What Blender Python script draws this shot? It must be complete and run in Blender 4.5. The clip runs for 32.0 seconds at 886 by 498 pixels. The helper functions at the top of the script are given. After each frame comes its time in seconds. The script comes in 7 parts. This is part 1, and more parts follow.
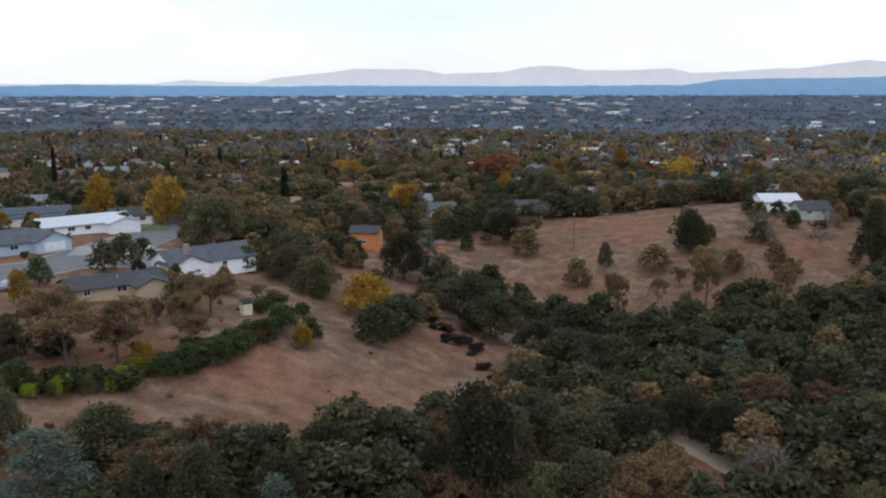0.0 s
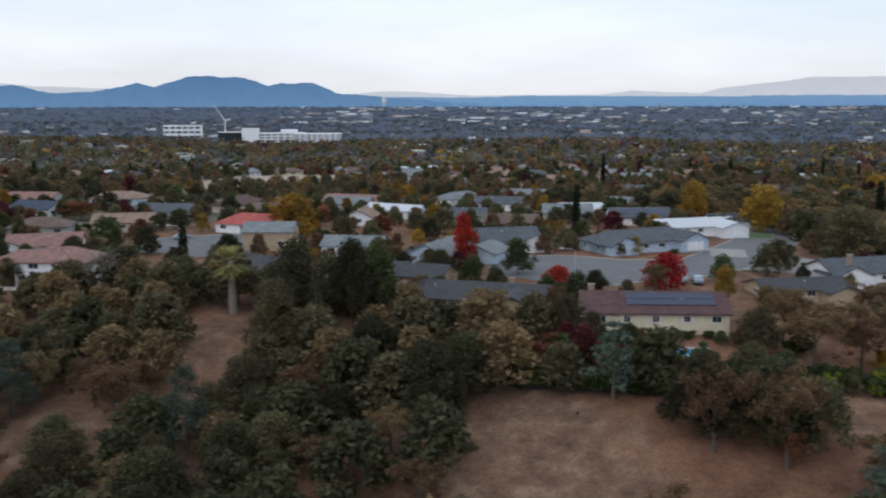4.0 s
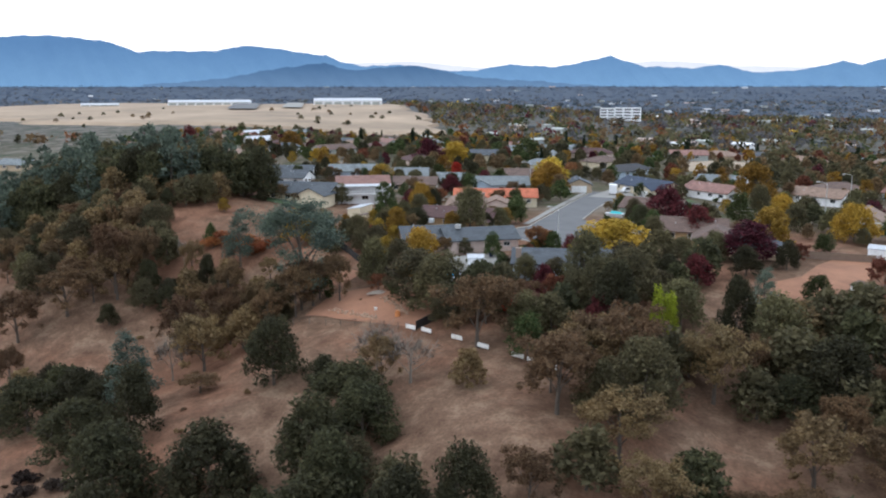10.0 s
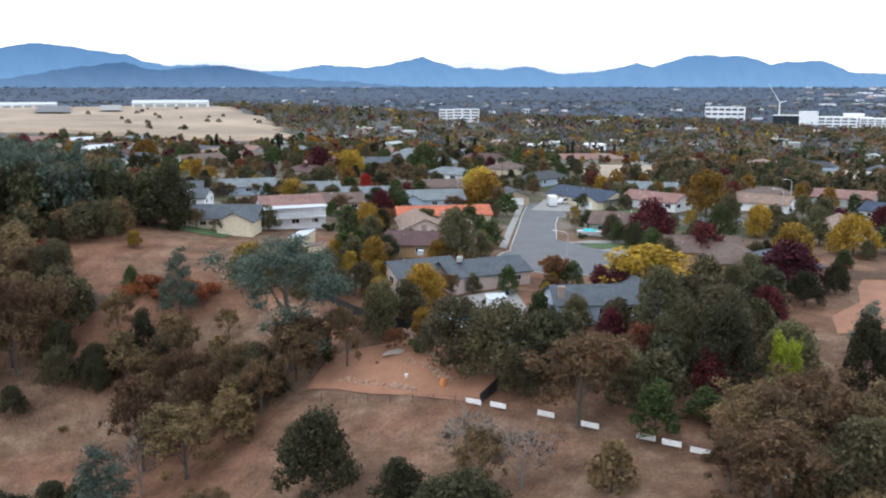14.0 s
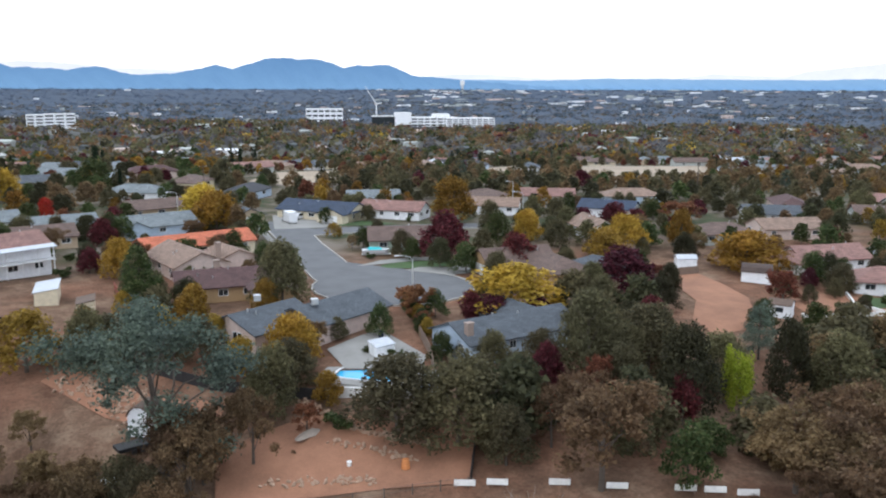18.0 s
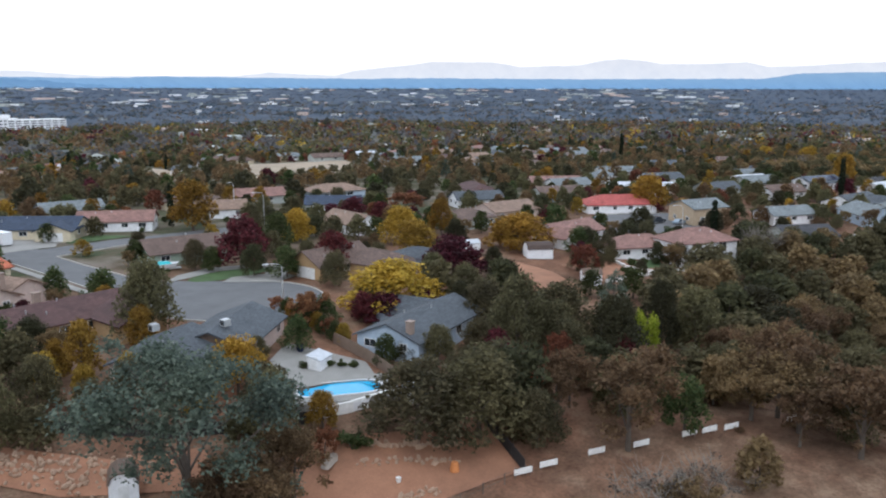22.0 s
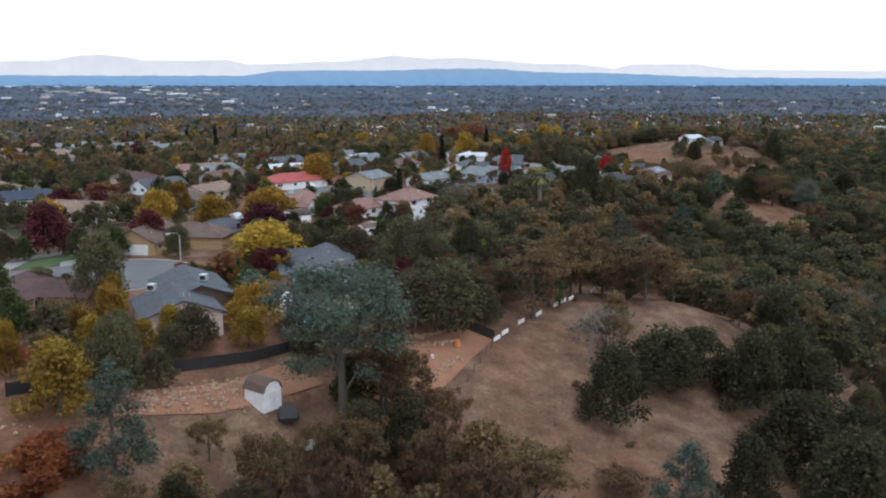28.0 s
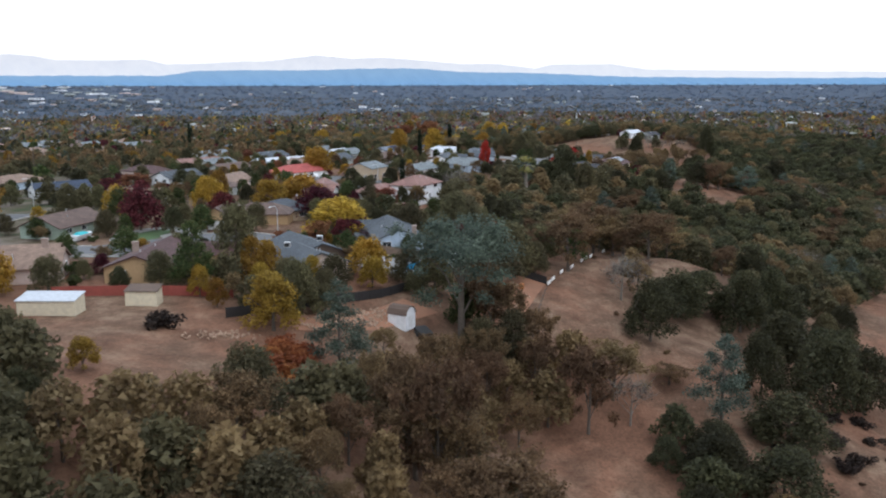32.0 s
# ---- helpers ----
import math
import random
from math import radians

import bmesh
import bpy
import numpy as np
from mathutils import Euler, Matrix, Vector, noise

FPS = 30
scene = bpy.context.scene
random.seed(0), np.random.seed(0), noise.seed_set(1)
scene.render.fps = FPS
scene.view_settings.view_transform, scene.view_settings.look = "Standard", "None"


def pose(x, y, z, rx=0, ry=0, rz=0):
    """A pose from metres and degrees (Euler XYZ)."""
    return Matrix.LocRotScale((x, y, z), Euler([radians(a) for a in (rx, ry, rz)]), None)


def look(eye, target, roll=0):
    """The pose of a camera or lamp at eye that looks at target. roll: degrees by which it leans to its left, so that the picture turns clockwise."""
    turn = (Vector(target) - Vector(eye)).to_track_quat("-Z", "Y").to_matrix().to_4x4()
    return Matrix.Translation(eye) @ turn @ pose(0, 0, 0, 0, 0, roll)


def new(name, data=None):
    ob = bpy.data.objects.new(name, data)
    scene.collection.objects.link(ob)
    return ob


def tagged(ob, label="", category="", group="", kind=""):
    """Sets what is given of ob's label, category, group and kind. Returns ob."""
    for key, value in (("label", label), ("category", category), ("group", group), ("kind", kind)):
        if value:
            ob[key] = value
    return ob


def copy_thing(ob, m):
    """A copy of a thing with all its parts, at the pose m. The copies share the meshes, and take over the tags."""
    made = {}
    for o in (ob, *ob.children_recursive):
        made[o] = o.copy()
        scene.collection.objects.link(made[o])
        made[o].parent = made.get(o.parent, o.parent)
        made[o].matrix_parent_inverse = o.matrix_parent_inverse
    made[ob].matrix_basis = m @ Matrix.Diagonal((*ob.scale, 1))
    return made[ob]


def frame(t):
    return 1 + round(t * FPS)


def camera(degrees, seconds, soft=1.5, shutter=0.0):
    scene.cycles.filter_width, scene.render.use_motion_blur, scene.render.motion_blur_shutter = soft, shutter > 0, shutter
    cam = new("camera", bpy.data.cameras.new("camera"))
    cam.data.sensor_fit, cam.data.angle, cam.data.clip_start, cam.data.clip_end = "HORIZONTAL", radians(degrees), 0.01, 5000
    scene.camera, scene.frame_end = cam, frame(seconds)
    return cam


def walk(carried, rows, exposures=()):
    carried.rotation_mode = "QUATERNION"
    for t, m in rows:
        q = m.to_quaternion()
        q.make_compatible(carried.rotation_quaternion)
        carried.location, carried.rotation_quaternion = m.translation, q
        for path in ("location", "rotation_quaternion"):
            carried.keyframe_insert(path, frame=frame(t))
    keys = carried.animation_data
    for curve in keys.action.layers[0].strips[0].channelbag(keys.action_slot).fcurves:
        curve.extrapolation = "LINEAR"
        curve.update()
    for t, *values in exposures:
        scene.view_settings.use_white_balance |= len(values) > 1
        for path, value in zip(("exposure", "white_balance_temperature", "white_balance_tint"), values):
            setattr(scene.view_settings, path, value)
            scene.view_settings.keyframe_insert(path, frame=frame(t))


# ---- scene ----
cam = camera(54.95, 32.0, soft=2.1, shutter=0.22)
PATH = [
    (0, pose(60.90, -32.27, 35.61, 79.80, 0.10, -50.38)),
    (0.5, pose(55.39, -29.10, 35.70, 79.88, 0.12, -51.92)),
    (1, pose(49.96, -25.97, 35.71, 79.98, 0.13, -53.59)),
    (1.5, pose(44.56, -22.84, 35.54, 80.10, 0.11, -54.38)),
    (2, pose(39.32, -19.78, 35.36, 80.18, 0.10, -52.31)),
    (2.5, pose(34.38, -16.94, 35.30, 80.23, 0.06, -44.13)),
    (3, pose(29.49, -14.07, 35.32, 80.29, 0.04, -36.22)),
    (3.5, pose(24.33, -10.97, 35.35, 80.40, 0.07, -29.06)),
    (5.5, pose(3.56, 1.39, 35.61, 80.77, 0.16, -1.47)),
    (6, pose(-1.69, 4.45, 35.72, 80.92, 0.17, 5.65)),
    (6.5, pose(-7.06, 7.37, 35.92, 81.09, 0.15, 13.09)),
    (7, pose(-12.45, 10.16, 36.12, 81.19, 0.11, 20.45)),
    (7.5, pose(-17.81, 12.83, 36.28, 81.42, 0.11, 23.11)),
    (8, pose(-23.10, 15.44, 36.44, 80.65, 0.13, 22.76)),
    (8.5, pose(-28.23, 18.02, 36.48, 80.02, 0.12, 22.51)),
    (9, pose(-33.48, 20.56, 36.53, 80.06, 0.10, 22.33)),
    (9.5, pose(-38.89, 23.03, 36.61, 79.19, 0.06, 22.10)),
    (10, pose(-44.31, 25.43, 36.72, 79.18, 0.02, 21.19)),
    (10.5, pose(-49.65, 27.81, 36.83, 79.14, -0.01, 19.63)),
    (11, pose(-54.88, 30.15, 36.85, 79.18, -0.01, 18.09)),
    (11.5, pose(-60.02, 32.52, 36.81, 79.22, -0.01, 16.59)),
    (12, pose(-65.22, 34.97, 36.81, 79.23, -0.01, 14.97)),
    (12.5, pose(-70.51, 37.56, 36.86, 79.24, 0.00, 13.53)),
    (13, pose(-75.75, 40.36, 36.90, 79.20, -0.01, 11.87)),
    (13.5, pose(-81.01, 43.43, 37.10, 79.21, 0.00, 10.18)),
    (15.5, pose(-101.90, 56.06, 37.98, 79.17, -0.12, 0.94)),
    (16, pose(-106.97, 59.17, 38.08, 79.19, -0.15, -3.18)),
    (16.5, pose(-111.97, 62.31, 38.14, 79.20, -0.16, -7.35)),
    (17, pose(-116.88, 65.49, 38.12, 79.24, -0.16, -11.49)),
    (17.5, pose(-121.79, 68.75, 38.06, 79.31, -0.14, -15.41)),
    (18, pose(-126.55, 72.01, 37.99, 79.36, -0.14, -19.17)),
    (18.5, pose(-131.34, 75.35, 37.91, 79.41, -0.13, -22.91)),
    (19, pose(-136.15, 78.74, 37.85, 79.44, -0.13, -26.48)),
    (19.5, pose(-141.08, 82.19, 37.76, 79.45, -0.11, -29.97)),
    (20, pose(-146.03, 85.63, 37.67, 79.45, -0.07, -33.58)),
    (20.5, pose(-150.93, 89.09, 37.58, 79.42, -0.12, -37.20)),
    (21, pose(-155.79, 92.53, 37.49, 79.41, -0.13, -40.96)),
    (21.5, pose(-160.55, 95.92, 37.47, 79.36, -0.11, -44.66)),
    (22, pose(-165.27, 99.28, 37.53, 79.30, -0.10, -48.33)),
    (22.5, pose(-170.19, 102.86, 37.51, 79.33, -0.03, -52.03)),
    (23, pose(-175.08, 106.40, 37.42, 79.31, 0.03, -55.38)),
    (23.5, pose(-179.78, 109.88, 37.26, 79.27, 0.01, -58.49)),
    (24, pose(-184.36, 113.40, 37.05, 79.27, -0.01, -61.38)),
    (24.5, pose(-188.96, 117.16, 36.82, 79.20, -0.00, -64.70)),
    (25, pose(-193.47, 120.84, 36.58, 79.21, 0.03, -67.85)),
    (25.5, pose(-197.80, 124.12, 36.36, 79.22, 0.04, -70.75)),
    (26, pose(-202.12, 127.31, 36.15, 79.25, 0.06, -74.20)),
    (26.5, pose(-206.49, 130.46, 35.95, 79.20, 0.08, -77.45)),
    (28.5, pose(-224.00, 142.47, 34.99, 79.14, -0.01, -83.07)),
    (29, pose(-228.41, 145.34, 34.81, 79.14, -0.03, -84.09)),
    (29.5, pose(-232.92, 147.96, 34.70, 79.16, -0.02, -84.95)),
    (30, pose(-237.48, 150.43, 34.71, 79.14, -0.01, -85.45)),
    (30.5, pose(-242.06, 152.92, 34.76, 79.14, -0.00, -86.11)),
    (31, pose(-246.62, 155.63, 34.85, 79.15, 0.04, -86.94)),
    (31.5, pose(-251.16, 158.48, 34.94, 79.16, 0.07, -87.81)),
    (32, pose(-255.65, 161.45, 35.04, 79.12, 0.12, -87.54)),
]
walk(cam, PATH, exposures=[(0, -0.45, 5950, 10), (2, -0.4, 5950, 10), (4, -0.62, 5950, 10), (6, -0.78, 5950, 10), (7.5, -0.42, 5950, 10), (9, -0.10, 5950, 10), (12, 0.12, 5950, 10), (15, 0.2, 5950, 10), (20, 0.0, 5950, 10), (26, -0.22, 5950, 10), (32, -0.1, 5950, 10)])

# ---------- light ----------
W = bpy.data.worlds.new("dusk_sky")
scene.world = W
W.use_nodes = True
wn, wl = W.node_tree.nodes, W.node_tree.links
wn.clear()
sky = wn.new("ShaderNodeTexSky")
sky.sky_type, sky.sun_disc = "NISHITA", False
sky.sun_elevation, sky.sun_rotation = radians(14), radians(250)
sky.air_density, sky.dust_density, sky.ozone_density = 1.0, 2.0, 2.0
skys = wn.new("ShaderNodeVectorMath")
skys.operation = "SCALE"
skys.inputs["Scale"].default_value = 0.13
wl.new(sky.outputs[0], skys.inputs[0])
tc = wn.new("ShaderNodeTexCoord")
mp = wn.new("ShaderNodeMapping")
mp.inputs["Scale"].default_value = (1.2, 1.2, 6.0)
wl.new(tc.outputs["Generated"], mp.inputs[0])
cn = wn.new("ShaderNodeTexNoise")
cn.inputs["Scale"].default_value, cn.inputs["Detail"].default_value, cn.inputs["Roughness"].default_value = 1.6, 5.0, 0.55
wl.new(mp.outputs[0], cn.inputs[0])
cr = wn.new("ShaderNodeValToRGB")
cr.color_ramp.elements[0].position, cr.color_ramp.elements[1].position = 0.30, 0.62
cr.color_ramp.elements[0].color, cr.color_ramp.elements[1].color = (0.7, 0.7, 0.7, 1), (1, 1, 1, 1)
wl.new(cn.outputs[0], cr.inputs[0])
cm = wn.new("ShaderNodeMix")
cm.data_type = "RGBA"
wl.new(cr.outputs[0], cm.inputs[0])
wl.new(skys.outputs[0], cm.inputs[6])
bg = wn.new("ShaderNodeBackground")
sz = wn.new("ShaderNodeSeparateXYZ")
wl.new(tc.outputs["Generated"], sz.inputs[0])
warm = wn.new("ShaderNodeValToRGB")
warm.color_ramp.elements[0].position, warm.color_ramp.elements[1].position = 0.015, 0.13
warm.color_ramp.elements[0].color, warm.color_ramp.elements[1].color = (1.0, 0.955, 0.93, 1), (0.91, 0.96, 1.0, 1)
wl.new(sz.outputs[2], warm.inputs[0])
wl.new(warm.outputs[0], cm.inputs[7])
low_sky = wn.new("ShaderNodeMapRange")
low_sky.inputs["From Min"].default_value, low_sky.inputs["From Max"].default_value = 0.0, 0.9
low_sky.inputs["To Min"].default_value, low_sky.inputs["To Max"].default_value = 1.55, 1.75
wl.new(sz.outputs[2], low_sky.inputs[0])
wl.new(low_sky.outputs[0], bg.inputs["Strength"])
wl.new(cm.outputs[2], bg.inputs[0])
wo = wn.new("ShaderNodeOutputWorld")
wl.new(bg.outputs[0], wo.inputs[0])

sun = new("sun", bpy.data.lights.new("sun", "SUN"))
sun.data.energy, sun.data.angle, sun.data.color = 0.7, radians(30), (1.0, 0.95, 0.9)
sun.matrix_world = look((0, 0, 100), (70, 55, 0))


# ---------- materials ----------
def nodes_of(name):
    m = bpy.data.materials.new(name)
    m.use_nodes = True
    nt = m.node_tree
    return m, nt.nodes, nt.links, nt.nodes["Principled BSDF"]


def add_noise(n, l, scale, detail=4.0, vec=None, rough=0.6):
    t = n.new("ShaderNodeTexNoise")
    t.inputs["Scale"].default_value, t.inputs["Detail"].default_value, t.inputs["Roughness"].default_value = scale, detail, rough
    if vec is None:
        vec = n.new("ShaderNodeNewGeometry").outputs["Position"]
    l.new(vec, t.inputs["Vector"])
    return t.outputs[0]


def ramp(n, l, src, stops):
    r = n.new("ShaderNodeValToRGB")
    e = r.color_ramp.elements
    while len(e) < len(stops):
        e.new(0.5)
    for k, (p, c) in zip(e, stops):
        k.position, k.color = p, (*c, 1)
    l.new(src, r.inputs[0])
    return r.outputs[0]


def mixc(n, l, fac, a, b, mode="MIX"):
    m = n.new("ShaderNodeMix")
    m.data_type, m.blend_type = "RGBA", mode
    for s, i in ((fac, 0), (a, 6), (b, 7)):
        if isinstance(s, (int, float)):
            m.inputs[i].default_value = s
        elif isinstance(s, tuple):
            m.inputs[i].default_value = (*s, 1)
        else:
            l.new(s, m.inputs[i])
    return m.outputs[2]


def bumped(n, l, p, src, strength, dist=0.1):
    b = n.new("ShaderNodeBump")
    b.inputs["Strength"].default_value, b.inputs["Distance"].default_value = strength, dist
    l.new(src, b.inputs["Height"])
    l.new(b.outputs[0], p.inputs["Normal"])


def sc(c, k):
    return tuple(min(1.0, v * k) for v in c)


def plain(name, c, rough=0.7, metal=0.0, vary=0.18, scale=1.5, fine=14.0, bump=0.15):
    """A worn surface: broad stains and fine grain round one colour."""
    m, n, l, p = nodes_of(name)
    a = ramp(n, l, add_noise(n, l, scale), [(0.3, sc(c, 1 - vary)), (0.7, sc(c, 1 + vary))])
    g = add_noise(n, l, fine, 2.0)
    col = mixc(n, l, 0.35, a, ramp(n, l, g, [(0.3, sc(c, 0.8)), (0.7, sc(c, 1.2))]))
    l.new(col, p.inputs["Base Color"])
    p.inputs["Roughness"].default_value, p.inputs["Metallic"].default_value = rough, metal
    if bump:
        bumped(n, l, p, g, bump, 0.03)
    return m


def leafy(name, c1, c2, c3, rough=0.65):
    """Foliage: each leaf spray differs a little, and each tree from the next."""
    m, n, l, p = nodes_of(name)
    geo = n.new("ShaderNodeNewGeometry")
    isl = ramp(n, l, geo.outputs["Random Per Island"], [(0.0, c1), (0.55, c2), (1.0, c3)])
    oi = n.new("ShaderNodeObjectInfo")
    hs = n.new("ShaderNodeHueSaturation")
    mr = n.new("ShaderNodeMapRange")
    mr.inputs["To Min"].default_value, mr.inputs["To Max"].default_value = 0.72, 1.3
    l.new(oi.outputs["Random"], mr.inputs[0])
    l.new(mr.outputs[0], hs.inputs["Value"])
    mh = n.new("ShaderNodeMapRange")
    mh.inputs["To Min"].default_value, mh.inputs["To Max"].default_value = 0.485, 0.515
    l.new(oi.outputs["Random"], mh.inputs[0])
    l.new(mh.outputs[0], hs.inputs["Hue"])
    patch = ramp(n, l, add_noise(n, l, 0.13, 2.0, geo.outputs["Position"]), [(0.35, (0.84, 0.86, 0.88)), (0.65, (1.16, 1.13, 1.08))])
    l.new(mixc(n, l, 1.0, isl, patch, "MULTIPLY"), hs.inputs["Color"])
    l.new(hs.outputs[0], p.inputs["Base Color"])
    p.inputs["Roughness"].default_value = rough
    p.inputs["Specular IOR Level"].default_value = 0.15
    tr, ms = n.new("ShaderNodeBsdfTranslucent"), n.new("ShaderNodeMixShader")
    l.new(hs.outputs[0], tr.inputs["Color"])
    ms.inputs[0].default_value = 0.45
    l.new(p.outputs[0], ms.inputs[1])
    l.new(tr.outputs[0], ms.inputs[2])
    l.new(ms.outputs[0], n["Material Output"].inputs["Surface"])
    return m


def shingle(name, c, row=0.28):
    """Roof shingles: courses with a darker lap, each tab a shade apart."""
    m, n, l, p = nodes_of(name)
    tco = n.new("ShaderNodeTexCoord")
    br = n.new("ShaderNodeTexBrick")
    br.inputs["Scale"].default_value = 1.0
    br.inputs["Brick Width"].default_value, br.inputs["Row Height"].default_value = 0.6, row
    br.inputs["Mortar Size"].default_value = 0.02
    br.inputs["Color1"].default_value, br.inputs["Color2"].default_value, br.inputs["Mortar"].default_value = (*sc(c, 0.8), 1), (*sc(c, 1.2), 1), (*sc(c, 0.5), 1)
    l.new(tco.outputs["UV"], br.inputs["Vector"])
    st = ramp(n, l, add_noise(n, l, 0.5), [(0.3, (0.75, 0.75, 0.75)), (0.7, (1.15, 1.15, 1.15))])
    l.new(mixc(n, l, 1.0, br.outputs[0], st, "MULTIPLY"), p.inputs["Base Color"])
    p.inputs["Roughness"].default_value = 0.85
    bumped(n, l, p, br.outputs[1], 0.3, -0.03)
    return m


def glassy(name, c=(0.03, 0.035, 0.04)):
    m, n, l, p = nodes_of(name)
    p.inputs["Base Color"].default_value = (*c, 1)
    p.inputs["Roughness"].default_value = 0.08
    return m


M = {}
M["white_wall"] = plain("white_wall_paint", (0.78, 0.78, 0.80))
M["cream_wall"] = plain("cream_wall_paint", (0.60, 0.52, 0.38))
M["tan_wall"] = plain("tan_stucco", (0.42, 0.32, 0.22))
M["brick_tan"] = plain("tan_brick", (0.38, 0.25, 0.13), scale=3)
M["brick_grey"] = plain("weathered_chimney_brick", (0.27, 0.20, 0.165), scale=3)
M["blue_wall"] = plain("pale_blue_siding", (0.40, 0.48, 0.58))
M["grey_wall"] = plain("grey_siding", (0.36, 0.38, 0.36))
M["pink_wall"] = plain("pinkish_stucco", (0.55, 0.43, 0.38))
M["green_wall"] = plain("sage_siding", (0.28, 0.34, 0.28))
M["orange_wall"] = plain("orange_wood_siding", (0.50, 0.19, 0.06))
M["slate"] = shingle("slate_grey_shingles", (0.075, 0.085, 0.10))
M["charcoal"] = shingle("charcoal_shingles", (0.045, 0.045, 0.052))
M["navy"] = shingle("navy_shingles", (0.035, 0.05, 0.085))
M["grey_roof"] = shingle("weathered_grey_shingles", (0.17, 0.19, 0.20))
M["maroon"] = shingle("dark_maroon_shingles", (0.085, 0.042, 0.040))
M["brown_roof"] = shingle("brown_shingles", (0.13, 0.085, 0.07))
M["tan_roof"] = shingle("tan_shingles", (0.24, 0.16, 0.12))
M["tile_orange"] = shingle("orange_clay_tiles", (0.46, 0.13, 0.065), 0.35)
M["tile_red"] = shingle("red_tiles", (0.38, 0.085, 0.075), 0.35)
M["tile_pink"] = shingle("faded_pink_tiles", (0.24, 0.13, 0.11), 0.35)
M["white_roof"] = plain("white_metal_roof", (0.46, 0.48, 0.52), 0.5)
M["trim"] = plain("white_trim", (0.72, 0.72, 0.72), 0.5)
M["dark_trim"] = plain("dark_brown_trim", (0.09, 0.06, 0.045))
M["glass"] = glassy("window_glass")
M["solar"] = plain("dark_blue_solar_cells", (0.015, 0.025, 0.06), 0.2, bump=0)
M["asphalt"] = plain("worn_asphalt", (0.115, 0.115, 0.12), 0.9, scale=0.25, vary=0.2)
M["concrete"] = plain("weathered_concrete", (0.25, 0.24, 0.225), 0.85, scale=0.4)
M["kerb"] = plain("concrete_kerb", (0.38, 0.36, 0.33), 0.85)
M["lawn"] = plain("mown_lawn", (0.055, 0.095, 0.03), 0.9, scale=0.3, fine=6, vary=0.4)
M["dirt"] = plain("red_dirt", (0.27, 0.130, 0.076), 0.95, scale=0.25, fine=4, vary=0.3)
M["drygrass"] = plain("bleached_dry_grass", (0.30, 0.235, 0.17), 0.95, scale=0.08, fine=2.5, vary=0.3)
M["airfield_grass"] = plain("bleached_airfield_grass", (0.29, 0.215, 0.15), 0.95, scale=0.011, fine=0.12, vary=0.5)
M["bark"] = plain("grey_brown_bark", (0.10, 0.08, 0.065), 0.95, scale=2)
M["pale_bark"] = plain("pale_bark", (0.19, 0.165, 0.14), 0.95, scale=2)
M["fence_dark"] = plain("dark_mesh_fence", (0.025, 0.022, 0.022), 0.9)
M["fence_red"] = plain("red_stained_fence", (0.24, 0.055, 0.04), 0.85)
M["fence_wood"] = plain("weathered_wood_fence", (0.17, 0.12, 0.09), 0.9)
M["white_paint"] = plain("white_board", (0.75, 0.74, 0.72), 0.6)
M["steel"] = plain("galvanised_steel", (0.55, 0.56, 0.57), 0.4, 0.6)
M["water"] = plain("blue_pool_water", (0.03, 0.36, 0.62), 0.06, vary=0.1, bump=0.05)
M["pale_sand"] = plain("pale_grey_sand", (0.30, 0.25, 0.21), 0.95)
M["rock"] = plain("pale_rock", (0.34, 0.23, 0.16), 0.95)
M["black"] = plain("black_plastic", (0.02, 0.02, 0.022), 0.5)
M["teal"] = plain("teal_canvas", (0.05, 0.42, 0.46), 0.7)
M["car_white"] = plain("white_car_paint", (0.7, 0.7, 0.72), 0.25, vary=0.05, bump=0)
M["car_dark"] = plain("dark_car_paint", (0.04, 0.045, 0.055), 0.25, vary=0.05, bump=0)
M["car_blue"] = plain("silver_blue_car_paint", (0.25, 0.30, 0.36), 0.25, vary=0.05, bump=0)
M["leaf_oak"] = leafy("evergreen_oak_leaves", (0.033, 0.033, 0.018), (0.055, 0.053, 0.028), (0.085, 0.080, 0.043))
M["leaf_brown"] = leafy("browning_oak_leaves", (0.098, 0.063, 0.036), (0.160, 0.103, 0.056), (0.230, 0.158, 0.088))
M["leaf_olive"] = leafy("dull_olive_leaves", (0.064, 0.057, 0.031), (0.102, 0.090, 0.048), (0.156, 0.136, 0.075))
M["leaf_pine"] = leafy("grey_green_pine_needles", (0.050, 0.068, 0.052), (0.090, 0.114, 0.090), (0.150, 0.175, 0.138))
M["leaf_yellow"] = leafy("yellow_autumn_leaves", (0.20, 0.120, 0.018), (0.38, 0.238, 0.036), (0.51, 0.345, 0.066))
M["leaf_gold"] = leafy("golden_brown_leaves", (0.122, 0.072, 0.014), (0.251, 0.152, 0.028), (0.350, 0.224, 0.045))
M["leaf_maroon"] = leafy("maroon_leaves", (0.041, 0.012, 0.015), (0.096, 0.023, 0.030), (0.173, 0.041, 0.049))
M["leaf_red"] = leafy("scarlet_leaves", (0.224, 0.028, 0.016), (0.400, 0.048, 0.028), (0.520, 0.096, 0.040))
M["leaf_rust"] = leafy("rust_red_leaves", (0.105, 0.044, 0.026), (0.187, 0.073, 0.040), (0.269, 0.125, 0.069))
M["leaf_lime"] = leafy("lime_green_leaves", (0.128, 0.160, 0.012), (0.240, 0.272, 0.024), (0.368, 0.384, 0.048))
M["leaf_green"] = leafy("garden_green_leaves", (0.029, 0.042, 0.015), (0.057, 0.076, 0.026), (0.115, 0.118, 0.050))
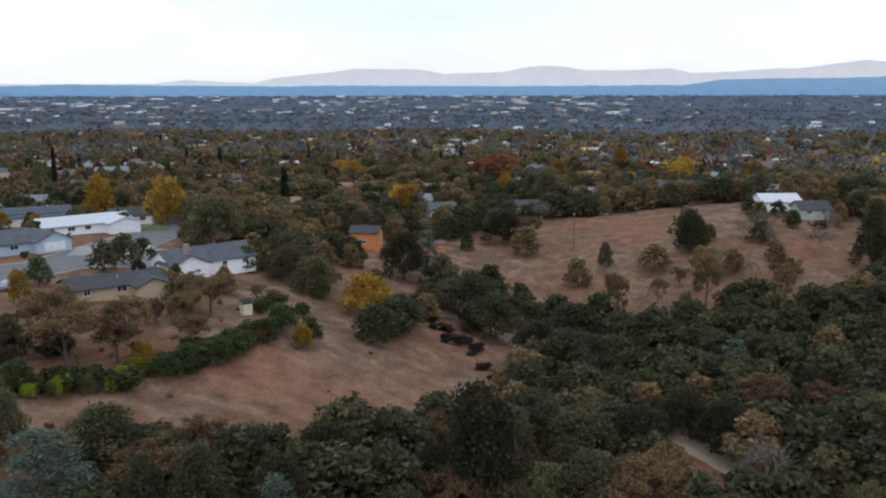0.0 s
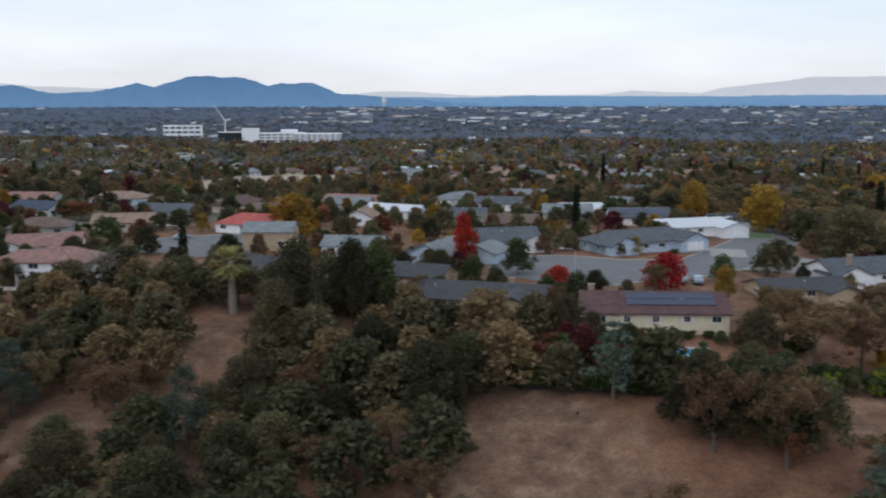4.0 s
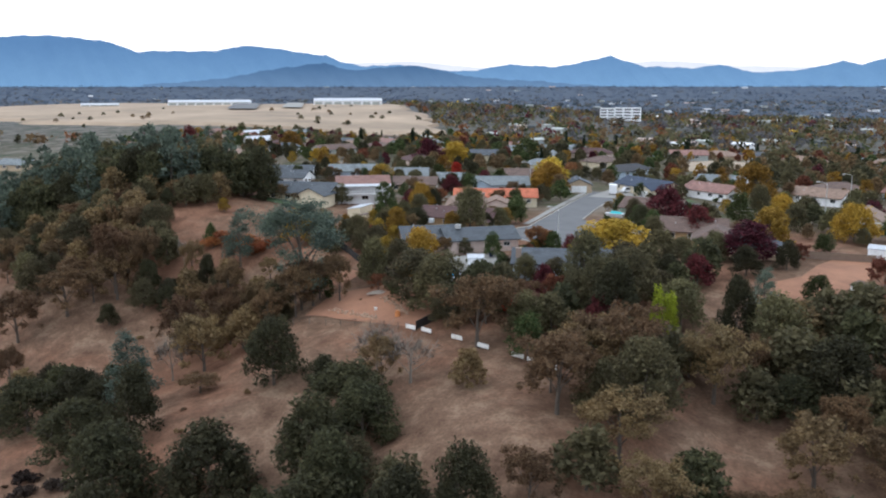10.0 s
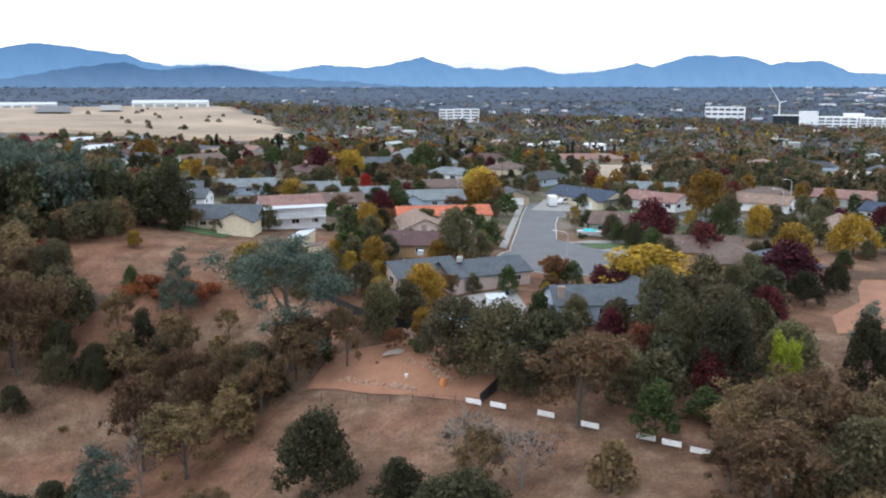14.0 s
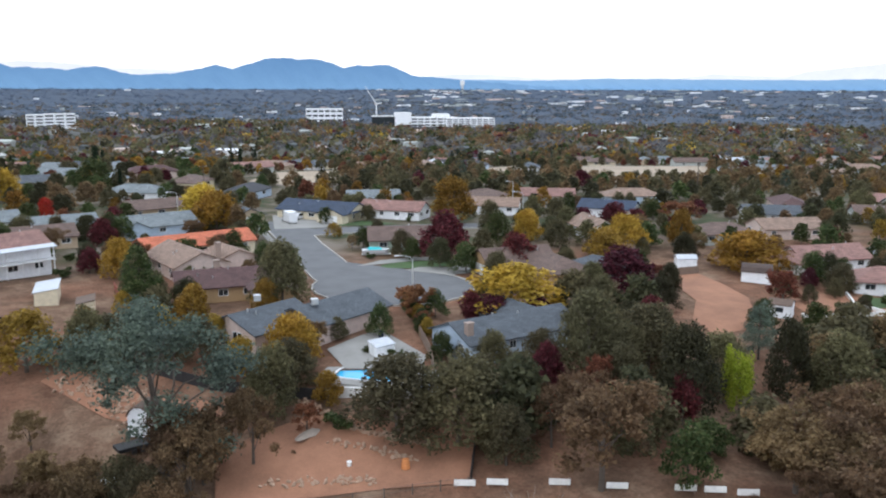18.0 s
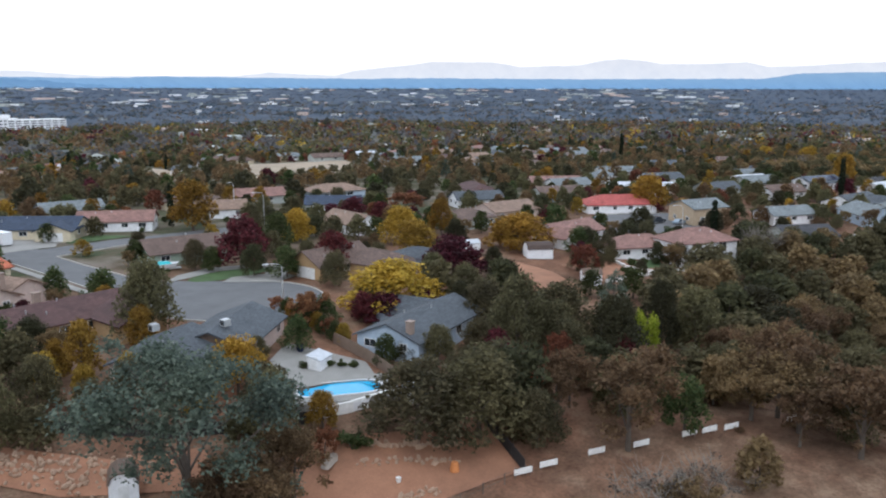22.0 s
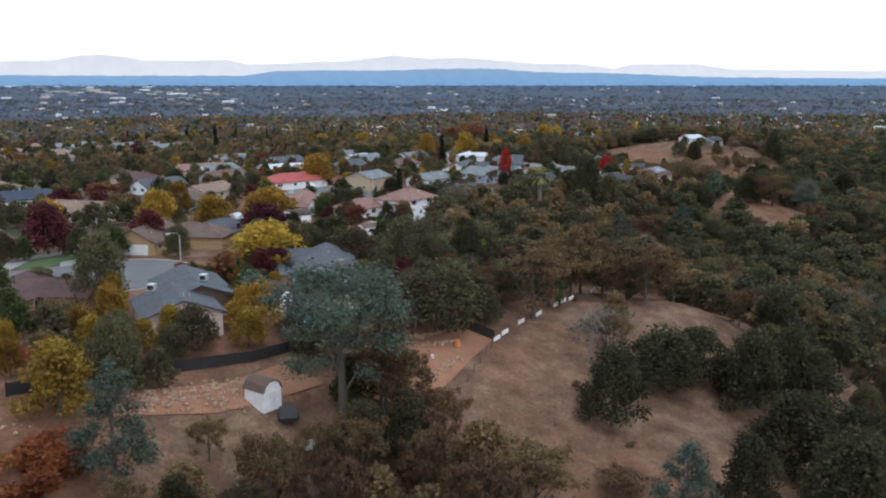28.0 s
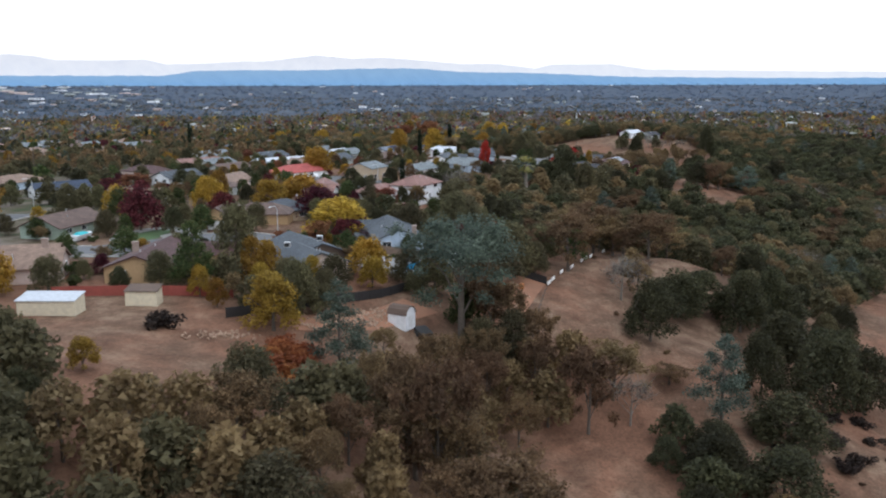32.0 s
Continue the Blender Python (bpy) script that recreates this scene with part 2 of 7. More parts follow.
M["leaf_palm"] = leafy("pale_olive_palm_fronds", (0.10, 0.085, 0.035), (0.19, 0.165, 0.062), (0.30, 0.255, 0.11))
M["leaf_cypress"] = leafy("dark_cypress_leaves", (0.008, 0.014, 0.008), (0.018, 0.027, 0.014), (0.032, 0.044, 0.022))
M["leaf_darkbrush"] = leafy("dark_dry_brush", (0.024, 0.018, 0.016), (0.044, 0.032, 0.027), (0.068, 0.050, 0.040))
M["leaf_grey"] = leafy("grey_bare_twigs", (0.060, 0.050, 0.042), (0.096, 0.080, 0.068), (0.144, 0.120, 0.104))


# ---------- mesh helpers ----------
class Mesh:
    """Gathers vertices and faces for one part."""

    def __init__(self):
        self.v, self.f = [], []

    def box(self, x0, y0, z0, x1, y1, z1, m=None):
        k = len(self.v)
        pts = [(x, y, z) for z in (z0, z1) for x, y in ((x0, y0), (x1, y0), (x1, y1), (x0, y1))]
        if m is not None:
            pts = [tuple(m @ Vector(q)) for q in pts]
        self.v += pts
        self.f += [tuple(k + i for i in q) for q in ((3, 2, 1, 0), (4, 5, 6, 7), (0, 1, 5, 4), (1, 2, 6, 5), (2, 3, 7, 6), (3, 0, 4, 7))]
        return self

    def prism(self, base, top):
        """A solid between two rings of equal length, base and top."""
        k, n = len(self.v), len(base)
        self.v += list(base) + list(top)
        self.f += [tuple(k + i for i in reversed(range(n))), tuple(k + n + i for i in range(n))]
        self.f += [(k + i, k + (i + 1) % n, k + n + (i + 1) % n, k + n + i) for i in range(n)]
        return self

    def tube(self, pts, radii, sides=6):
        k = len(self.v)
        pts = [Vector(q) for q in pts]
        for i, q in enumerate(pts):
            d = (pts[min(i + 1, len(pts) - 1)] - pts[max(i - 1, 0)]).normalized()
            u = d.orthogonal().normalized()
            w = d.cross(u)
            for s in range(sides):
                a = 2 * math.pi * s / sides
                self.v.append(tuple(q + radii[i] * (math.cos(a) * u + math.sin(a) * w)))
        for i in range(len(pts) - 1):
            for s in range(sides):
                a, b = k + i * sides + s, k + i * sides + (s + 1) % sides
                self.f.append((a, b, b + sides, a + sides))
        self.f += [tuple(k + s for s in reversed(range(sides))), tuple(k + (len(pts) - 1) * sides + s for s in range(sides))]
        return self

    def data(self, name, material):
        me = bpy.data.meshes.new(name)
        me.from_pydata(self.v, [], self.f)
        me.materials.append(material)
        me.update()
        return me


def quads(name, v, material):
    """A mesh of loose faces from an array (n, k, 3)."""
    n, k = v.shape[:2]
    me = bpy.data.meshes.new(name)
    me.vertices.add(n * k)
    me.vertices.foreach_set("co", np.asarray(v, np.float32).ravel())
    me.loops.add(n * k)
    me.loops.foreach_set("vertex_index", np.arange(n * k, dtype=np.int32))
    me.polygons.add(n)
    me.polygons.foreach_set("loop_start", np.arange(0, n * k, k, dtype=np.int32))
    me.materials.append(material)
    me.update(calc_edges=True)
    return me


def part(name, mesh, material, parent, label=""):
    ob = new(name, mesh.data(name, material) if isinstance(mesh, Mesh) else mesh)
    if parent is not None:
        ob.parent = parent
    return tagged(ob, label)


def thing(name, m, label, category, group="", kind=""):
    ob = new(name)
    ob.empty_display_size = 0.3
    ob.matrix_basis = m
    return tagged(ob, label, category, group, kind)


# ---------- land ----------
GX, GY, GSX, GSY = -300.0, -60.0, 80.0, 60.0
HEIGHTS = np.array([
    [-30, -30.6, -30.3, -29.2, -27.9, -25.6, -16.9, -11.3, -12.3, -14.3],
    [-35.3, -32.5, -29.8, -27.3, -23.8, -21.6, -17.3, -13, -9.3, -9.6],
    [-30.1, -33.7, -28.8, -22.2, -18.8, -7.3, -14.5, -13.3, -1.8, -7.8],
    [-34, -32.8, -15.8, -4.1, -7.8, 1.1, -2.7, -11, -8.2, -6.4],
    [-30.5, -6.6, 1, 2.2, -0.6, 1.2, 0, -4.3, -8.1, -7.7],
    [-1.5, 5.6, 3.8, 2.6, 1.4, 0.9, -0.8, -3.7, -6.8, -8.4],
    [2, 3.9, 3.6, 2.3, 1, -0, -2.4, -4.3, -6.3, -8.3],
    [5.6, 4.3, 3.6, 2.1, 0.6, -1.1, -3.1, -4.8, -6.4, -8],
    [4, 4.3, 3.8, 1.9, -0.5, -2.2, -3.6, -5.2, -6.7, -8],
])
HOLLOWS = [(-148, 157, 16, -7.0), (228, 74, 24, -6.0), (-68, 117, 14, 3.0), (-32, 124, 24, -5.5), (-47, 150, 14, -2.5), (152, 77, 14, 3.0),
           (200, 45, 22, -3.5), (290, 52, 20, 2.5), (-192, 205, 22, 4.5), (-104, 102, 16, -3.0), (440, -20, 75, 9.0), (-122, 119, 9, 2.0), (32, 138, 14, 2.5)]


def smooth(a, b, x):
    t = np.clip((x - a) / (b - a), 0, 1)
    return t * t * (3 - 2 * t)


def wob(x, y, s):
    return np.sin(x / s + 1.3 * np.sin(y / s * 0.7)) * np.cos(y / s * 1.1 + 0.9 * np.sin(x / s * 0.6))


def land(x, y):
    """The height of the ground."""
    x, y = np.asarray(x, float), np.asarray(y, float)
    u, v = np.clip((x - GX) / GSX, 0, 8.999), np.clip((y - GY) / GSY, 0, 7.999)
    i, j = np.floor(u).astype(int), np.floor(v).astype(int)
    u, v = u - i, v - j

    def taps(t):
        return (-0.5 * t + t * t - 0.5 * t ** 3, 1 - 2.5 * t * t + 1.5 * t ** 3, 0.5 * t + 2 * t * t - 1.5 * t ** 3, -0.5 * t * t + 0.5 * t ** 3)

    bu, bv = taps(u), taps(v)
    z = np.zeros_like(x)
    for a in range(4):
        for b in range(4):
            z = z + bu[a] * bv[b] * HEIGHTS[np.clip(j + b - 1, 0, 8), np.clip(i + a - 1, 0, 9)]
    for hx, hy, s, h in HOLLOWS:
        z = z + h * np.exp(-((x - hx) ** 2 + (y - hy) ** 2) / (2 * s * s))
    wild = smooth(-1.0, -5.0, z)
    z = z + wild * (0.5 * wob(x, y, 7.0) + 0.25 * wob(x + 40, y - 13, 2.9))
    out = np.maximum(np.maximum(GX - x, x - 420), np.maximum(GY - y, y - 420))
    r = np.hypot(x + 100, y - 60)
    far = -15 + 24 * np.exp(-(((x + 800) / 520) ** 4 + ((y - 900) / 460) ** 4)) + 9 * np.exp(-(((x + 200) / 250) ** 2 + ((y - 1000) / 300) ** 2))
    far = far + 3 * wob(x, y, 160) * smooth(500, 900, r) * smooth(3500, 2000, r) + 49 * smooth(1800, 4600, r)
    w = smooth(0, 260, out)
    return z * (1 - w) + far * w


def axis(a, b, step, end):
    v = list(np.arange(a, b + 0.1, step))
    d, p = step, b
    while p < end:
        d = min(d * 1.13, 140)
        p += d
        v.append(p)
    d, p = step, a
    while p > -end:
        d = min(d * 1.13, 140)
        p -= d
        v.insert(0, p)
    return np.array(v)


def ground():
    xs, ys = axis(-300, 420, 3.0, 4700), axis(-60, 420, 3.0, 4750)
    X, Y = np.meshgrid(xs, ys)
    Z = land(X, Y)
    n, k = len(xs), len(ys)
    co = np.stack([X, Y, Z], -1).reshape(-1, 3).astype(np.float32)
    a = (np.arange(k - 1)[:, None] * n + np.arange(n - 1)[None, :]).ravel()
    f = np.stack([a, a + 1, a + n + 1, a + n], -1).astype(np.int32)
    me = bpy.data.meshes.new("ground")
    me.vertices.add(len(co))
    me.vertices.foreach_set("co", co.ravel())
    me.loops.add(f.size)
    me.loops.foreach_set("vertex_index", f.ravel())
    me.polygons.add(len(f))
    me.polygons.foreach_set("loop_start", np.arange(0, f.size, 4, dtype=np.int32))
    me.polygons.foreach_set("use_smooth", np.ones(len(f), dtype=bool))
    m, nn, l, p = nodes_of("dry_hillside")
    pos = nn.new("ShaderNodeNewGeometry").outputs["Position"]
    big = add_noise(nn, l, 0.035, 5, pos)
    mid = add_noise(nn, l, 0.22, 6, pos, 0.7)
    fine = add_noise(nn, l, 2.2, 4, pos, 0.7)
    straw = ramp(nn, l, mid, [(0.32, (0.088, 0.052, 0.035)), (0.5, (0.150, 0.093, 0.063)), (0.68, (0.240, 0.163, 0.113))])
    red = ramp(nn, l, mid, [(0.32, (0.108, 0.056, 0.036)), (0.68, (0.235, 0.124, 0.080))])
    col = mixc(nn, l, ramp(nn, l, big, [(0.45, (0, 0, 0)), (0.58, (1, 1, 1))]), straw, red)
    tuft = ramp(nn, l, fine, [(0.30, (0.62, 0.60, 0.56)), (0.5, (1, 1, 1)), (0.72, (1.25, 1.22, 1.15))])
    col = mixc(nn, l, 0.85, col, tuft, "MULTIPLY")
    sy = nn.new("ShaderNodeSeparateXYZ")
    l.new(pos, sy.inputs[0])
    gy = nn.new("ShaderNodeMapRange")
    gy.inputs["From Min"].default_value, gy.inputs["From Max"].default_value = 234, 262
    l.new(sy.outputs[1], gy.inputs[0])
    yard = ramp(nn, l, add_noise(nn, l, 0.09, 3, pos), [(0.38, (0.055, 0.066, 0.034)), (0.5, (0.105, 0.088, 0.060)), (0.62, (0.17, 0.145, 0.12))])
    col = mixc(nn, l, gy.outputs[0], col, yard)
    # Aerial haze painted in: woodland floor turns blue grey from 420 to 1500 m.
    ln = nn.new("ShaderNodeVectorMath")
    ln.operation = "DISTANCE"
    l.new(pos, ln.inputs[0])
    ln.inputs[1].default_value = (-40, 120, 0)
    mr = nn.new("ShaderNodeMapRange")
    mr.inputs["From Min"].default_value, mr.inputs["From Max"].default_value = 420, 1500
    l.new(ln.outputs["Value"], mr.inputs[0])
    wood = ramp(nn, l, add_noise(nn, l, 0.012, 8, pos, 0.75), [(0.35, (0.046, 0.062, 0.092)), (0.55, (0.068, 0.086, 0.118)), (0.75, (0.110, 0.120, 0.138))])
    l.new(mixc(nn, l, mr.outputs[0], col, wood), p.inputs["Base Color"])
    p.inputs["Roughness"].default_value = 0.95
    p.inputs["Specular IOR Level"].default_value = 0.1
    bumped(nn, l, p, fine, 0.5, 0.25)
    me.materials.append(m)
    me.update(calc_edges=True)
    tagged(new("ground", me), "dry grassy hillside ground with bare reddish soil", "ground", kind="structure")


ground()


def drape(name, poly, material, label, category, lift=0.10, step=3.0, kind="structure"):
    """A flat sheet over the ground inside a polygon, cut on a grid."""
    bm = bmesh.new()
    bm.faces.new([bm.verts.new((x, y, 0)) for x, y in poly])
    px, py = [q[0] for q in poly], [q[1] for q in poly]
    for ax, lo, hi in ((0, min(px), max(px)), (1, min(py), max(py))):
        s = math.floor(lo / step) * step + step
        while s < hi:
            co, no = [0, 0, 0], [0, 0, 0]
            co[ax], no[ax] = s, 1
            bmesh.ops.bisect_plane(bm, geom=bm.verts[:] + bm.edges[:] + bm.faces[:], plane_co=co, plane_no=no)
            s += step
    for v in bm.verts:
        v.co.z = float(land(v.co.x, v.co.y)) + (lift if lift < 1 or not v.is_boundary or name == "runway" else -3.0)
    bmesh.ops.recalc_face_normals(bm, faces=bm.faces[:])
    if sum(q.normal.z for q in bm.faces) < 0:
        bmesh.ops.reverse_faces(bm, faces=bm.faces[:])
    me = bpy.data.meshes.new(name)
    bm.to_mesh(me)
    bm.free()
    me.materials.append(material)
    return tagged(new(name, me), label, category, kind=kind)


def ribbon(pts, width):
    """The outline of a road along a line of points."""
    a, b = [], []
    for i, q in enumerate(pts):
        d = Vector(pts[min(i + 1, len(pts) - 1)]) - Vector(pts[max(i - 1, 0)])
        s = Vector((-d.y, d.x)).normalized() * width / 2
        a.append((q[0] + s.x, q[1] + s.y))
        b.append((q[0] - s.x, q[1] - s.y))
    return a + b[::-1]


# ---------- distant mountains ----------
def ridge(name, crest, radius, low, c_top, c_low, label, rough_amp):
    """A far range: a sheet with relief that follows its crest line, az and elevation in degrees."""
    az = np.arange(crest[0][0], crest[-1][0] + 0.01, 0.12)
    el = np.interp(az, [c[0] for c in crest], [c[1] for c in crest])
    rnd = np.random.RandomState(int(radius))
    for s, a in ((9, 1.0), (23, 0.5), (61, 0.25)):
        ph = rnd.rand(2) * 6
        el = el + rough_amp * a * np.sin(az * s / 3.1 + ph[0]) * np.sin(az * s / 7.7 + ph[1])
    rows = 9
    v = []
    for k in range(rows):
        t = k / (rows - 1)
        for a, e in zip(az, el):
            h = 36 + radius * math.tan(radians(e))
            rr = radius + 130 * (t - 1) + 45 * (1 - t) * math.sin(a * 4.3 + k) * math.sin(a * 1.7)
            z = low + (h - low) * (t ** 0.8)
            v.append((-100 + rr * math.sin(radians(a)), 60 + rr * math.cos(radians(a)), z))
    n = len(az)
    f = [(k * n + i, k * n + i + 1, (k + 1) * n + i + 1, (k + 1) * n + i) for k in range(rows - 1) for i in range(n - 1)]
    me = bpy.data.meshes.new(name)
    me.from_pydata(v, [], f)
    for q in me.polygons:
        q.use_smooth = True
    m, nn, l, p = nodes_of(name + "_haze_glow")
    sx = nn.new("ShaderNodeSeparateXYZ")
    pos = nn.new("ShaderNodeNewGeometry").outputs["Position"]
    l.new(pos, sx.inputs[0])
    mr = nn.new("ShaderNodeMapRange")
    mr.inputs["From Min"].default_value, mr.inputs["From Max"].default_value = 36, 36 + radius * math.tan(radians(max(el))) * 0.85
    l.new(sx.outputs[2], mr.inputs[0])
    # Aerial haze painted as a low-to-high colour ramp that the sheet emits.
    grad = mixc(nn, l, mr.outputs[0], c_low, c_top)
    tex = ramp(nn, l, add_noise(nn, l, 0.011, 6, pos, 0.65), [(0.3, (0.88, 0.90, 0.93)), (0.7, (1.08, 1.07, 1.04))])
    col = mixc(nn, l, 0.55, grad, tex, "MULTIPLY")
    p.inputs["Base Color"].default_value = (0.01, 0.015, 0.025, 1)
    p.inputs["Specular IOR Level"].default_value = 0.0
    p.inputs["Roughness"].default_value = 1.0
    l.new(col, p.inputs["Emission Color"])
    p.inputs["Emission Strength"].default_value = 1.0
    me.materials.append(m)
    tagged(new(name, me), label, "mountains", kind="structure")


NEAR = [(-60, 2.2), (-52, 2.7), (-47.4, 2.94), (-44.7, 3.04), (-41.6, 2.66), (-40.3, 2.13), (-37.9, 2.22), (-35.5, 2.21), (-33.6, 2.62), (-30.9, 2.31), (-28.4, 1.96), (-27.3, 1.56), (-25.8, 1.31), (-22.8, 1.41), (-20.6, 1.0), (-18.5, 1.04), (-16.2, 1.44), (-13.3, 1.23), (-9.7, 1.92), (-7.4, 1.23), (-4.4, 1.15), (-2.9, 1.33), (-0.7, 0.85), (1.4, 0.92), (4.2, 1.47), (5.3, 1.26), (6.3, 1.63), (7.7, 1.96), (10.8, 1.89), (12.2, 1.37), (13.2, 1.53), (15.3, 1.54), (16.8, 0.9), (19.7, 0.64), (25.6, 0.58), (29.2, 0.7), (34.3, 0.66), (42.4, 0.6), (45.2, 0.66), (56.3, 0.6), (67.9, 0.63), (70.1, 0.95), (74.5, 1.0), (76.3, 0.97), (81.8, 1.12), (84.8, 1.09), (87.4, 0.87), (92.5, 0.79), (98.2, 0.53), (104.9, 0.44), (110.1, 0.39), (118, 0.4), (130, 0.6)]
FAR = [(-60, 1.5), (-30, 1.4), (-25.1, 1.56), (-22.8, 1.64), (-18.0, 1.19), (-13.9, 1.21), (-7.0, 1.6), (-5.3, 1.58), (-1.8, 1.27), (1.5, 1.17), (17.5, 0.79), (19.7, 1.01), (21.9, 0.97), (25.6, 0.72), (34.0, 0.75), (36.1, 0.99), (40.4, 0.8), (41.5, 1.12), (45.2, 1.5), (46.7, 1.72), (50.8, 1.69), (52.6, 1.4), (56.3, 1.5), (58.1, 1.82), (59.2, 1.89), (60.3, 1.81), (61.7, 1.56), (65.1, 1.57), (66.8, 1.66), (68.2, 1.35), (70.1, 1.4), (73.2, 1.57), (74.5, 1.58), (77.8, 1.99), (80.0, 1.77), (82.1, 1.85), (85.5, 1.6), (87.4, 1.41), (89.6, 1.44), (92.5, 1.11), (93.6, 1.36), (97.5, 1.37), (99.9, 1.01), (104.9, 0.91), (110.1, 0.81), (120, 0.7), (130, 0.9)]
FRONT = [(-40, 0.1), (-35.4, 0.45), (-33.5, 0.8), (-30.9, 1.25), (-28.6, 1.51), (-27.6, 1.24), (-26.6, 1.04), (-25.6, 1.12), (-22.8, 1.38), (-20.6, 1.0), (-18.5, 0.57), (-14, 0.3), (-10, 0.0)]
NORTH = [c for c in NEAR if c[0] < 20] + [(24, 0.3), (28, 0.05)]
EAST = [(14, 0.1), (16.8, 0.55)] + [c for c in NEAR if c[0] > 19]
# The pale and blue tones are painted haze, paler for farther ranges.
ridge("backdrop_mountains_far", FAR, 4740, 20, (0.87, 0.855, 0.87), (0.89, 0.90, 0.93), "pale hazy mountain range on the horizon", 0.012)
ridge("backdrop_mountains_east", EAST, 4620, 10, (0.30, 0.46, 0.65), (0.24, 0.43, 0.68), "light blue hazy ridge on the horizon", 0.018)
ridge("backdrop_mountains", NORTH, 4560, 10, (0.120, 0.240, 0.43), (0.20, 0.36, 0.57), "forested mountain range on the horizon, blue from painted haze", 0.042)
ridge("backdrop_foothills", FRONT, 4400, 5, (0.075, 0.150, 0.27), (0.15, 0.25, 0.39), "wooded foothills before the mountains, dark blue from painted haze", 0.045)


# ---------- trees ----------
def sprays(rnd, centres, radii, n, size, flat=0.8, shell=0.55, droop=0.0):
    """n leaf sprays, loose triangles, over blobs of the given centres and radii."""
    centres, radii = np.asarray(centres, float), np.asarray(radii, float)
    pick = rnd.choice(len(centres), n, p=radii ** 2 / (radii ** 2).sum())
    d = rnd.normal(size=(n, 3))
    d /= np.linalg.norm(d, axis=1)[:, None]
    rr = radii[pick] * (shell + (1 - shell) * rnd.rand(n)) * rnd.uniform(0.8, 1.12, n)
    c = centres[pick] + d * rr[:, None] * np.array([1, 1, flat])
    nrm = d * 0.45 + rnd.normal(size=(n, 3)) * 0.7 + np.array([0, 0, 0.35 - droop])
    nrm /= np.linalg.norm(nrm, axis=1)[:, None]
    u = np.cross(nrm, rnd.normal(size=(n, 3)))
    u /= np.linalg.norm(u, axis=1)[:, None]
    w = np.cross(nrm, u)
    s = size * rnd.uniform(0.6, 1.35, n)[:, None]
    k = rnd.uniform(0.55, 1.0, (n, 1))
    return np.stack([c - u * s - w * s * k * 0.55, c + u * s * 0.9 - w * s * k * 0.5, c + w * s * k * 1.05 + u * s * rnd.uniform(-0.5, 0.5, (n, 1))], 1)


def limbs(rnd, h, spread, r0, count, start=0.3, rise=0.55):
    """A tapered trunk with limbs; returns the mesh and the limb ends."""
    m, ends = Mesh(), []
    lean = rnd.uniform(-0.06, 0.06, 2) * h
    top = h * 0.72
    pts = [(lean[0] * t * t, lean[1] * t * t, top * t - 0.5 * (t == 0)) for t in (0, 0.2, 0.45, 0.7, 1.0)]
    m.tube(pts, [r0 * 1.25, r0 * 0.95, r0 * 0.75, r0 * 0.5, r0 * 0.18], 7)
    for i in range(count):
        t = start + (0.95 - start) * (i + rnd.rand()) / count
        a = i * 2.4 + rnd.uniform(-0.5, 0.5)
        b = np.array([lean[0] * t * t, lean[1] * t * t, top * t])
        out = spread * rnd.uniform(0.55, 1.0) * (1.15 - 0.5 * t)
        e = b + np.array([math.cos(a) * out, math.sin(a) * out, h * (0.9 - t) * rise * rnd.uniform(0.6, 1.1) + 0.06 * h])
        mid = b * 0.5 + e * 0.5 + np.array([0, 0, 0.05 * h]) + rnd.uniform(-0.04, 0.04, 3) * h
        rr = r0 * 0.42 * (1.1 - t)
        m.tube([tuple(b), tuple(mid), tuple(e)], [rr, rr * 0.7, rr * 0.25], 5)
        for _ in range(2):
            f = e + np.array([rnd.uniform(-1, 1), rnd.uniform(-1, 1), rnd.uniform(0.1, 0.9)]) * spread * 0.38
            m.tube([tuple(mid * 0.35 + e * 0.65), tuple(f)], [rr * 0.4, rr * 0.12], 4)
            ends.append(f)
        ends.append(e)
    return m, ends


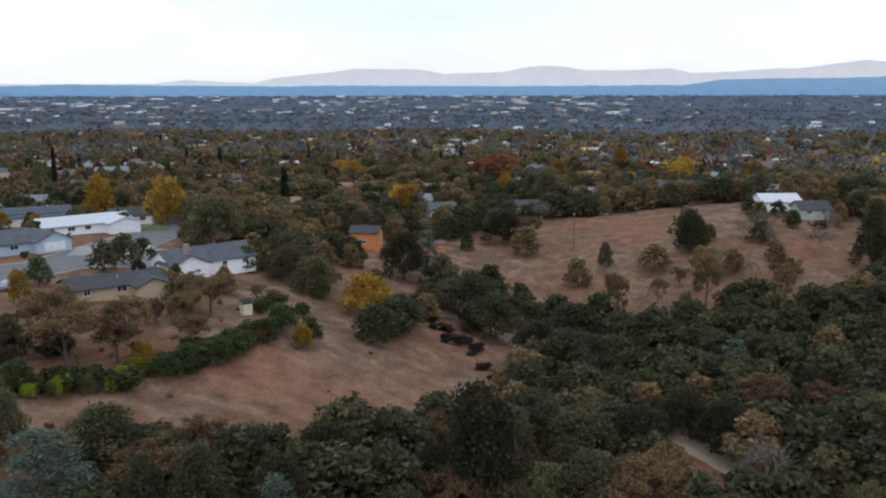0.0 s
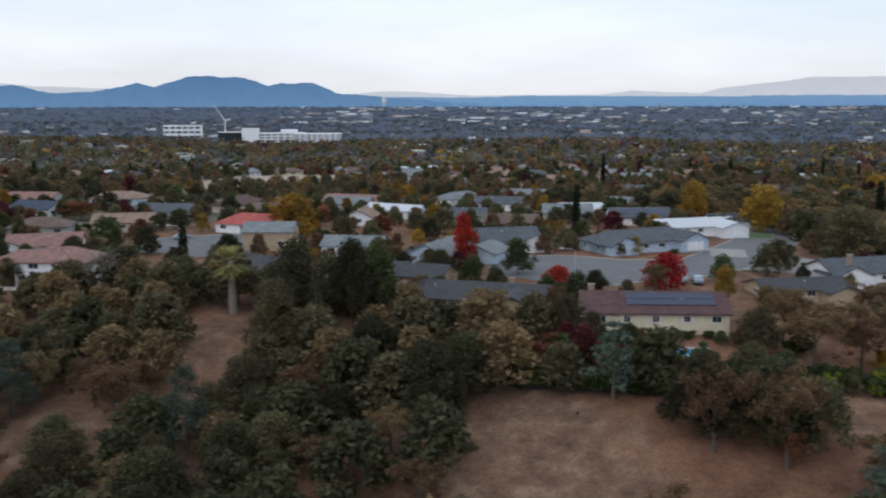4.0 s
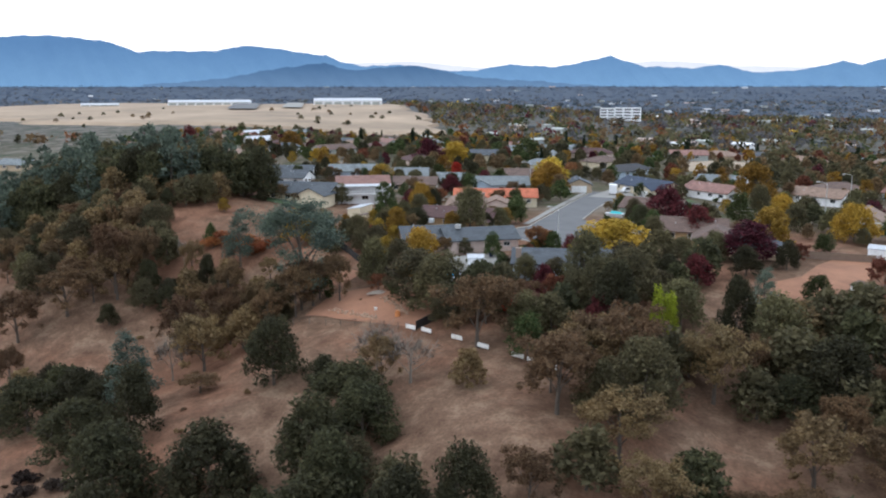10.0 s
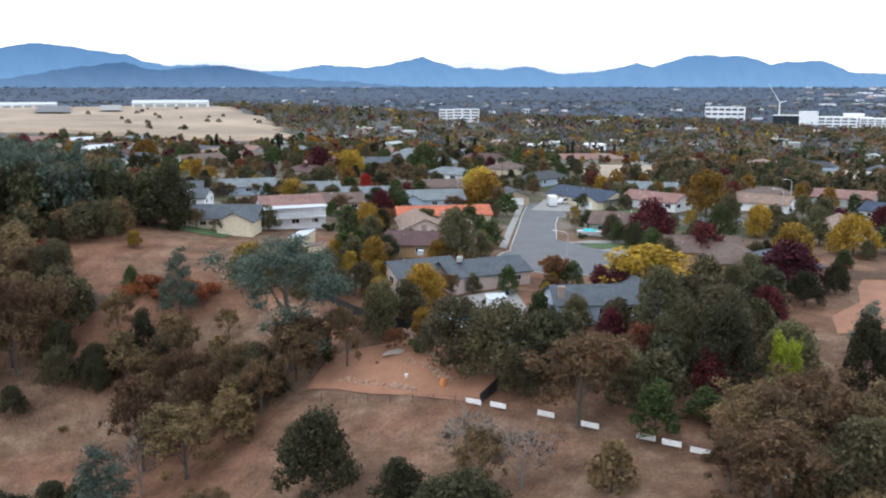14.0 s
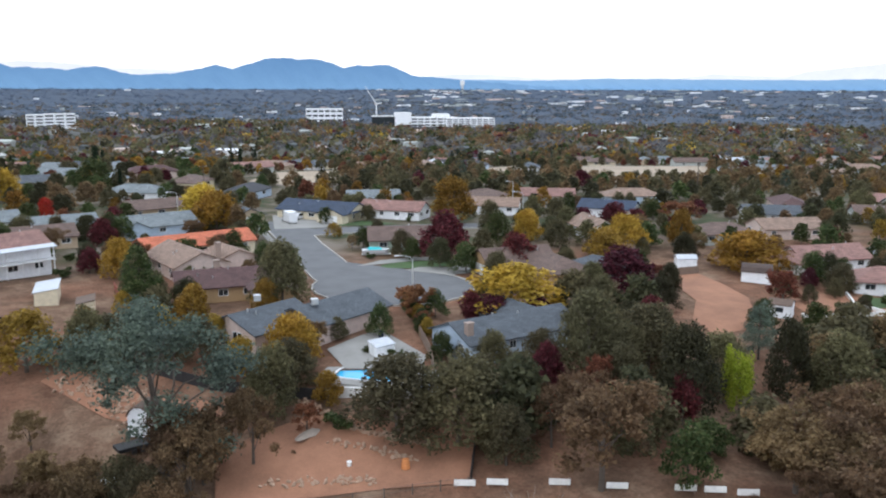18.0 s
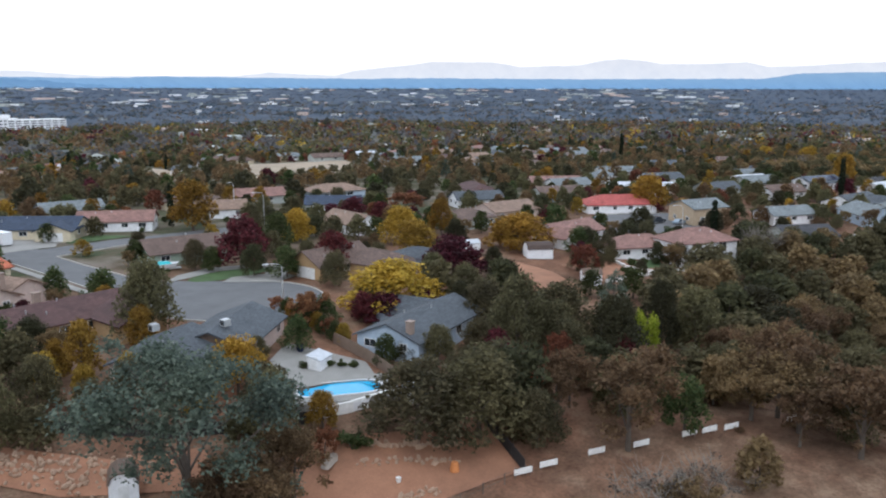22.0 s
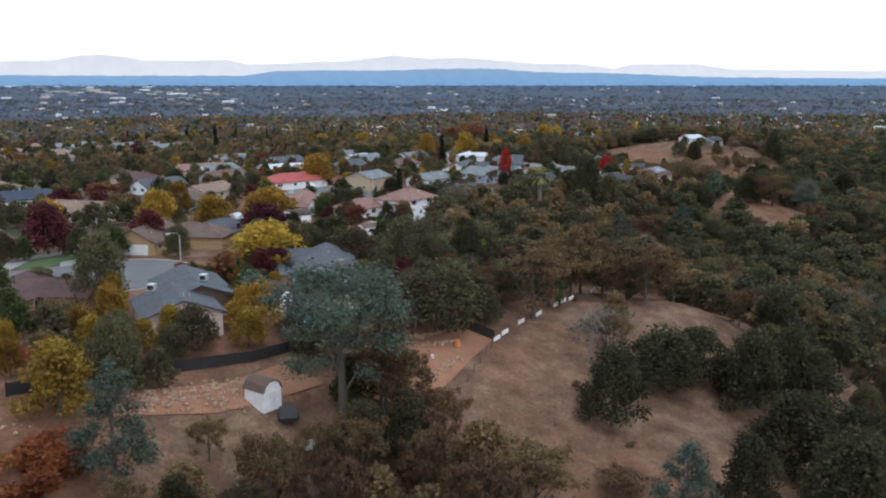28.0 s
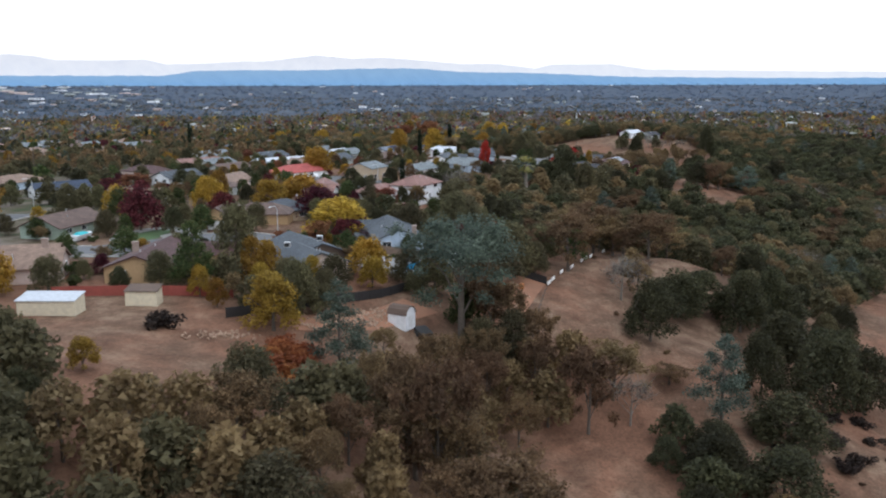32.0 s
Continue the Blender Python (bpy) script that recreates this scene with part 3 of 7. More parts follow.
def tree_kind(seed, h, spread, style, leaf, n, size, bark="bark"):
    """One pattern tree of height h: meshes for its trunk and crown."""
    rnd = np.random.RandomState(seed)
    if style == "round":
        trunk, ends = limbs(rnd, h, spread * 0.7, h * 0.022, 8, 0.16)
        c, r = [], []
        lobes = rnd.uniform(0.85, 1.15, 7)
        for i in range(34):
            a, t = i * 2.4 + rnd.uniform(-0.5, 0.5), (i + 0.5) / 34
            o = spread * (0.70 - 0.54 * t * t) * rnd.uniform(0.6, 1.08) * lobes[int(a / 0.9) % 7]
            c.append(np.array([math.cos(a) * o, math.sin(a) * o, h * (0.16 + 0.66 * t + rnd.uniform(-0.04, 0.05))]))
            r.append(spread * rnd.uniform(0.21, 0.37))
        q = sprays(rnd, c, r, n, size, shell=0.5)
    elif style == "open":
        trunk, ends = limbs(rnd, h, spread * 0.8, h * 0.02, 11, 0.18)
        c = list(ends)
        for i in range(16):
            a, t = i * 2.4 + rnd.uniform(-0.5, 0.5), (i + 0.5) / 16
            o = spread * (0.72 - 0.5 * t * t) * rnd.uniform(0.5, 1.1)
            c.append(np.array([math.cos(a) * o, math.sin(a) * o, h * (0.22 + 0.62 * t)]))
        r = [spread * rnd.uniform(0.13, 0.29) for _ in c]
        q = sprays(rnd, c, r, n, size, shell=0.15)
    elif style == "pine":
        trunk, ends = Mesh(), []
        trunk.tube([(0, 0, -0.5), (0.1, 0, h * 0.5), (0.25, 0.1, h * 0.97)], [h * 0.02, h * 0.013, h * 0.003], 7)
        c, r = [], []
        for i in range(26):
            t = 0.2 + 0.78 * i / 26
            a = i * 2.39 + rnd.uniform(-0.4, 0.4)
            o = spread * (1.0 - t) ** 0.6 * rnd.uniform(0.5, 1.05)
            e = (math.cos(a) * o, math.sin(a) * o, h * t + 0.08 * h * rnd.rand())
            trunk.tube([(0.2 * t, 0.08 * t, h * t * 0.95), e], [h * 0.005, h * 0.001], 4)
            c.append(np.array(e))
            r.append(spread * (0.24 + 0.30 * (1 - t)))
        q = sprays(rnd, c, r, n, size, flat=0.75, shell=0.2)
    elif style == "column":
        trunk = Mesh().tube([(0, 0, -0.5), (0, 0, h * 0.5)], [0.16, 0.1], 6)
        c = [np.array([rnd.uniform(-0.1, 0.1), rnd.uniform(-0.1, 0.1), h * t]) for t in np.linspace(0.08, 0.93, 16)]
        r = [spread * (1.0 - 0.75 * abs(t - 0.4) ** 1.5) * 0.9 for t in np.linspace(0.0, 1.0, 16)]
        q = sprays(rnd, c, r, n, size, flat=1.0, shell=0.7)
    elif style == "weeping":
        trunk, ends = limbs(rnd, h, spread * 0.6, h * 0.02, 7)
        c, r = [], []
        for e in ends:
            for k in range(4):
                c.append(np.array([e[0] * (1 + 0.10 * k), e[1] * (1 + 0.10 * k), e[2] - k * h * 0.13]))
                r.append(spread * 0.2)
        q = sprays(rnd, c, r, n, size, flat=1.4, shell=0.3)
    elif style == "shrub":
        trunk = Mesh()
        for k in range(4):
            a = k * 1.6
            trunk.tube([(0, 0, -0.2), (math.cos(a) * spread * 0.4, math.sin(a) * spread * 0.4, h * 0.6)], [0.06, 0.02], 5)
        c = [np.array([rnd.uniform(-0.55, 0.55) * spread, rnd.uniform(-0.55, 0.55) * spread, h * rnd.uniform(0.25, 0.7)]) for _ in range(9)]
        r = [min(spread, h) * rnd.uniform(0.3, 0.45) for _ in c]
        q = sprays(rnd, c, r, n, size)
    elif style == "palm":
        trunk = Mesh().tube([(0, 0, -0.5), (0.1, 0, h * 0.3), (0, 0.1, h * 0.85)], [0.75, 0.6, 0.5], 9)
        qs = []
        for i in range(44):
            a, el = i * 2.4, rnd.uniform(-0.9, 1.2)
            d = np.array([math.cos(a) * math.cos(el), math.sin(a) * math.cos(el), math.sin(el)])
            s = np.cross(d, (0, 0, 1))
            s /= np.linalg.norm(s)
            b = np.array([0, 0.1, h * 0.86])
            e = b + d * spread
            for k in range(7):
                f = b + d * spread * (0.45 + 0.08 * k) + np.array([0, 0, -0.05 * k * k * 0.3])
                g = e + s * (k - 3) * spread * 0.16 + np.array([0, 0, -0.25 * spread * rnd.rand()])
                qs.append([b + d * spread * 0.3, f * 0.5 + g * 0.5 + s * 0.13, g, f * 0.5 + g * 0.5 - s * 0.13])
        q = np.array(qs)
    else:  # bare
        trunk, ends = limbs(rnd, h, spread * 0.9, h * 0.02, 11, 0.2)
        for e in list(ends):
            for _ in range(5):
                f = e + rnd.uniform(-1, 1, 3) * spread * 0.35 + np.array([0, 0, 0.1 * h])
                trunk.tube([tuple(e * 0.85 + np.array([0, 0, e[2] * 0.13])), tuple(f)], [0.035, 0.012], 3)
        q = sprays(rnd, ends, [spread * 0.2] * len(ends), n, size, shell=0.1)
    return trunk.data("trunk", M[bark]), quads("crown", q, M[leaf]), h, q, trunk, leaf, bark


PATTERN = {}


def pattern(kind, count, base, **k):
    PATTERN[kind] = [tree_kind(base + i, **k) for i in range(count)]


pattern("oak", 4, 100, h=9, spread=4.8, style="round", leaf="leaf_oak", n=7600, size=0.185)
pattern("olive", 3, 120, h=9, spread=4.8, style="round", leaf="leaf_olive", n=6600, size=0.185)
pattern("brown", 4, 140, h=10, spread=4.6, style="open", leaf="leaf_brown", n=6200, size=0.165)
pattern("pine", 3, 160, h=14, spread=4.2, style="pine", leaf="leaf_pine", n=7000, size=0.165)
pattern("bigpine", 1, 170, h=18, spread=7.5, style="open", leaf="leaf_pine", n=15000, size=0.15)
pattern("yellow", 3, 180, h=8, spread=5.0, style="round", leaf="leaf_yellow", n=4600, size=0.24)
pattern("gold", 2, 190, h=10, spread=4.6, style="round", leaf="leaf_gold", n=4200, size=0.23)
pattern("maroon", 3, 200, h=7, spread=3.8, style="round", leaf="leaf_maroon", n=3600, size=0.21)
pattern("red", 2, 210, h=7, spread=3.6, style="round", leaf="leaf_red", n=3600, size=0.21)
pattern("rust", 2, 220, h=7, spread=3.4, style="open", leaf="leaf_rust", n=3000, size=0.21)
pattern("lime", 1, 230, h=10, spread=4.0, style="weeping", leaf="leaf_lime", n=5200, size=0.19)
pattern("green", 3, 240, h=7, spread=3.6, style="round", leaf="leaf_green", n=2800, size=0.21)
pattern("green_cone", 1, 247, h=11, spread=3.4, style="pine", leaf="leaf_green", n=5200, size=0.19)
pattern("cypress", 2, 250, h=14, spread=1.4, style="column", leaf="leaf_cypress", n=1819, size=0.29)
pattern("shrub", 3, 260, h=2, spread=1.6, style="shrub", leaf="leaf_green", n=770, size=0.17)
pattern("brush", 3, 270, h=1.6, spread=1.6, style="shrub", leaf="leaf_brown", n=500, size=0.15)
pattern("darkbrush", 2, 275, h=1.3, spread=1.5, style="shrub", leaf="leaf_darkbrush", n=700, size=0.15)
M["leaf_ember"] = leafy("orange_red_brush_leaves", (0.16, 0.052, 0.020), (0.27, 0.092, 0.034), (0.36, 0.145, 0.055))
pattern("rustbrush", 2, 277, h=1.8, spread=1.8, style="shrub", leaf="leaf_ember", n=900, size=0.15)
pattern("bare", 2, 280, h=8, spread=4.0, style="bare", leaf="leaf_grey", n=600, size=0.14, bark="pale_bark")
for far_kind, leaf, hh, sp, st in (("olive", "leaf_olive", 9, 4.8, "round"), ("oak", "leaf_oak", 9, 4.8, "round"), ("brown", "leaf_brown", 10, 4.8, "round"), ("gold", "leaf_gold", 9, 4.4, "round"),
                                   ("yellow", "leaf_yellow", 8, 4.4, "round"), ("maroon", "leaf_maroon", 7, 3.8, "round"), ("rust", "leaf_rust", 7, 3.6, "round"), ("green", "leaf_green", 8, 4.0, "round"),
                                   ("pine", "leaf_pine", 13, 3.8, "pine"), ("cypress", "leaf_cypress", 14, 1.4, "column")):
    pattern("mid_" + far_kind, 3, 300 + 7 * len(PATTERN), h=hh, spread=sp, style=st, leaf=leaf, n=1450 if far_kind in ("oak", "olive", "brown") else 950, size=0.41 if far_kind in ("oak", "olive", "brown") else 0.40)
    pattern("far_" + far_kind, 3, 500 + 7 * len(PATTERN), h=hh, spread=sp, style=st, leaf=leaf, n=300, size=0.72)
pattern("palm", 1, 290, h=10, spread=3.2, style="palm", leaf="leaf_palm", n=0, size=0.3, bark="pale_bark")
SAY = {
    "oak": ("live_oak_tree", "dark green evergreen oak on the dry slope", "tree"),
    "olive": ("blue_oak_tree", "dull olive oak with a broad uneven crown", "tree"),
    "brown": ("valley_oak_tree", "brown autumn oak with thinning leaves and bare limbs", "tree"),
    "bigpine": ("grey_pine", "tall broad blue-grey pine with an airy rounded crown", "tree"),
    "pine": ("grey_pine", "blue-grey pine with an open ragged crown", "tree"),
    "yellow": ("mulberry_tree", "bright yellow autumn tree with a round crown", "tree"),
    "gold": ("autumn_tree", "golden brown autumn tree among the houses", "tree"),
    "maroon": ("plum_tree", "dark maroon leaved tree beside the houses", "tree"),
    "red": ("maple_tree", "bright scarlet autumn tree in a front garden", "tree"),
    "rust": ("autumn_tree", "rust red autumn tree with a small crown", "tree"),
    "lime": ("willow_tree", "lime green tree with drooping sprays", "tree"),
    "green": ("garden_tree", "green leafy garden tree beside a house", "tree"),
    "green_cone": ("cypress_tree", "dense green conical tree beside the brick house", "tree"),
    "cypress": ("cypress_tree", "tall narrow dark green column cypress", "tree"),
    "shrub": ("shrub", "rounded green garden shrub", "shrub"),
    "brush": ("brush", "dry brown brush on the slope", "shrub"),
    "darkbrush": ("brush", "dark purplish brush on bare soil", "shrub"),
    "rustbrush": ("brush", "orange red brush on the slope", "shrub"),
    "bare": ("bare_tree", "bare grey tree with pale branching limbs", "tree"),
    "palm": ("palm_tree", "fan palm with a thick shaggy trunk", "tree"),
}
SAY.update({q + k: SAY[k] for q in ("mid_", "far_") for k in ("olive", "oak", "brown", "gold", "yellow", "maroon", "rust", "green", "pine", "cypress")})
RT = random.Random(5)


JOIN = {}


def tree(kind, x, y, h=None, wide=1.0, z=None, joined=""):
    """Plants a tree of a kind at x, y with height h; wide stretches its crown. joined: the woods that it melts into, where none can be counted."""
    tr, cr, ph, crown, trunk, leaf, bark = RT.choice(PATTERN[kind])
    s = (h or ph) / ph
    gz = float(land(x, y)) if z is None else z
    m = Matrix.LocRotScale((x, y, gz), Euler((0, 0, RT.uniform(0, 6.28))), (s * wide, s * wide, s))
    if joined:
        a = np.array(m)
        JOIN.setdefault((joined, leaf), []).append(crown @ a[:3, :3].T.astype(float) + a[:3, 3])
        g = Mesh().tube([(0, 0, -0.4), (0, 0, ph * 0.3), (ph * 0.05, 0, ph * 0.7)], [ph * 0.024, ph * 0.018, ph * 0.006], 5)
        JOIN.setdefault((joined, bark), []).append((np.array(g.v) @ a[:3, :3].T + a[:3, 3], g.f))
        return None
    name, label, cat = SAY[kind]
    ob = thing(name, m, label, cat)
    part("trunk", tr, None, ob)
    part("crown", cr, None, ob)
    return ob


def flush_woods(labels):
    """Links what tree() has joined: crowns by colour, and the trunks."""
    for (name, mat), items in JOIN.items():
        if mat in ("bark", "pale_bark"):
            g = Mesh()
            for v, f in items:
                k = len(g.v)
                g.v += [tuple(q) for q in v]
                g.f += [tuple(k + i for i in q) for q in f]
            tagged(new(name + "_trunks", g.data(name + "_trunks", M[mat])), "grey brown trunks and limbs of the " + labels[name], "woods", kind="stuff")
        else:
            tagged(new(name, quads(name, np.concatenate(items), M[mat])), labels[name], "woods", kind="stuff")


# ---------- houses ----------
def roof_mesh(L, D, h, rise, over, hip, cx=0.0, cy=0.0, along=True):
    """A gable or hip roof, ridge along x, with thickness; uv runs along its courses."""
    a, b, t = L / 2 + over, D / 2 + over, 0.2
    z0 = h - over * rise / (D / 2)
    zr = h + rise
    k = (D / 2 + over) if hip else 0.0
    k = min(k, a - 0.2)
    v = [(-a, -b, z0), (a, -b, z0), (a, b, z0), (-a, b, z0), (-a + k, 0, zr), (a - k, 0, zr)]
    low = [(x, y, z - t) for x, y, z in v]
    m = Mesh()
    m.v = v + low
    m.f = [(0, 1, 5, 4), (2, 3, 4, 5), (1, 2, 5), (3, 0, 4), (7, 6, 10, 11), (9, 8, 11, 10), (8, 7, 11), (6, 9, 10),
           (1, 0, 6, 7), (2, 1, 7, 8), (3, 2, 8, 9), (0, 3, 9, 6)]
    if not hip:
        m.f = [(0, 1, 5, 4), (2, 3, 4, 5), (7, 6, 10, 11), (9, 8, 11, 10), (1, 0, 6, 7), (3, 2, 8, 9),
               (0, 4, 10, 6), (4, 3, 9, 10), (5, 1, 7, 11), (2, 5, 11, 8)]
    if not along:
        m.v = [(-y, x, z) for x, y, z in m.v]
    m.v = [(x + cx, y + cy, z) for x, y, z in m.v]
    return m


def roof_part(m, material, parent, along=True, label=""):
    ob = part("roof", m, material, parent, label)
    me = ob.data
    uv = me.uv_layers.new(name="courses")
    for p in me.polygons:
        flat = abs(p.normal.z) < 0.05
        for li in p.loop_indices:
            c = me.vertices[me.loops[li].vertex_index].co
            steep = math.hypot(p.normal.x, p.normal.y)
            d = (c.x * p.normal.x + c.y * p.normal.y) / max(steep, 0.01)
            s = (-c.x * p.normal.y + c.y * p.normal.x) / max(steep, 0.01)
            uv.data[li].uv = (s, c.z if flat else d / max(abs(p.normal.z), 0.2))
    return ob


def walls_mesh(L, D, h, rise, hip, cx=0.0, cy=0.0, along=True):
    m = Mesh()
    a, b = L / 2, D / 2
    if hip:
        ring = [(-a, -b, 0), (-a, b, 0), (-a, b, h), (-a, -b, h)]
    else:
        ring = [(-a, -b, 0), (-a, b, 0), (-a, b, h), (-a, 0, h + rise - 0.1), (-a, -b, h)]
    m.prism([(x, y, z - 1.2 * (z == 0)) for x, y, z in ring], [(-x, y, z - 1.2 * (z == 0)) for x, y, z in ring])
    if not along:
        m.v = [(-y, x, z) for x, y, z in m.v]
    m.v = [(x + cx, y + cy, z) for x, y, z in m.v]
    return m


def opening(house, kind, side, L, D, u, z, w, hh, cx=0, cy=0, along=True, frame_mat="trim"):
    """A window, door or garage door on a side: n, s, e, w of a block; u along the side."""
    a, b = (L / 2, D / 2) if along else (D / 2, L / 2)
    turn = {"s": 0, "e": 90, "n": 180, "w": 270}[side]
    off = b if side in "sn" else a
    m = pose(cx, cy, 0, 0, 0, turn) @ pose(u, -off, z)
    g = Mesh()
    if kind == "window":
        t = 0.09
        for q in ((-w / 2, -0.06, 0, w / 2, 0.02, t), (-w / 2, -0.06, hh - t, w / 2, 0.02, hh), (-w / 2, -0.06, t, -w / 2 + t, 0.02, hh - t),
                  (w / 2 - t, -0.06, t, w / 2, 0.02, hh - t), (-0.035, -0.05, t, 0.035, 0.02, hh - t)):
            g.box(*q, m)
        ob = part("window", g, M[frame_mat], house, "white framed window")
        part("pane", Mesh().box(-w / 2 + t, -0.03, t, w / 2 - t, 0.01, hh - t, m), M["glass"], ob, "dark glass pane")
    elif kind == "garage":
        for i in range(4):
            g.box(-w / 2, -0.05, i * hh / 4 + 0.015, w / 2, 0.02, (i + 1) * hh / 4 - 0.015, m)
        g.box(-w / 2, -0.02, 0, w / 2, 0.01, hh, m)
        ob = part("garage_door", g, M["trim"], house, "white sectional garage door")
    else:
        g.box(-w / 2, -0.05, 0, w / 2, 0.02, hh, m)
        ob = part("door", g, M["dark_trim"], house)
    return ob


RH = random.Random(11)


def house(x, y, yaw, L, D, wall, roof, label, h=2.7, rise=1.7, hip=False, over=0.5, wings=(), holes=None, chimney=None, stacks=2, z=None, name="house", solar=None, extra=()):
    """A house of one or more blocks. wings: (cx, cy, L, D, along, hip, rise)."""
    gz = float(land(x, y)) if z is None else z
    ob = thing(name, pose(x, y, gz + 0.15, 0, 0, yaw), label, "house")
    part("wall", walls_mesh(L, D, h, rise, hip), M[wall], ob)
    roof_part(roof_mesh(L, D, h, rise, over, hip), M[roof], ob)
    for cx, cy, l2, d2, al, hp, ri in wings:
        part("wall", walls_mesh(l2, d2, h, ri, hp, cx, cy, al), M[wall], ob)
        roof_part(roof_mesh(l2, d2, h, ri, over, hp, cx, cy, al), M[roof], ob, al)
    if holes is None:
        holes = []
        for side, n in (("s", L), ("n", L), ("e", D), ("w", D)):
            k = max(1, int(n // 4.5))
            for i in range(k):
                holes.append(("window", side, (i + 0.5) * n / k - n / 2 + RH.uniform(-0.4, 0.4), 0.95, RH.choice((1.2, 1.6, 1.9)), 1.15))
    for q in list(holes) + list(extra):
        opening(ob, q[0], q[1], L, D, q[2], q[3], q[4], q[5], *(q[6:] if len(q) > 6 else ()))
    if chimney:
        cx, cy, ch = chimney
        g = Mesh().box(cx - 0.5, cy - 0.4, 0, cx + 0.5, cy + 0.4, ch).box(cx - 0.58, cy - 0.48, ch, cx + 0.58, cy + 0.48, ch + 0.15)
        part("chimney", g, M["brick_grey"], ob, "brick chimney")
    for i in range(stacks):
        sx, sy = RH.uniform(-0.35, 0.35) * L, RH.uniform(-0.3, 0.3) * D
        sz = h + rise * (1 - abs(sy) / (D / 2))
        part("vent_pipe", Mesh().tube([(sx, sy, sz - 0.3), (sx, sy, sz + 0.45)], [0.09, 0.09], 8), M["steel"], ob, "galvanised roof vent")
    if solar:
        side, u0, u1, rows = solar
        sl = math.hypot(rise, D / 2)
        ang = math.degrees(math.atan2(rise, D / 2))
        m = pose(0, 0, h + rise, 0, 0, 0 if side == "s" else 180) @ pose(0, 0, 0, ang, 0, 0)
        n = int((u1 - u0) / 1.1)
        for r in range(rows):
            for i in range(n):
                s0 = -0.7 - (r + 1) * 1.75
                part("solar_panel", Mesh().box(u0 + i * 1.1, s0, 0.10, u0 + i * 1.1 + 1.04, s0 + 1.65, 0.16, m), M["solar"], ob, "dark blue solar panel")
    return ob


# ---------- roads and yards ----------
def kerb(line, name="kerb"):
    """A raised concrete edge along a line."""
    g = Mesh()
    for (ax, ay), (bx, by) in zip(line, line[1:]):
        n = max(1, int(math.hypot(bx - ax, by - ay) / 3))
        for i in range(n):
            p = Vector((ax + (bx - ax) * i / n, ay + (by - ay) * i / n))
            q = Vector((ax + (bx - ax) * (i + 1) / n, ay + (by - ay) * (i + 1) / n))
            s = Vector((-(q - p).y, (q - p).x)).normalized() * 0.12
            z0, z1 = float(land(p.x, p.y)), float(land(q.x, q.y))
            ring = [(p.x - s.x, p.y - s.y, z0 - 0.2), (q.x - s.x, q.y - s.y, z1 - 0.2), (q.x + s.x, q.y + s.y, z1 - 0.2), (p.x + s.x, p.y + s.y, z0 - 0.2)]
            g.prism(ring, [(x, y, z + 0.46) for x, y, z in ring])
    tagged(part(name, g, M["kerb"], None), "pale concrete kerb along the street", "kerb", kind="structure")


def arc(cx, cy, r, a0, a1, n=14, ry=None):
    return [(cx + r * math.cos(radians(a0 + (a1 - a0) * i / n)), cy + (ry or r) * math.sin(radians(a0 + (a1 - a0) * i / n))) for i in range(n + 1)]


BULB = arc(-86, 215.5, 14.5, 148, 405, 18)
WEST_EDGE = [(-98.6, 300), (-98.8, 276), (-98.6, 247), (-98.6, 226)]
EAST_EDGE = [(-89.0, 240), (-89.6, 262), (-89.2, 274)]
drape("road", WEST_EDGE + BULB + EAST_EDGE + [(-72, 277.5), (-40, 276), (-40, 285), (-72, 286.5), (-88, 285), (-88, 300)], M["asphalt"], "worn grey asphalt street ending in a cul-de-sac", "road", 0.12)
kerb(WEST_EDGE + BULB)
kerb(EAST_EDGE + [(-72, 277.5), (-40, 276)])
drape("pavement", ribbon([(-100.2, 300), (-100.3, 247), (-100.2, 226)], 1.6), M["concrete"], "concrete footway beside the street", "pavement", 0.16)
drape("driveway", [(-64, 231), (-66, 223.5), (-73, 221.5), (-80, 228.5), (-76, 231), (-70, 229), (-67, 233)], M["concrete"], "pale concrete driveway round the oval lawn", "driveway", 0.18)
drape("driveway", [(-88, 235), (-82, 239.6), (-74, 241.5), (-66, 238.5), (-62, 232), (-64.5, 231), (-68, 235.5), (-74.5, 237.6), (-82, 236)], M["concrete"], "pale concrete walk behind the oval lawn", "driveway", 0.18)
drape("lawn", arc(-75, 233.5, 8.5, 0, 340, 17, 3.6), M["lawn"], "oval lawn beside the cul-de-sac", "lawn", 0.15, 2.0)
drape("driveway", [(-94, 311), (-84, 308), (-80, 306), (-76, 300), (-84, 286), (-97, 286)], M["concrete"], "concrete driveway of the navy roofed house", "driveway", 0.16)
drape("lawn", [(-78, 300), (-68, 294), (-64, 288), (-80, 288)], M["lawn"], "small front lawn", "lawn", 0.15)
drape("road", [(93, 149), (101, 166), (117, 160), (126, 149), (139, 146), (168, 166), (201, 191), (236, 222), (243, 215), (192, 165), (158, 139), (133, 128.5), (109, 127), (99, 131)], M["asphalt"], "curving grey asphalt residential street", "road", 0.12)
kerb([(101, 166), (117, 160), (126, 149), (139, 146), (168, 166), (201, 191), (236, 222)])
kerb([(243, 215), (192, 165), (158, 139), (133, 128.5), (109, 127)])
drape("driveway", [(150, 149), (158, 146), (166, 156), (158, 160)], M["concrete"], "concrete driveway by the pale blue house", "driveway", 0.16)
drape("driveway", [(145, 133), (160, 127), (176, 142), (168, 149)], M["concrete"], "wide concrete driveway", "driveway", 0.18)
drape("lawn", [(176, 176), (190, 172), (196, 180), (184, 184)], M["lawn"], "green front lawn by the street", "lawn", 0.15)
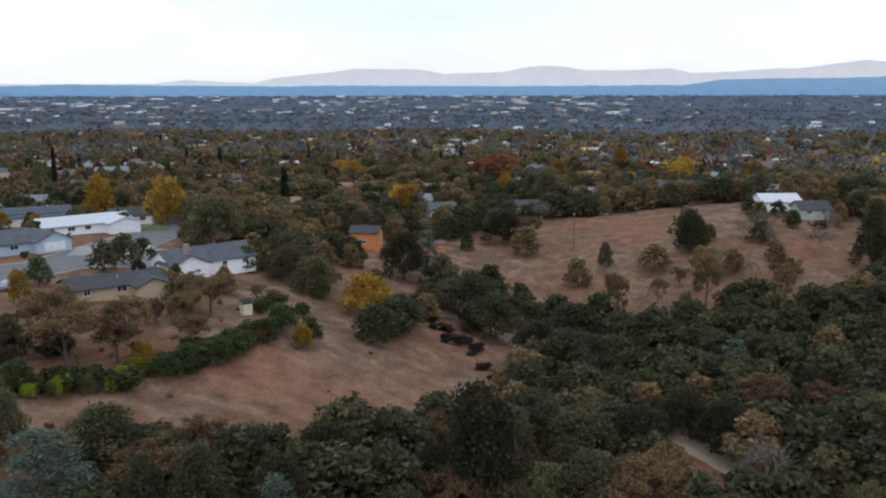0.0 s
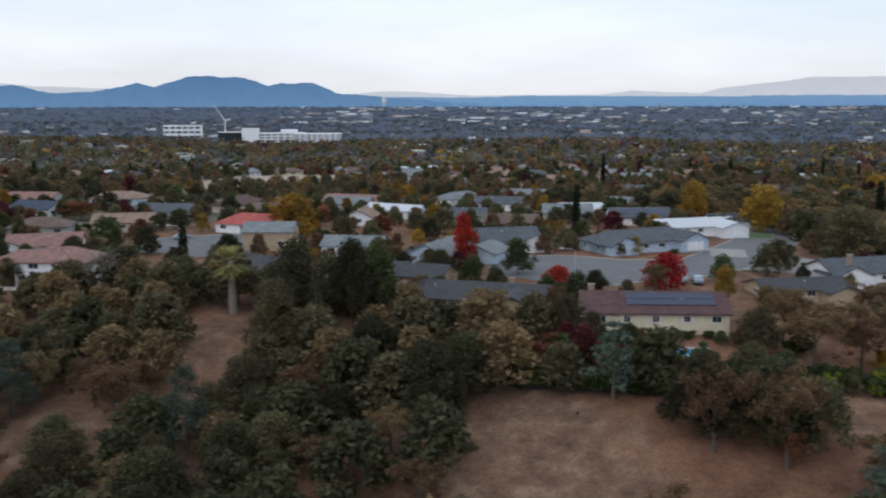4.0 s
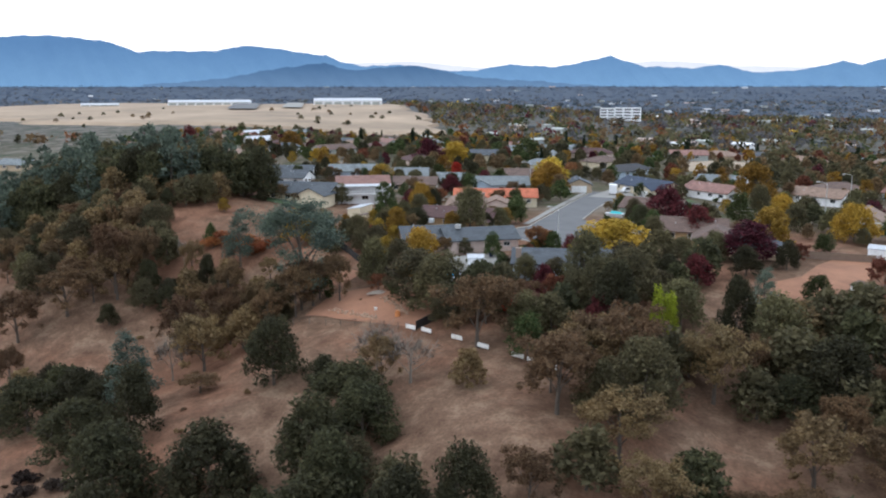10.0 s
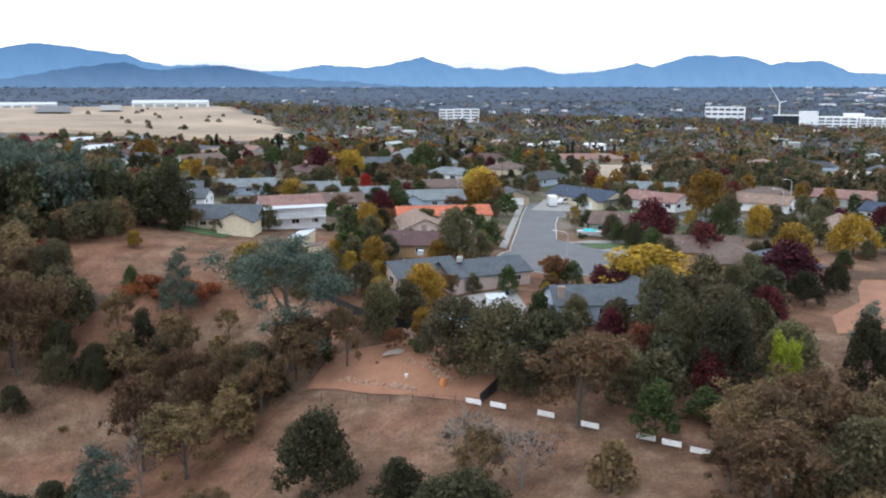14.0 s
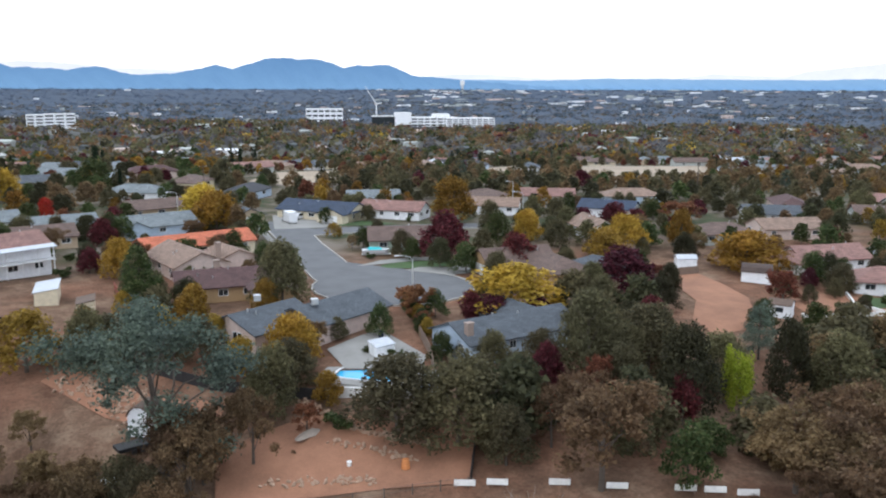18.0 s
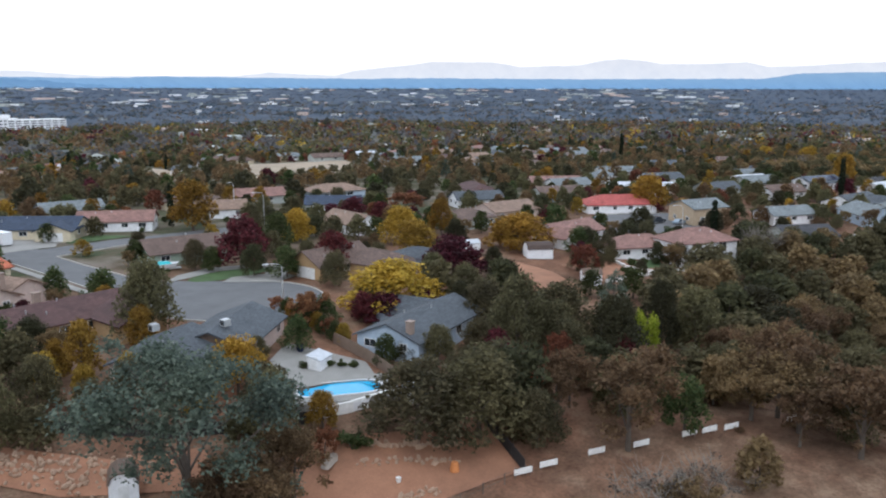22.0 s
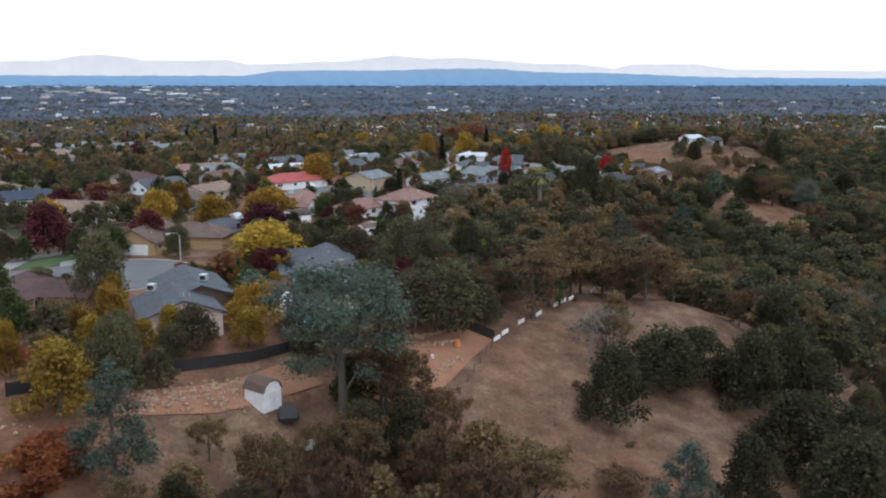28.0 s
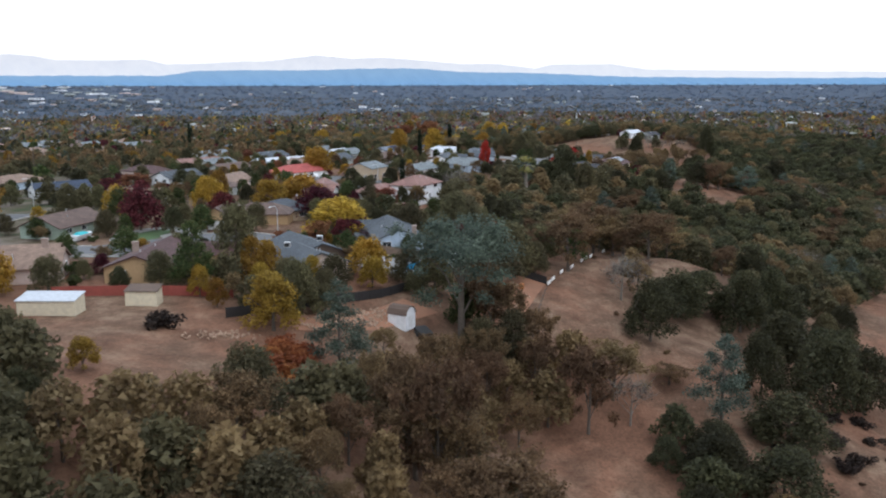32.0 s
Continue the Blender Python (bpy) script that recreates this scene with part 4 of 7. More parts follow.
drape("road", [(22, 214), (33, 226), (52, 227), (66, 216), (66, 203), (54, 197), (40, 197), (30, 206)], M["asphalt"], "grey asphalt turning circle before the red roofed house", "road", 0.12)
kerb([(22, 214), (33, 226), (52, 227), (66, 216)])
drape("driveway", [(55, 226), (64, 219), (69, 224), (61, 231)], M["concrete"], "concrete driveway to a garage", "driveway", 0.18)
drape("dirt_yard", [(-24, 212), (-25, 203), (-27, 193), (-36, 179), (-46, 177), (-45, 184), (-38, 193), (-35, 204), (-31, 213)], M["dirt"], "bare reddish dirt yard behind the gardens", "ground", 0.12)
drape("dirt_yard", [(-23, 182), (-9, 181), (1, 179), (0, 188), (-10, 193), (-20, 196)], M["dirt"], "reddish dirt back yard", "ground", 0.12)
drape("lawn", [(-8, 184), (0, 182), (4, 187), (-4, 190)], M["lawn"], "small terrace lawn", "lawn", 0.17, 2.0)
drape("dirt_lot", [(-109, 167.5), (-98, 160), (-92.4, 158), (-97, 148.8), (-110, 152.5), (-122, 156), (-121, 165)], M["dirt"], "freshly graded red dirt lot with terraces", "ground", 0.12)
drape("dirt_lot", [(-137, 190), (-127, 178.5), (-119, 174), (-121, 168), (-133, 177), (-141, 187)], M["dirt"], "red dirt strip with rubble below the fence", "ground", 0.12)
drape("dry_field", [(-90, 405), (-72, 450), (-43, 465), (-55, 398), (-74, 384)], M["drygrass"], "bleached dry grass clearing beyond the houses", "field", 0.2, 8)
drape("dry_field", [(110, 515), (180, 485), (106, 388), (70, 376), (52, 404)], M["drygrass"], "bleached dry grass clearing among the woods", "field", 0.2, 8)
drape("dry_field", [(47, 500), (90, 550), (40, 432), (10, 404)], M["drygrass"], "narrow dry grass clearing", "field", 0.2, 8)
drape("dry_field", [(-1120, 945), (-1250, 1200), (-1150, 1325), (-700, 1320), (-640, 1280), (-383, 864), (-285, 665), (-330, 610), (-440, 625), (-560, 585), (-640, 580), (-900, 690)], M["airfield_grass"], "wide bleached grass field of the airfield", "field", 2.2, 30)
drape("runway", [(-600, 812), (-785, 1112), (-750, 1118), (-568, 820)], M["asphalt"], "grey runway across the airfield", "runway", 3.8, 15)
drape("runway", [(-562, 862), (-712, 1130), (-690, 1136), (-540, 868)], M["concrete"], "pale grey taxiway beside the runway", "runway", 3.8, 15)
drape("trail", ribbon([(203, 95), (212, 90), (216, 77), (209, 57), (199, 38), (192, 30), (181, 15), (172, 0)], 4.5), M["drygrass"], "pale dirt track down into the ravine", "path", 0.12)
drape("lawn", [(-176, 228), (-160, 224), (-160, 219), (-178, 222)], M["lawn"], "back lawn of the grey roofed house", "lawn", 0.15)


# ---------- the cul-de-sac ----------
H = house
H(-114.1, 217.3, 2.2, 18, 10.5, "brick_tan", "maroon", "tan brick house with a low dark maroon shingle roof", rise=1.9, chimney=(-2, 2.4, 5.4), wings=[(5.5, -8.5, 8, 7, False, False, 1.5)], stacks=4)
H(-120.5, 239.5, 107.2, 17, 10, "pink_wall", "tan_roof", "pinkish stucco house with a tan shingle roof and chimney", rise=2.2, chimney=(-5, -4.6, 5.6), wings=[(-2, -8, 9, 8, True, False, 1.6)])
H(-117.8, 256.5, 18, 23, 9, "cream_wall", "tile_orange", "cream house with a long orange tile roof", rise=1.8)
slate_house = H(-112.2, 191.2, 34, 11.5, 10, "pink_wall", "slate", "pale stucco house with slate grey gable roofs", rise=1.9, wings=[(10.1, -3.8, 15, 9.5, True, False, 1.8)], chimney=None,
                holes=[("window", "w", -2.3, 1.0, 1.0, 1.3), ("window", "w", 1.4, 1.0, 1.9, 1.3), ("window", "s", -2.5, 1.0, 1.5, 1.2), ("window", "n", 0, 1.0, 1.5, 1.2)],
                extra=[("door", "s", 0.8, 0, 0.9, 2.05), ("window", "s", 5, 1.0, 1.4, 1.0, 10.1, -3.55)])
part("gable_wall", Mesh().prism([(2.56, -8.5, 0), (2.56, 0.9, 0), (2.56, 0.9, 2.65), (2.56, -3.8, 4.3), (2.56, -8.5, 2.65)], [(2.64, -8.5, 0), (2.64, 0.9, 0), (2.64, 0.9, 2.65), (2.64, -3.8, 4.3), (2.64, -8.5, 2.65)]), M["dark_trim"], slate_house, "dark brown boarded gable wall")
H(-79.5, 179.5, 13.7, 19, 9.5, "blue_wall", "slate", "pale blue house with a dark grey gable roof", rise=1.9, chimney=(-8.6, -3.0, 4.9), wings=[(6, 6, 10, 8, False, False, 1.6)])
H(-60, 221.5, 2, 14, 9, "brick_tan", "brown_roof", "tan brick house with a brown roof and a white garage door", rise=2.4, wings=[(5, -8, 14, 9, False, True, 2.0)], extra=[("garage", "w", 0.6, 0, 4.9, 2.1)])
H(-48, 210, -60, 13, 11, "tan_wall", "slate", "tan stucco house with a grey hip roof", hip=True, rise=2.2)
H(-81.1, 304, -45, 23, 10.5, "cream_wall", "navy", "cream house with a navy blue shingle roof", rise=2.2, wings=[(7.5, -4, 8, 8, False, False, 1.6)], extra=[("garage", "s", 7.5, 0, 4.6, 2.1, 0, -2.75)])
H(-61, 302, -38, 18, 9, "white_wall", "tile_pink", "white house with a faded pink tile roof", rise=2.0)
H(-72.8, 253.5, -12, 15.5, 10, "green_wall", "brown_roof", "sage green house with a dark brown shingle roof", rise=2.2)
H(-125.6, 286, 20.2, 17.5, 10, "blue_wall", "grey_roof", "pale blue grey house with a grey roof and white gable", rise=2.2, wings=[(-6.5, -3, 7, 6, False, False, 1.6)])
H(-103.5, 299.5, 108, 10.5, 8, "tan_wall", "slate", "tan house with a grey gable roof over a white garage door", rise=1.7, extra=[("garage", "w", 0, 0, 4.8, 2.1)])
H(-22, 257.8, 82, 15, 8.5, "white_wall", "tan_roof", "white gabled house with a tan shingle roof", rise=2.2)
H(1.6, 291.3, -45, 16, 9, "white_wall", "navy", "white house with a blue grey roof", rise=2.0)
H(25.8, 245.4, -12, 16, 10, "pink_wall", "tan_roof", "pink stucco house with a tan roof", rise=2.0)
H(4.5, 243, -10, 15, 10, "grey_wall", "brown_roof", "grey house with a low brown roof", hip=True, rise=2.0)
H(7.1, 212, -5, 16, 9, "white_wall", "tile_pink", "white house with a faded pink tile roof", rise=2.2, wings=[(-7, -3.5, 8, 7, False, False, 1.8)])
H(5.5, 192.5, -32, 15, 9, "white_wall", "tile_pink", "white single storey house with a faded pink tile roof", hip=True, rise=2.0)
H(11.5, 181.5, -26, 15, 10, "white_wall", "tile_pink", "white two storey house with a faded pink tile roof", h=5.3, hip=True, rise=2.3,
  extra=[("window", "s", -3.5, 3.7, 2.2, 1.3), ("window", "s", 3.5, 3.7, 2.2, 1.3), ("window", "e", 0, 3.7, 1.8, 1.3)])
H(60, 229.5, -40, 21, 10, "white_wall", "tile_red", "white house with a bright red tile roof", hip=True, rise=2.3, extra=[("garage", "s", 6.5, 0, 4.8, 2.1)])
H(103, 281, -40, 20, 10, "cream_wall", "tile_pink", "cream house with a dull red roof", rise=2.0)
H(108, 247, -50, 22, 10, "white_wall", "white_roof", "long white roofed house", rise=1.4)
H(-166.3, 233, 6, 19, 12, "cream_wall", "slate", "cream house with a broad slate roof and porch", rise=2.3, wings=[(6, -6.5, 8, 8, False, False, 1.9)])
balcony = H(-153, 242.5, 30, 14.5, 10, "white_wall", "tile_pink", "white two storey house with a balcony and pink tile roof", h=5.3, rise=2.0)
g = Mesh()
for i in range(6):
    g.box(-7.1 + i * 2.8, -7.0, 0, -6.94 + i * 2.8, -6.84, 5.2)
part("balcony_post", g, M["trim"], balcony, "white balcony posts")
part("balcony_floor", Mesh().box(-7.2, -7.2, 2.55, 7.2, -5.0, 2.75), M["trim"], balcony)
g = Mesh().box(-7.2, -7.15, 3.6, 7.2, -7.05, 3.7)
for i in range(40):
    g.box(-7.1 + i * 0.363, -7.13, 2.75, -7.05 + i * 0.363, -7.07, 3.6)
part("balcony_rail", g, M["trim"], balcony, "white balcony railing")
roof_part(roof_mesh(14.5, 2.6, 5.15, 0.35, 0.2, False, 0, -6.0), M["white_roof"], balcony)
for x, y, yaw, L, D, wl_, rf, lab in (
        (-226, 275, -25, 18, 10, "white_wall", "grey_roof", "white house with a grey roof above the wooded slope"),
        (-205, 290, 20, 16, 10, "white_wall", "slate", "white house with a blue grey roof"),
        (-190, 262, 10, 15, 10, "white_wall", "slate", "white house with a slate roof beside trees"),
        (-188, 305, 25, 17, 10, "blue_wall", "grey_roof", "pale blue house with a light grey roof"),
        (-165, 300, 20, 16, 10, "white_wall", "grey_roof", "white house with a pale grey roof"),
        (-147, 290, 15, 16, 10, "pink_wall", "grey_roof", "pinkish house with a grey roof"),
        (-150, 272, 15, 15, 9, "tan_wall", "brown_roof", "tan house with a brown roof behind the balcony house"),
        (-125, 318, 20, 17, 10, "tan_wall", "brown_roof", "tan house with a dark red brown roof"),
        (-60, 330, -10, 16, 9, "white_wall", "grey_roof", "white house with a grey roof"),
        (-30, 305, -30, 16, 9, "white_wall", "tan_roof", "white house with a tan roof by the street lamp"),
        (40, 268, -30, 15, 9, "white_wall", "slate", "white house with a slate roof among autumn trees"),
        (70, 258, -30, 15, 9, "grey_wall", "brown_roof", "grey house with a brown roof")):
    H(x, y, yaw, L, D, wl_, rf, lab, rise=2.0)

# ---------- the eastern street ----------
H(103.2, 107.4, -24.6, 23, 11, "cream_wall", "maroon", "cream house with solar panels on a maroon roof", rise=2.3, solar=("s", -4.5, 9.8, 2), stacks=5, chimney=(-9.5, 3, 5.3))
H(140, 163.5, 2, 27, 11, "blue_wall", "slate", "pale blue house with a slate grey hip roof", hip=True, rise=2.3, wings=[(-9.5, -3.5, 9, 8, False, False, 1.9), (10.5, -3.5, 9, 8, False, False, 1.8)], extra=[("garage", "s", 10.5, 0, 4.9, 2.1, 0, -2.6)])
H(172, 184, -8, 23, 10, "white_wall", "white_roof", "white house with a pale metal roof", rise=1.7, wings=[(8, -4.5, 9, 8, False, False, 1.4)], extra=[("garage", "s", 8, 0, 4.9, 2.1, 0, -3.6)])
H(170.8, 208, -21.6, 18, 10, "white_wall", "slate", "white house with blue solar panels on its roof", rise=2.2, solar=("s", -8.2, 8.0, 2))
H(190, 192, -12, 11, 9, "white_wall", "charcoal", "white garage house with a charcoal roof", rise=1.8)
H(165, 232, -20, 14, 9, "white_wall", "white_roof", "white house with a pale roof", rise=1.8)
H(89.5, 167, 41.6, 15, 10.5, "blue_wall", "grey_roof", "pale blue gabled house with tall white windows", rise=2.2, wings=[(4, -9, 9, 9, True, False, 1.6)])
H(77, 147.4, -46.1, 13, 9, "tan_wall", "charcoal", "tan house with a dark brown shingle roof", rise=1.8)
H(81, 126.5, -36.2, 24, 11, "tan_wall", "charcoal", "tan brick house with a dark low roof", rise=2.0, wings=[(7, -5, 9, 8, False, False, 1.7)], chimney=(5, 2.5, 5.0))
H(58.5, 203, -21.7, 12, 10, "tan_wall", "grey_roof", "tan two storey house with a weathered grey roof", h=4.6, rise=1.8)
H(51.3, 172, -39.1, 13, 11, "grey_wall", "charcoal", "grey house with a charcoal roof among trees", rise=1.9)
H(167.7, 123.7, -8, 19.5, 10, "white_wall", "slate", "white house with a slate roof and brick chimney", rise=2.4, chimney=(-6, -4.4, 6.4), wings=[(-6, -3, 7, 8, False, False, 1.8)])
H(140.8, 113.3, -14, 17, 8.5, "tan_wall", "charcoal", "low cluttered ranch house with a dark patched roof", h=2.4, rise=1.4, wings=[(5, -4.5, 6.5, 6, False, False, 1.2)])
H(109.4, 177, -10, 17, 11, "white_wall", "slate", "white house with a broad slate roof", rise=2.4, wings=[(6, -5, 8, 8, False, False, 1.8)])
H(156.5, 226, -24.8, 15, 10, "grey_wall", "grey_roof", "grey house with a weathered roof", rise=2.2)
H(91.4, 234.2, 61, 11, 8, "white_wall", "tan_roof", "white gabled house with a tan roof", rise=2.0)
H(98.2, 272.4, -25.5, 15, 10, "white_wall", "grey_roof", "white house with a grey roof at the wood edge", rise=2.0)
H(120, 225, -25, 14, 9, "grey_wall", "slate", "grey house with a slate roof", rise=2.0)
H(126, 205, -25, 15, 9, "white_wall", "brown_roof", "white house with a brown roof", rise=2.0)
H(75, 185, -30, 14, 9, "white_wall", "grey_roof", "white house with pale awnings", rise=1.8)
H(232.2, 138.1, -60, 8, 6, "orange_wall", "charcoal", "orange wooden two storey house with a dark roof", h=4.4, rise=1.4)
H(251, 129, -15, 6.5, 3.2, "orange_wall", "brown_roof", "small orange wooden shed on the slope", h=2.2, rise=0.6, stacks=0, holes=[("door", "s", -1.5, 0, 1.0, 1.9), ("window", "s", 1.2, 0.9, 1.0, 0.8)], name="shed")
for x, y, yaw, L, D, wl_, rf, lab in (
        (368, 72, -40, 20, 11, "white_wall", "grey_roof", "white house with a grey roof on the hill"),
        (336, 58, -50, 12, 10, "white_wall", "white_roof", "white house with a pale patio roof on the hill"),
        (331, 46, -50, 9, 8, "grey_wall", "charcoal", "open garden shelter with a dark roof"),
        (425, 66, -50, 16, 10, "white_wall", "tan_roof", "white house with a tan roof on the hill"),
        (405, 120, -50, 22, 10, "grey_wall", "slate", "grey house with a slate roof on the hill"),
        (323, 229, -50, 20, 10, "white_wall", "tile_pink", "white house with a pink tile roof"),
        (350, 210, -50, 15, 10, "cream_wall", "tile_pink", "cream house with a pink tile roof"),
        (296, 166, -30, 14, 10, "white_wall", "slate", "white house with a slate roof by the ravine"),
        (330, 152, -45, 16, 10, "grey_wall", "charcoal", "grey house with a charcoal roof by the ravine"),
        (285, 265, -50, 18, 10, "white_wall", "tile_pink", "white house with a faded pink roof"),
        (262, 235, -40, 17, 10, "tan_wall", "brown_roof", "tan house with a brown roof"),
        (250, 196, -40, 15, 10, "white_wall", "tan_roof", "white house with a tan roof behind the cypress pair"),
        (290, 200, -40, 16, 10, "tan_wall", "maroon", "tan house with a maroon roof"),
        (196, 250, -40, 20, 10, "white_wall", "grey_roof", "white house with a pale blue grey roof"),
        (225, 262, -40, 18, 10, "tan_wall", "slate", "tan house with a slate roof"),
        (150, 262, -30, 16, 10, "white_wall", "slate", "white house with a slate roof"),
        (380, 150, -50, 18, 10, "white_wall", "grey_roof", "white house with a grey roof"),
        (399, 121, -50, 15, 10, "white_wall", "slate", "white house with a slate roof on the rise"),
        (426, 98, -50, 14, 9, "white_wall", "grey_roof", "white house with a tall pale gable on the rise"),
        (303, 267, -45, 17, 10, "cream_wall", "tile_pink", "cream house with a pink roof among yellow trees"),
        (303, 185, -40, 16, 10, "white_wall", "grey_roof", "white house with a weathered roof behind a yellow tree"),
        (300, 300, -45, 18, 10, "white_wall", "brown_roof", "white house with a brown roof"),
        (240, 310, -40, 18, 10, "cream_wall", "slate", "cream house with a slate roof"),
        (180, 300, -35, 18, 10, "white_wall", "grey_roof", "white house with a grey roof"),
        (418, -8, -60, 16, 10, "white_wall", "grey_roof", "white house on the far hilltop"),
        (405, 30, -70, 18, 10, "white_wall", "slate", "white house with a slate roof on the far hilltop"),
        (470, 20, -60, 18, 10, "white_wall", "grey_roof", "white house with a pale roof among hilltop trees"),
        (385, -62, -65, 15, 10, "blue_wall", "grey_roof", "pale blue house on the far hilltop"),
        (430, -30, -60, 16, 10, "cream_wall", "tan_roof", "cream house on the far hilltop")):
    H(x, y, yaw, L, D, wl_, rf, lab, rise=2.0)


# ---------- fences, sheds, pools, lamps ----------
def fence(line, h, material, label, name="fence", step=2.4, rail=True):
    """Posts and panels along a line."""
    ax, ay = line[0]
    ob = thing(name, pose(ax, ay, float(land(ax, ay))), label, "fence")
    z0 = float(land(ax, ay))
    for (px, py), (qx, qy) in zip(line, line[1:]):
        n = max(1, round(math.hypot(qx - px, qy - py) / step))
        for i in range(n):
            a = (px + (qx - px) * i / n, py + (qy - py) * i / n)
            b = (px + (qx - px) * (i + 1) / n, py + (qy - py) * (i + 1) / n)
            za, zb = float(land(*a)) - z0, float(land(*b)) - z0
            d = Vector((b[0] - a[0], b[1] - a[1])).normalized()
            s = Vector((-d.y, d.x)) * 0.04
            A, B = Vector((a[0] - ax, a[1] - ay)), Vector((b[0] - ax, b[1] - ay))
            part("post", Mesh().box(A.x - 0.06, A.y - 0.06, za - 0.4, A.x + 0.06, A.y + 0.06, za + h + 0.1), material, ob)
            ring = [(A.x - s.x, A.y - s.y, za + 0.05), (B.x - s.x, B.y - s.y, zb + 0.05), (B.x + s.x, B.y + s.y, zb + 0.05), (A.x + s.x, A.y + s.y, za + 0.05)]
            part("panel", Mesh().prism(ring, [(x, y, z + h - 0.05) for x, y, z in ring]), material, ob)
    return ob


fence([(-92.2, 158.3), (-96.8, 148.6)], 1.5, M["fence_dark"], "dark mesh screen fence down the dirt lot")
fence([(-141, 197), (-128.5, 185.5), (-120.5, 177.5), (-112, 172), (-107.5, 170)], 1.5, M["fence_dark"], "long dark screen fence along the slope")
fence([(-133, 226), (-131.5, 213), (-130.5, 199)], 1.6, M["fence_red"], "red stained board fence behind the brick house")
fence([(-90.5, 186), (-91.5, 178), (-93, 171.5)], 1.7, M["fence_wood"], "weathered wooden board fence beside the pool")
fence([(-107.3, 170.6), (-101.2, 168.6), (-94.3, 167.9)], 1.1, M["white_wall"], "low white panel fence in front of the pool")
fence([(-24, 212), (-38, 210), (-44, 205)], 1.6, M["fence_wood"], "weathered wooden fence along the yard")
fence([(66, 108), (73, 95), (89, 84.5)], 1.0, M["fence_dark"], "low dark wire fence below the hedge")
fence([(128, 78), (142, 80), (155, 85)], 0.9, M["fence_wood"], "low weathered fence above the dry field")


def low_wall(line, h, material, label, name="garden_wall", w=0.3):
    g = Mesh()
    for (px, py), (qx, qy) in zip(line, line[1:]):
        n = max(1, round(math.hypot(qx - px, qy - py) / 2))
        for i in range(n):
            a = Vector((px + (qx - px) * i / n, py + (qy - py) * i / n))
            b = Vector((px + (qx - px) * (i + 1) / n, py + (qy - py) * (i + 1) / n))
            s = Vector((-(b - a).y, (b - a).x)).normalized() * w / 2
            za, zb = float(land(a.x, a.y)), float(land(b.x, b.y))
            ring = [(a.x - s.x, a.y - s.y, za - 0.3), (b.x - s.x, b.y - s.y, zb - 0.3), (b.x + s.x, b.y + s.y, zb - 0.3), (a.x + s.x, a.y + s.y, za - 0.3)]
            g.prism(ring, [(x, y, z + h + 0.3) for x, y, z in ring])
    return tagged(part(name, g, material, None), label, "wall", kind="structure")


low_wall([(-25, 182), (-17, 181), (-9, 180.6), (1, 178.3), (6, 176.5)], 0.7, M["white_paint"], "low white painted garden wall on the slope edge", "wall_garden")
low_wall([(-8, 181), (-10, 186), (-6, 192)], 0.7, M["white_paint"], "low white garden wall up the yard", "wall_terrace")
low_wall([(-107, 170.6), (-103, 169.2), (-97.5, 168.4)], 1.3, M["white_paint"], "white wall below the swimming pool", "wall_pool")


def rocks(line, n, label, size=0.45, spread=0.5):
    """A rough row of stones laid along a line."""
    rnd = random.Random(n)
    ob = thing("rock_wall", pose(line[0][0], line[0][1], float(land(*line[0]))), label, "rocks")
    z0 = float(land(*line[0]))
    shapes = []
    for k in range(5):
        bm = bmesh.new()
        bmesh.ops.create_icosphere(bm, subdivisions=1, radius=1)
        for v in bm.verts:
            v.co *= rnd.uniform(0.7, 1.2)
        me = bpy.data.meshes.new("stone")
        bm.to_mesh(me)
        bm.free()
        me.materials.append(M["rock"])
        shapes.append(me)
    for i in range(n):
        t = (i + rnd.random()) / n * (len(line) - 1)
        k = min(int(t), len(line) - 2)
        u = t - k
        x = line[k][0] + (line[k + 1][0] - line[k][0]) * u + rnd.uniform(-spread, spread)
        y = line[k][1] + (line[k + 1][1] - line[k][1]) * u + rnd.uniform(-spread, spread)
        st = part("stone", rnd.choice(shapes), None, ob)
        s = size * rnd.uniform(0.5, 1.2)
        st.matrix_basis = Matrix.LocRotScale((x - line[0][0], y - line[0][1], float(land(x, y)) - z0 + 0.12 + 0.2 * s), Euler((rnd.random() * 3, rnd.random() * 3, rnd.random() * 3)), (s, s * 0.8, s * 0.6))


rocks([(-108, 166), (-106.6, 164.4), (-103.7, 160.6), (-98.6, 156.6)], 110, "row of pale stones along a dirt terrace", 0.42, 0.45)
rocks([(-110.5, 170.5), (-109.2, 168.4), (-107.6, 165.6)], 40, "loose stones below the pool wall", 0.4, 0.6)
rocks([(-109, 161.5), (-104, 157.5), (-101, 154.5)], 45, "second row of stones on the dirt lot", 0.36)
rocks([(-117, 157), (-110, 154.8), (-106, 152.8)], 60, "scattered stones at the edge of the dirt lot", 0.34, 0.7)
rocks([(-135.5, 186), (-130, 180), (-125.5, 174.5)], 150, "rubble stones heaped on the red slope", 0.40, 1.6)
rocks([(-152, 199), (-149, 195.5), (-147.5, 192)], 60, "rubble scattered over the dry yard", 0.28, 1.6)
rocks([(-139, 186), (-134, 181), (-130, 175)], 70, "rubble stones lower on the red slope", 0.36, 1.2)

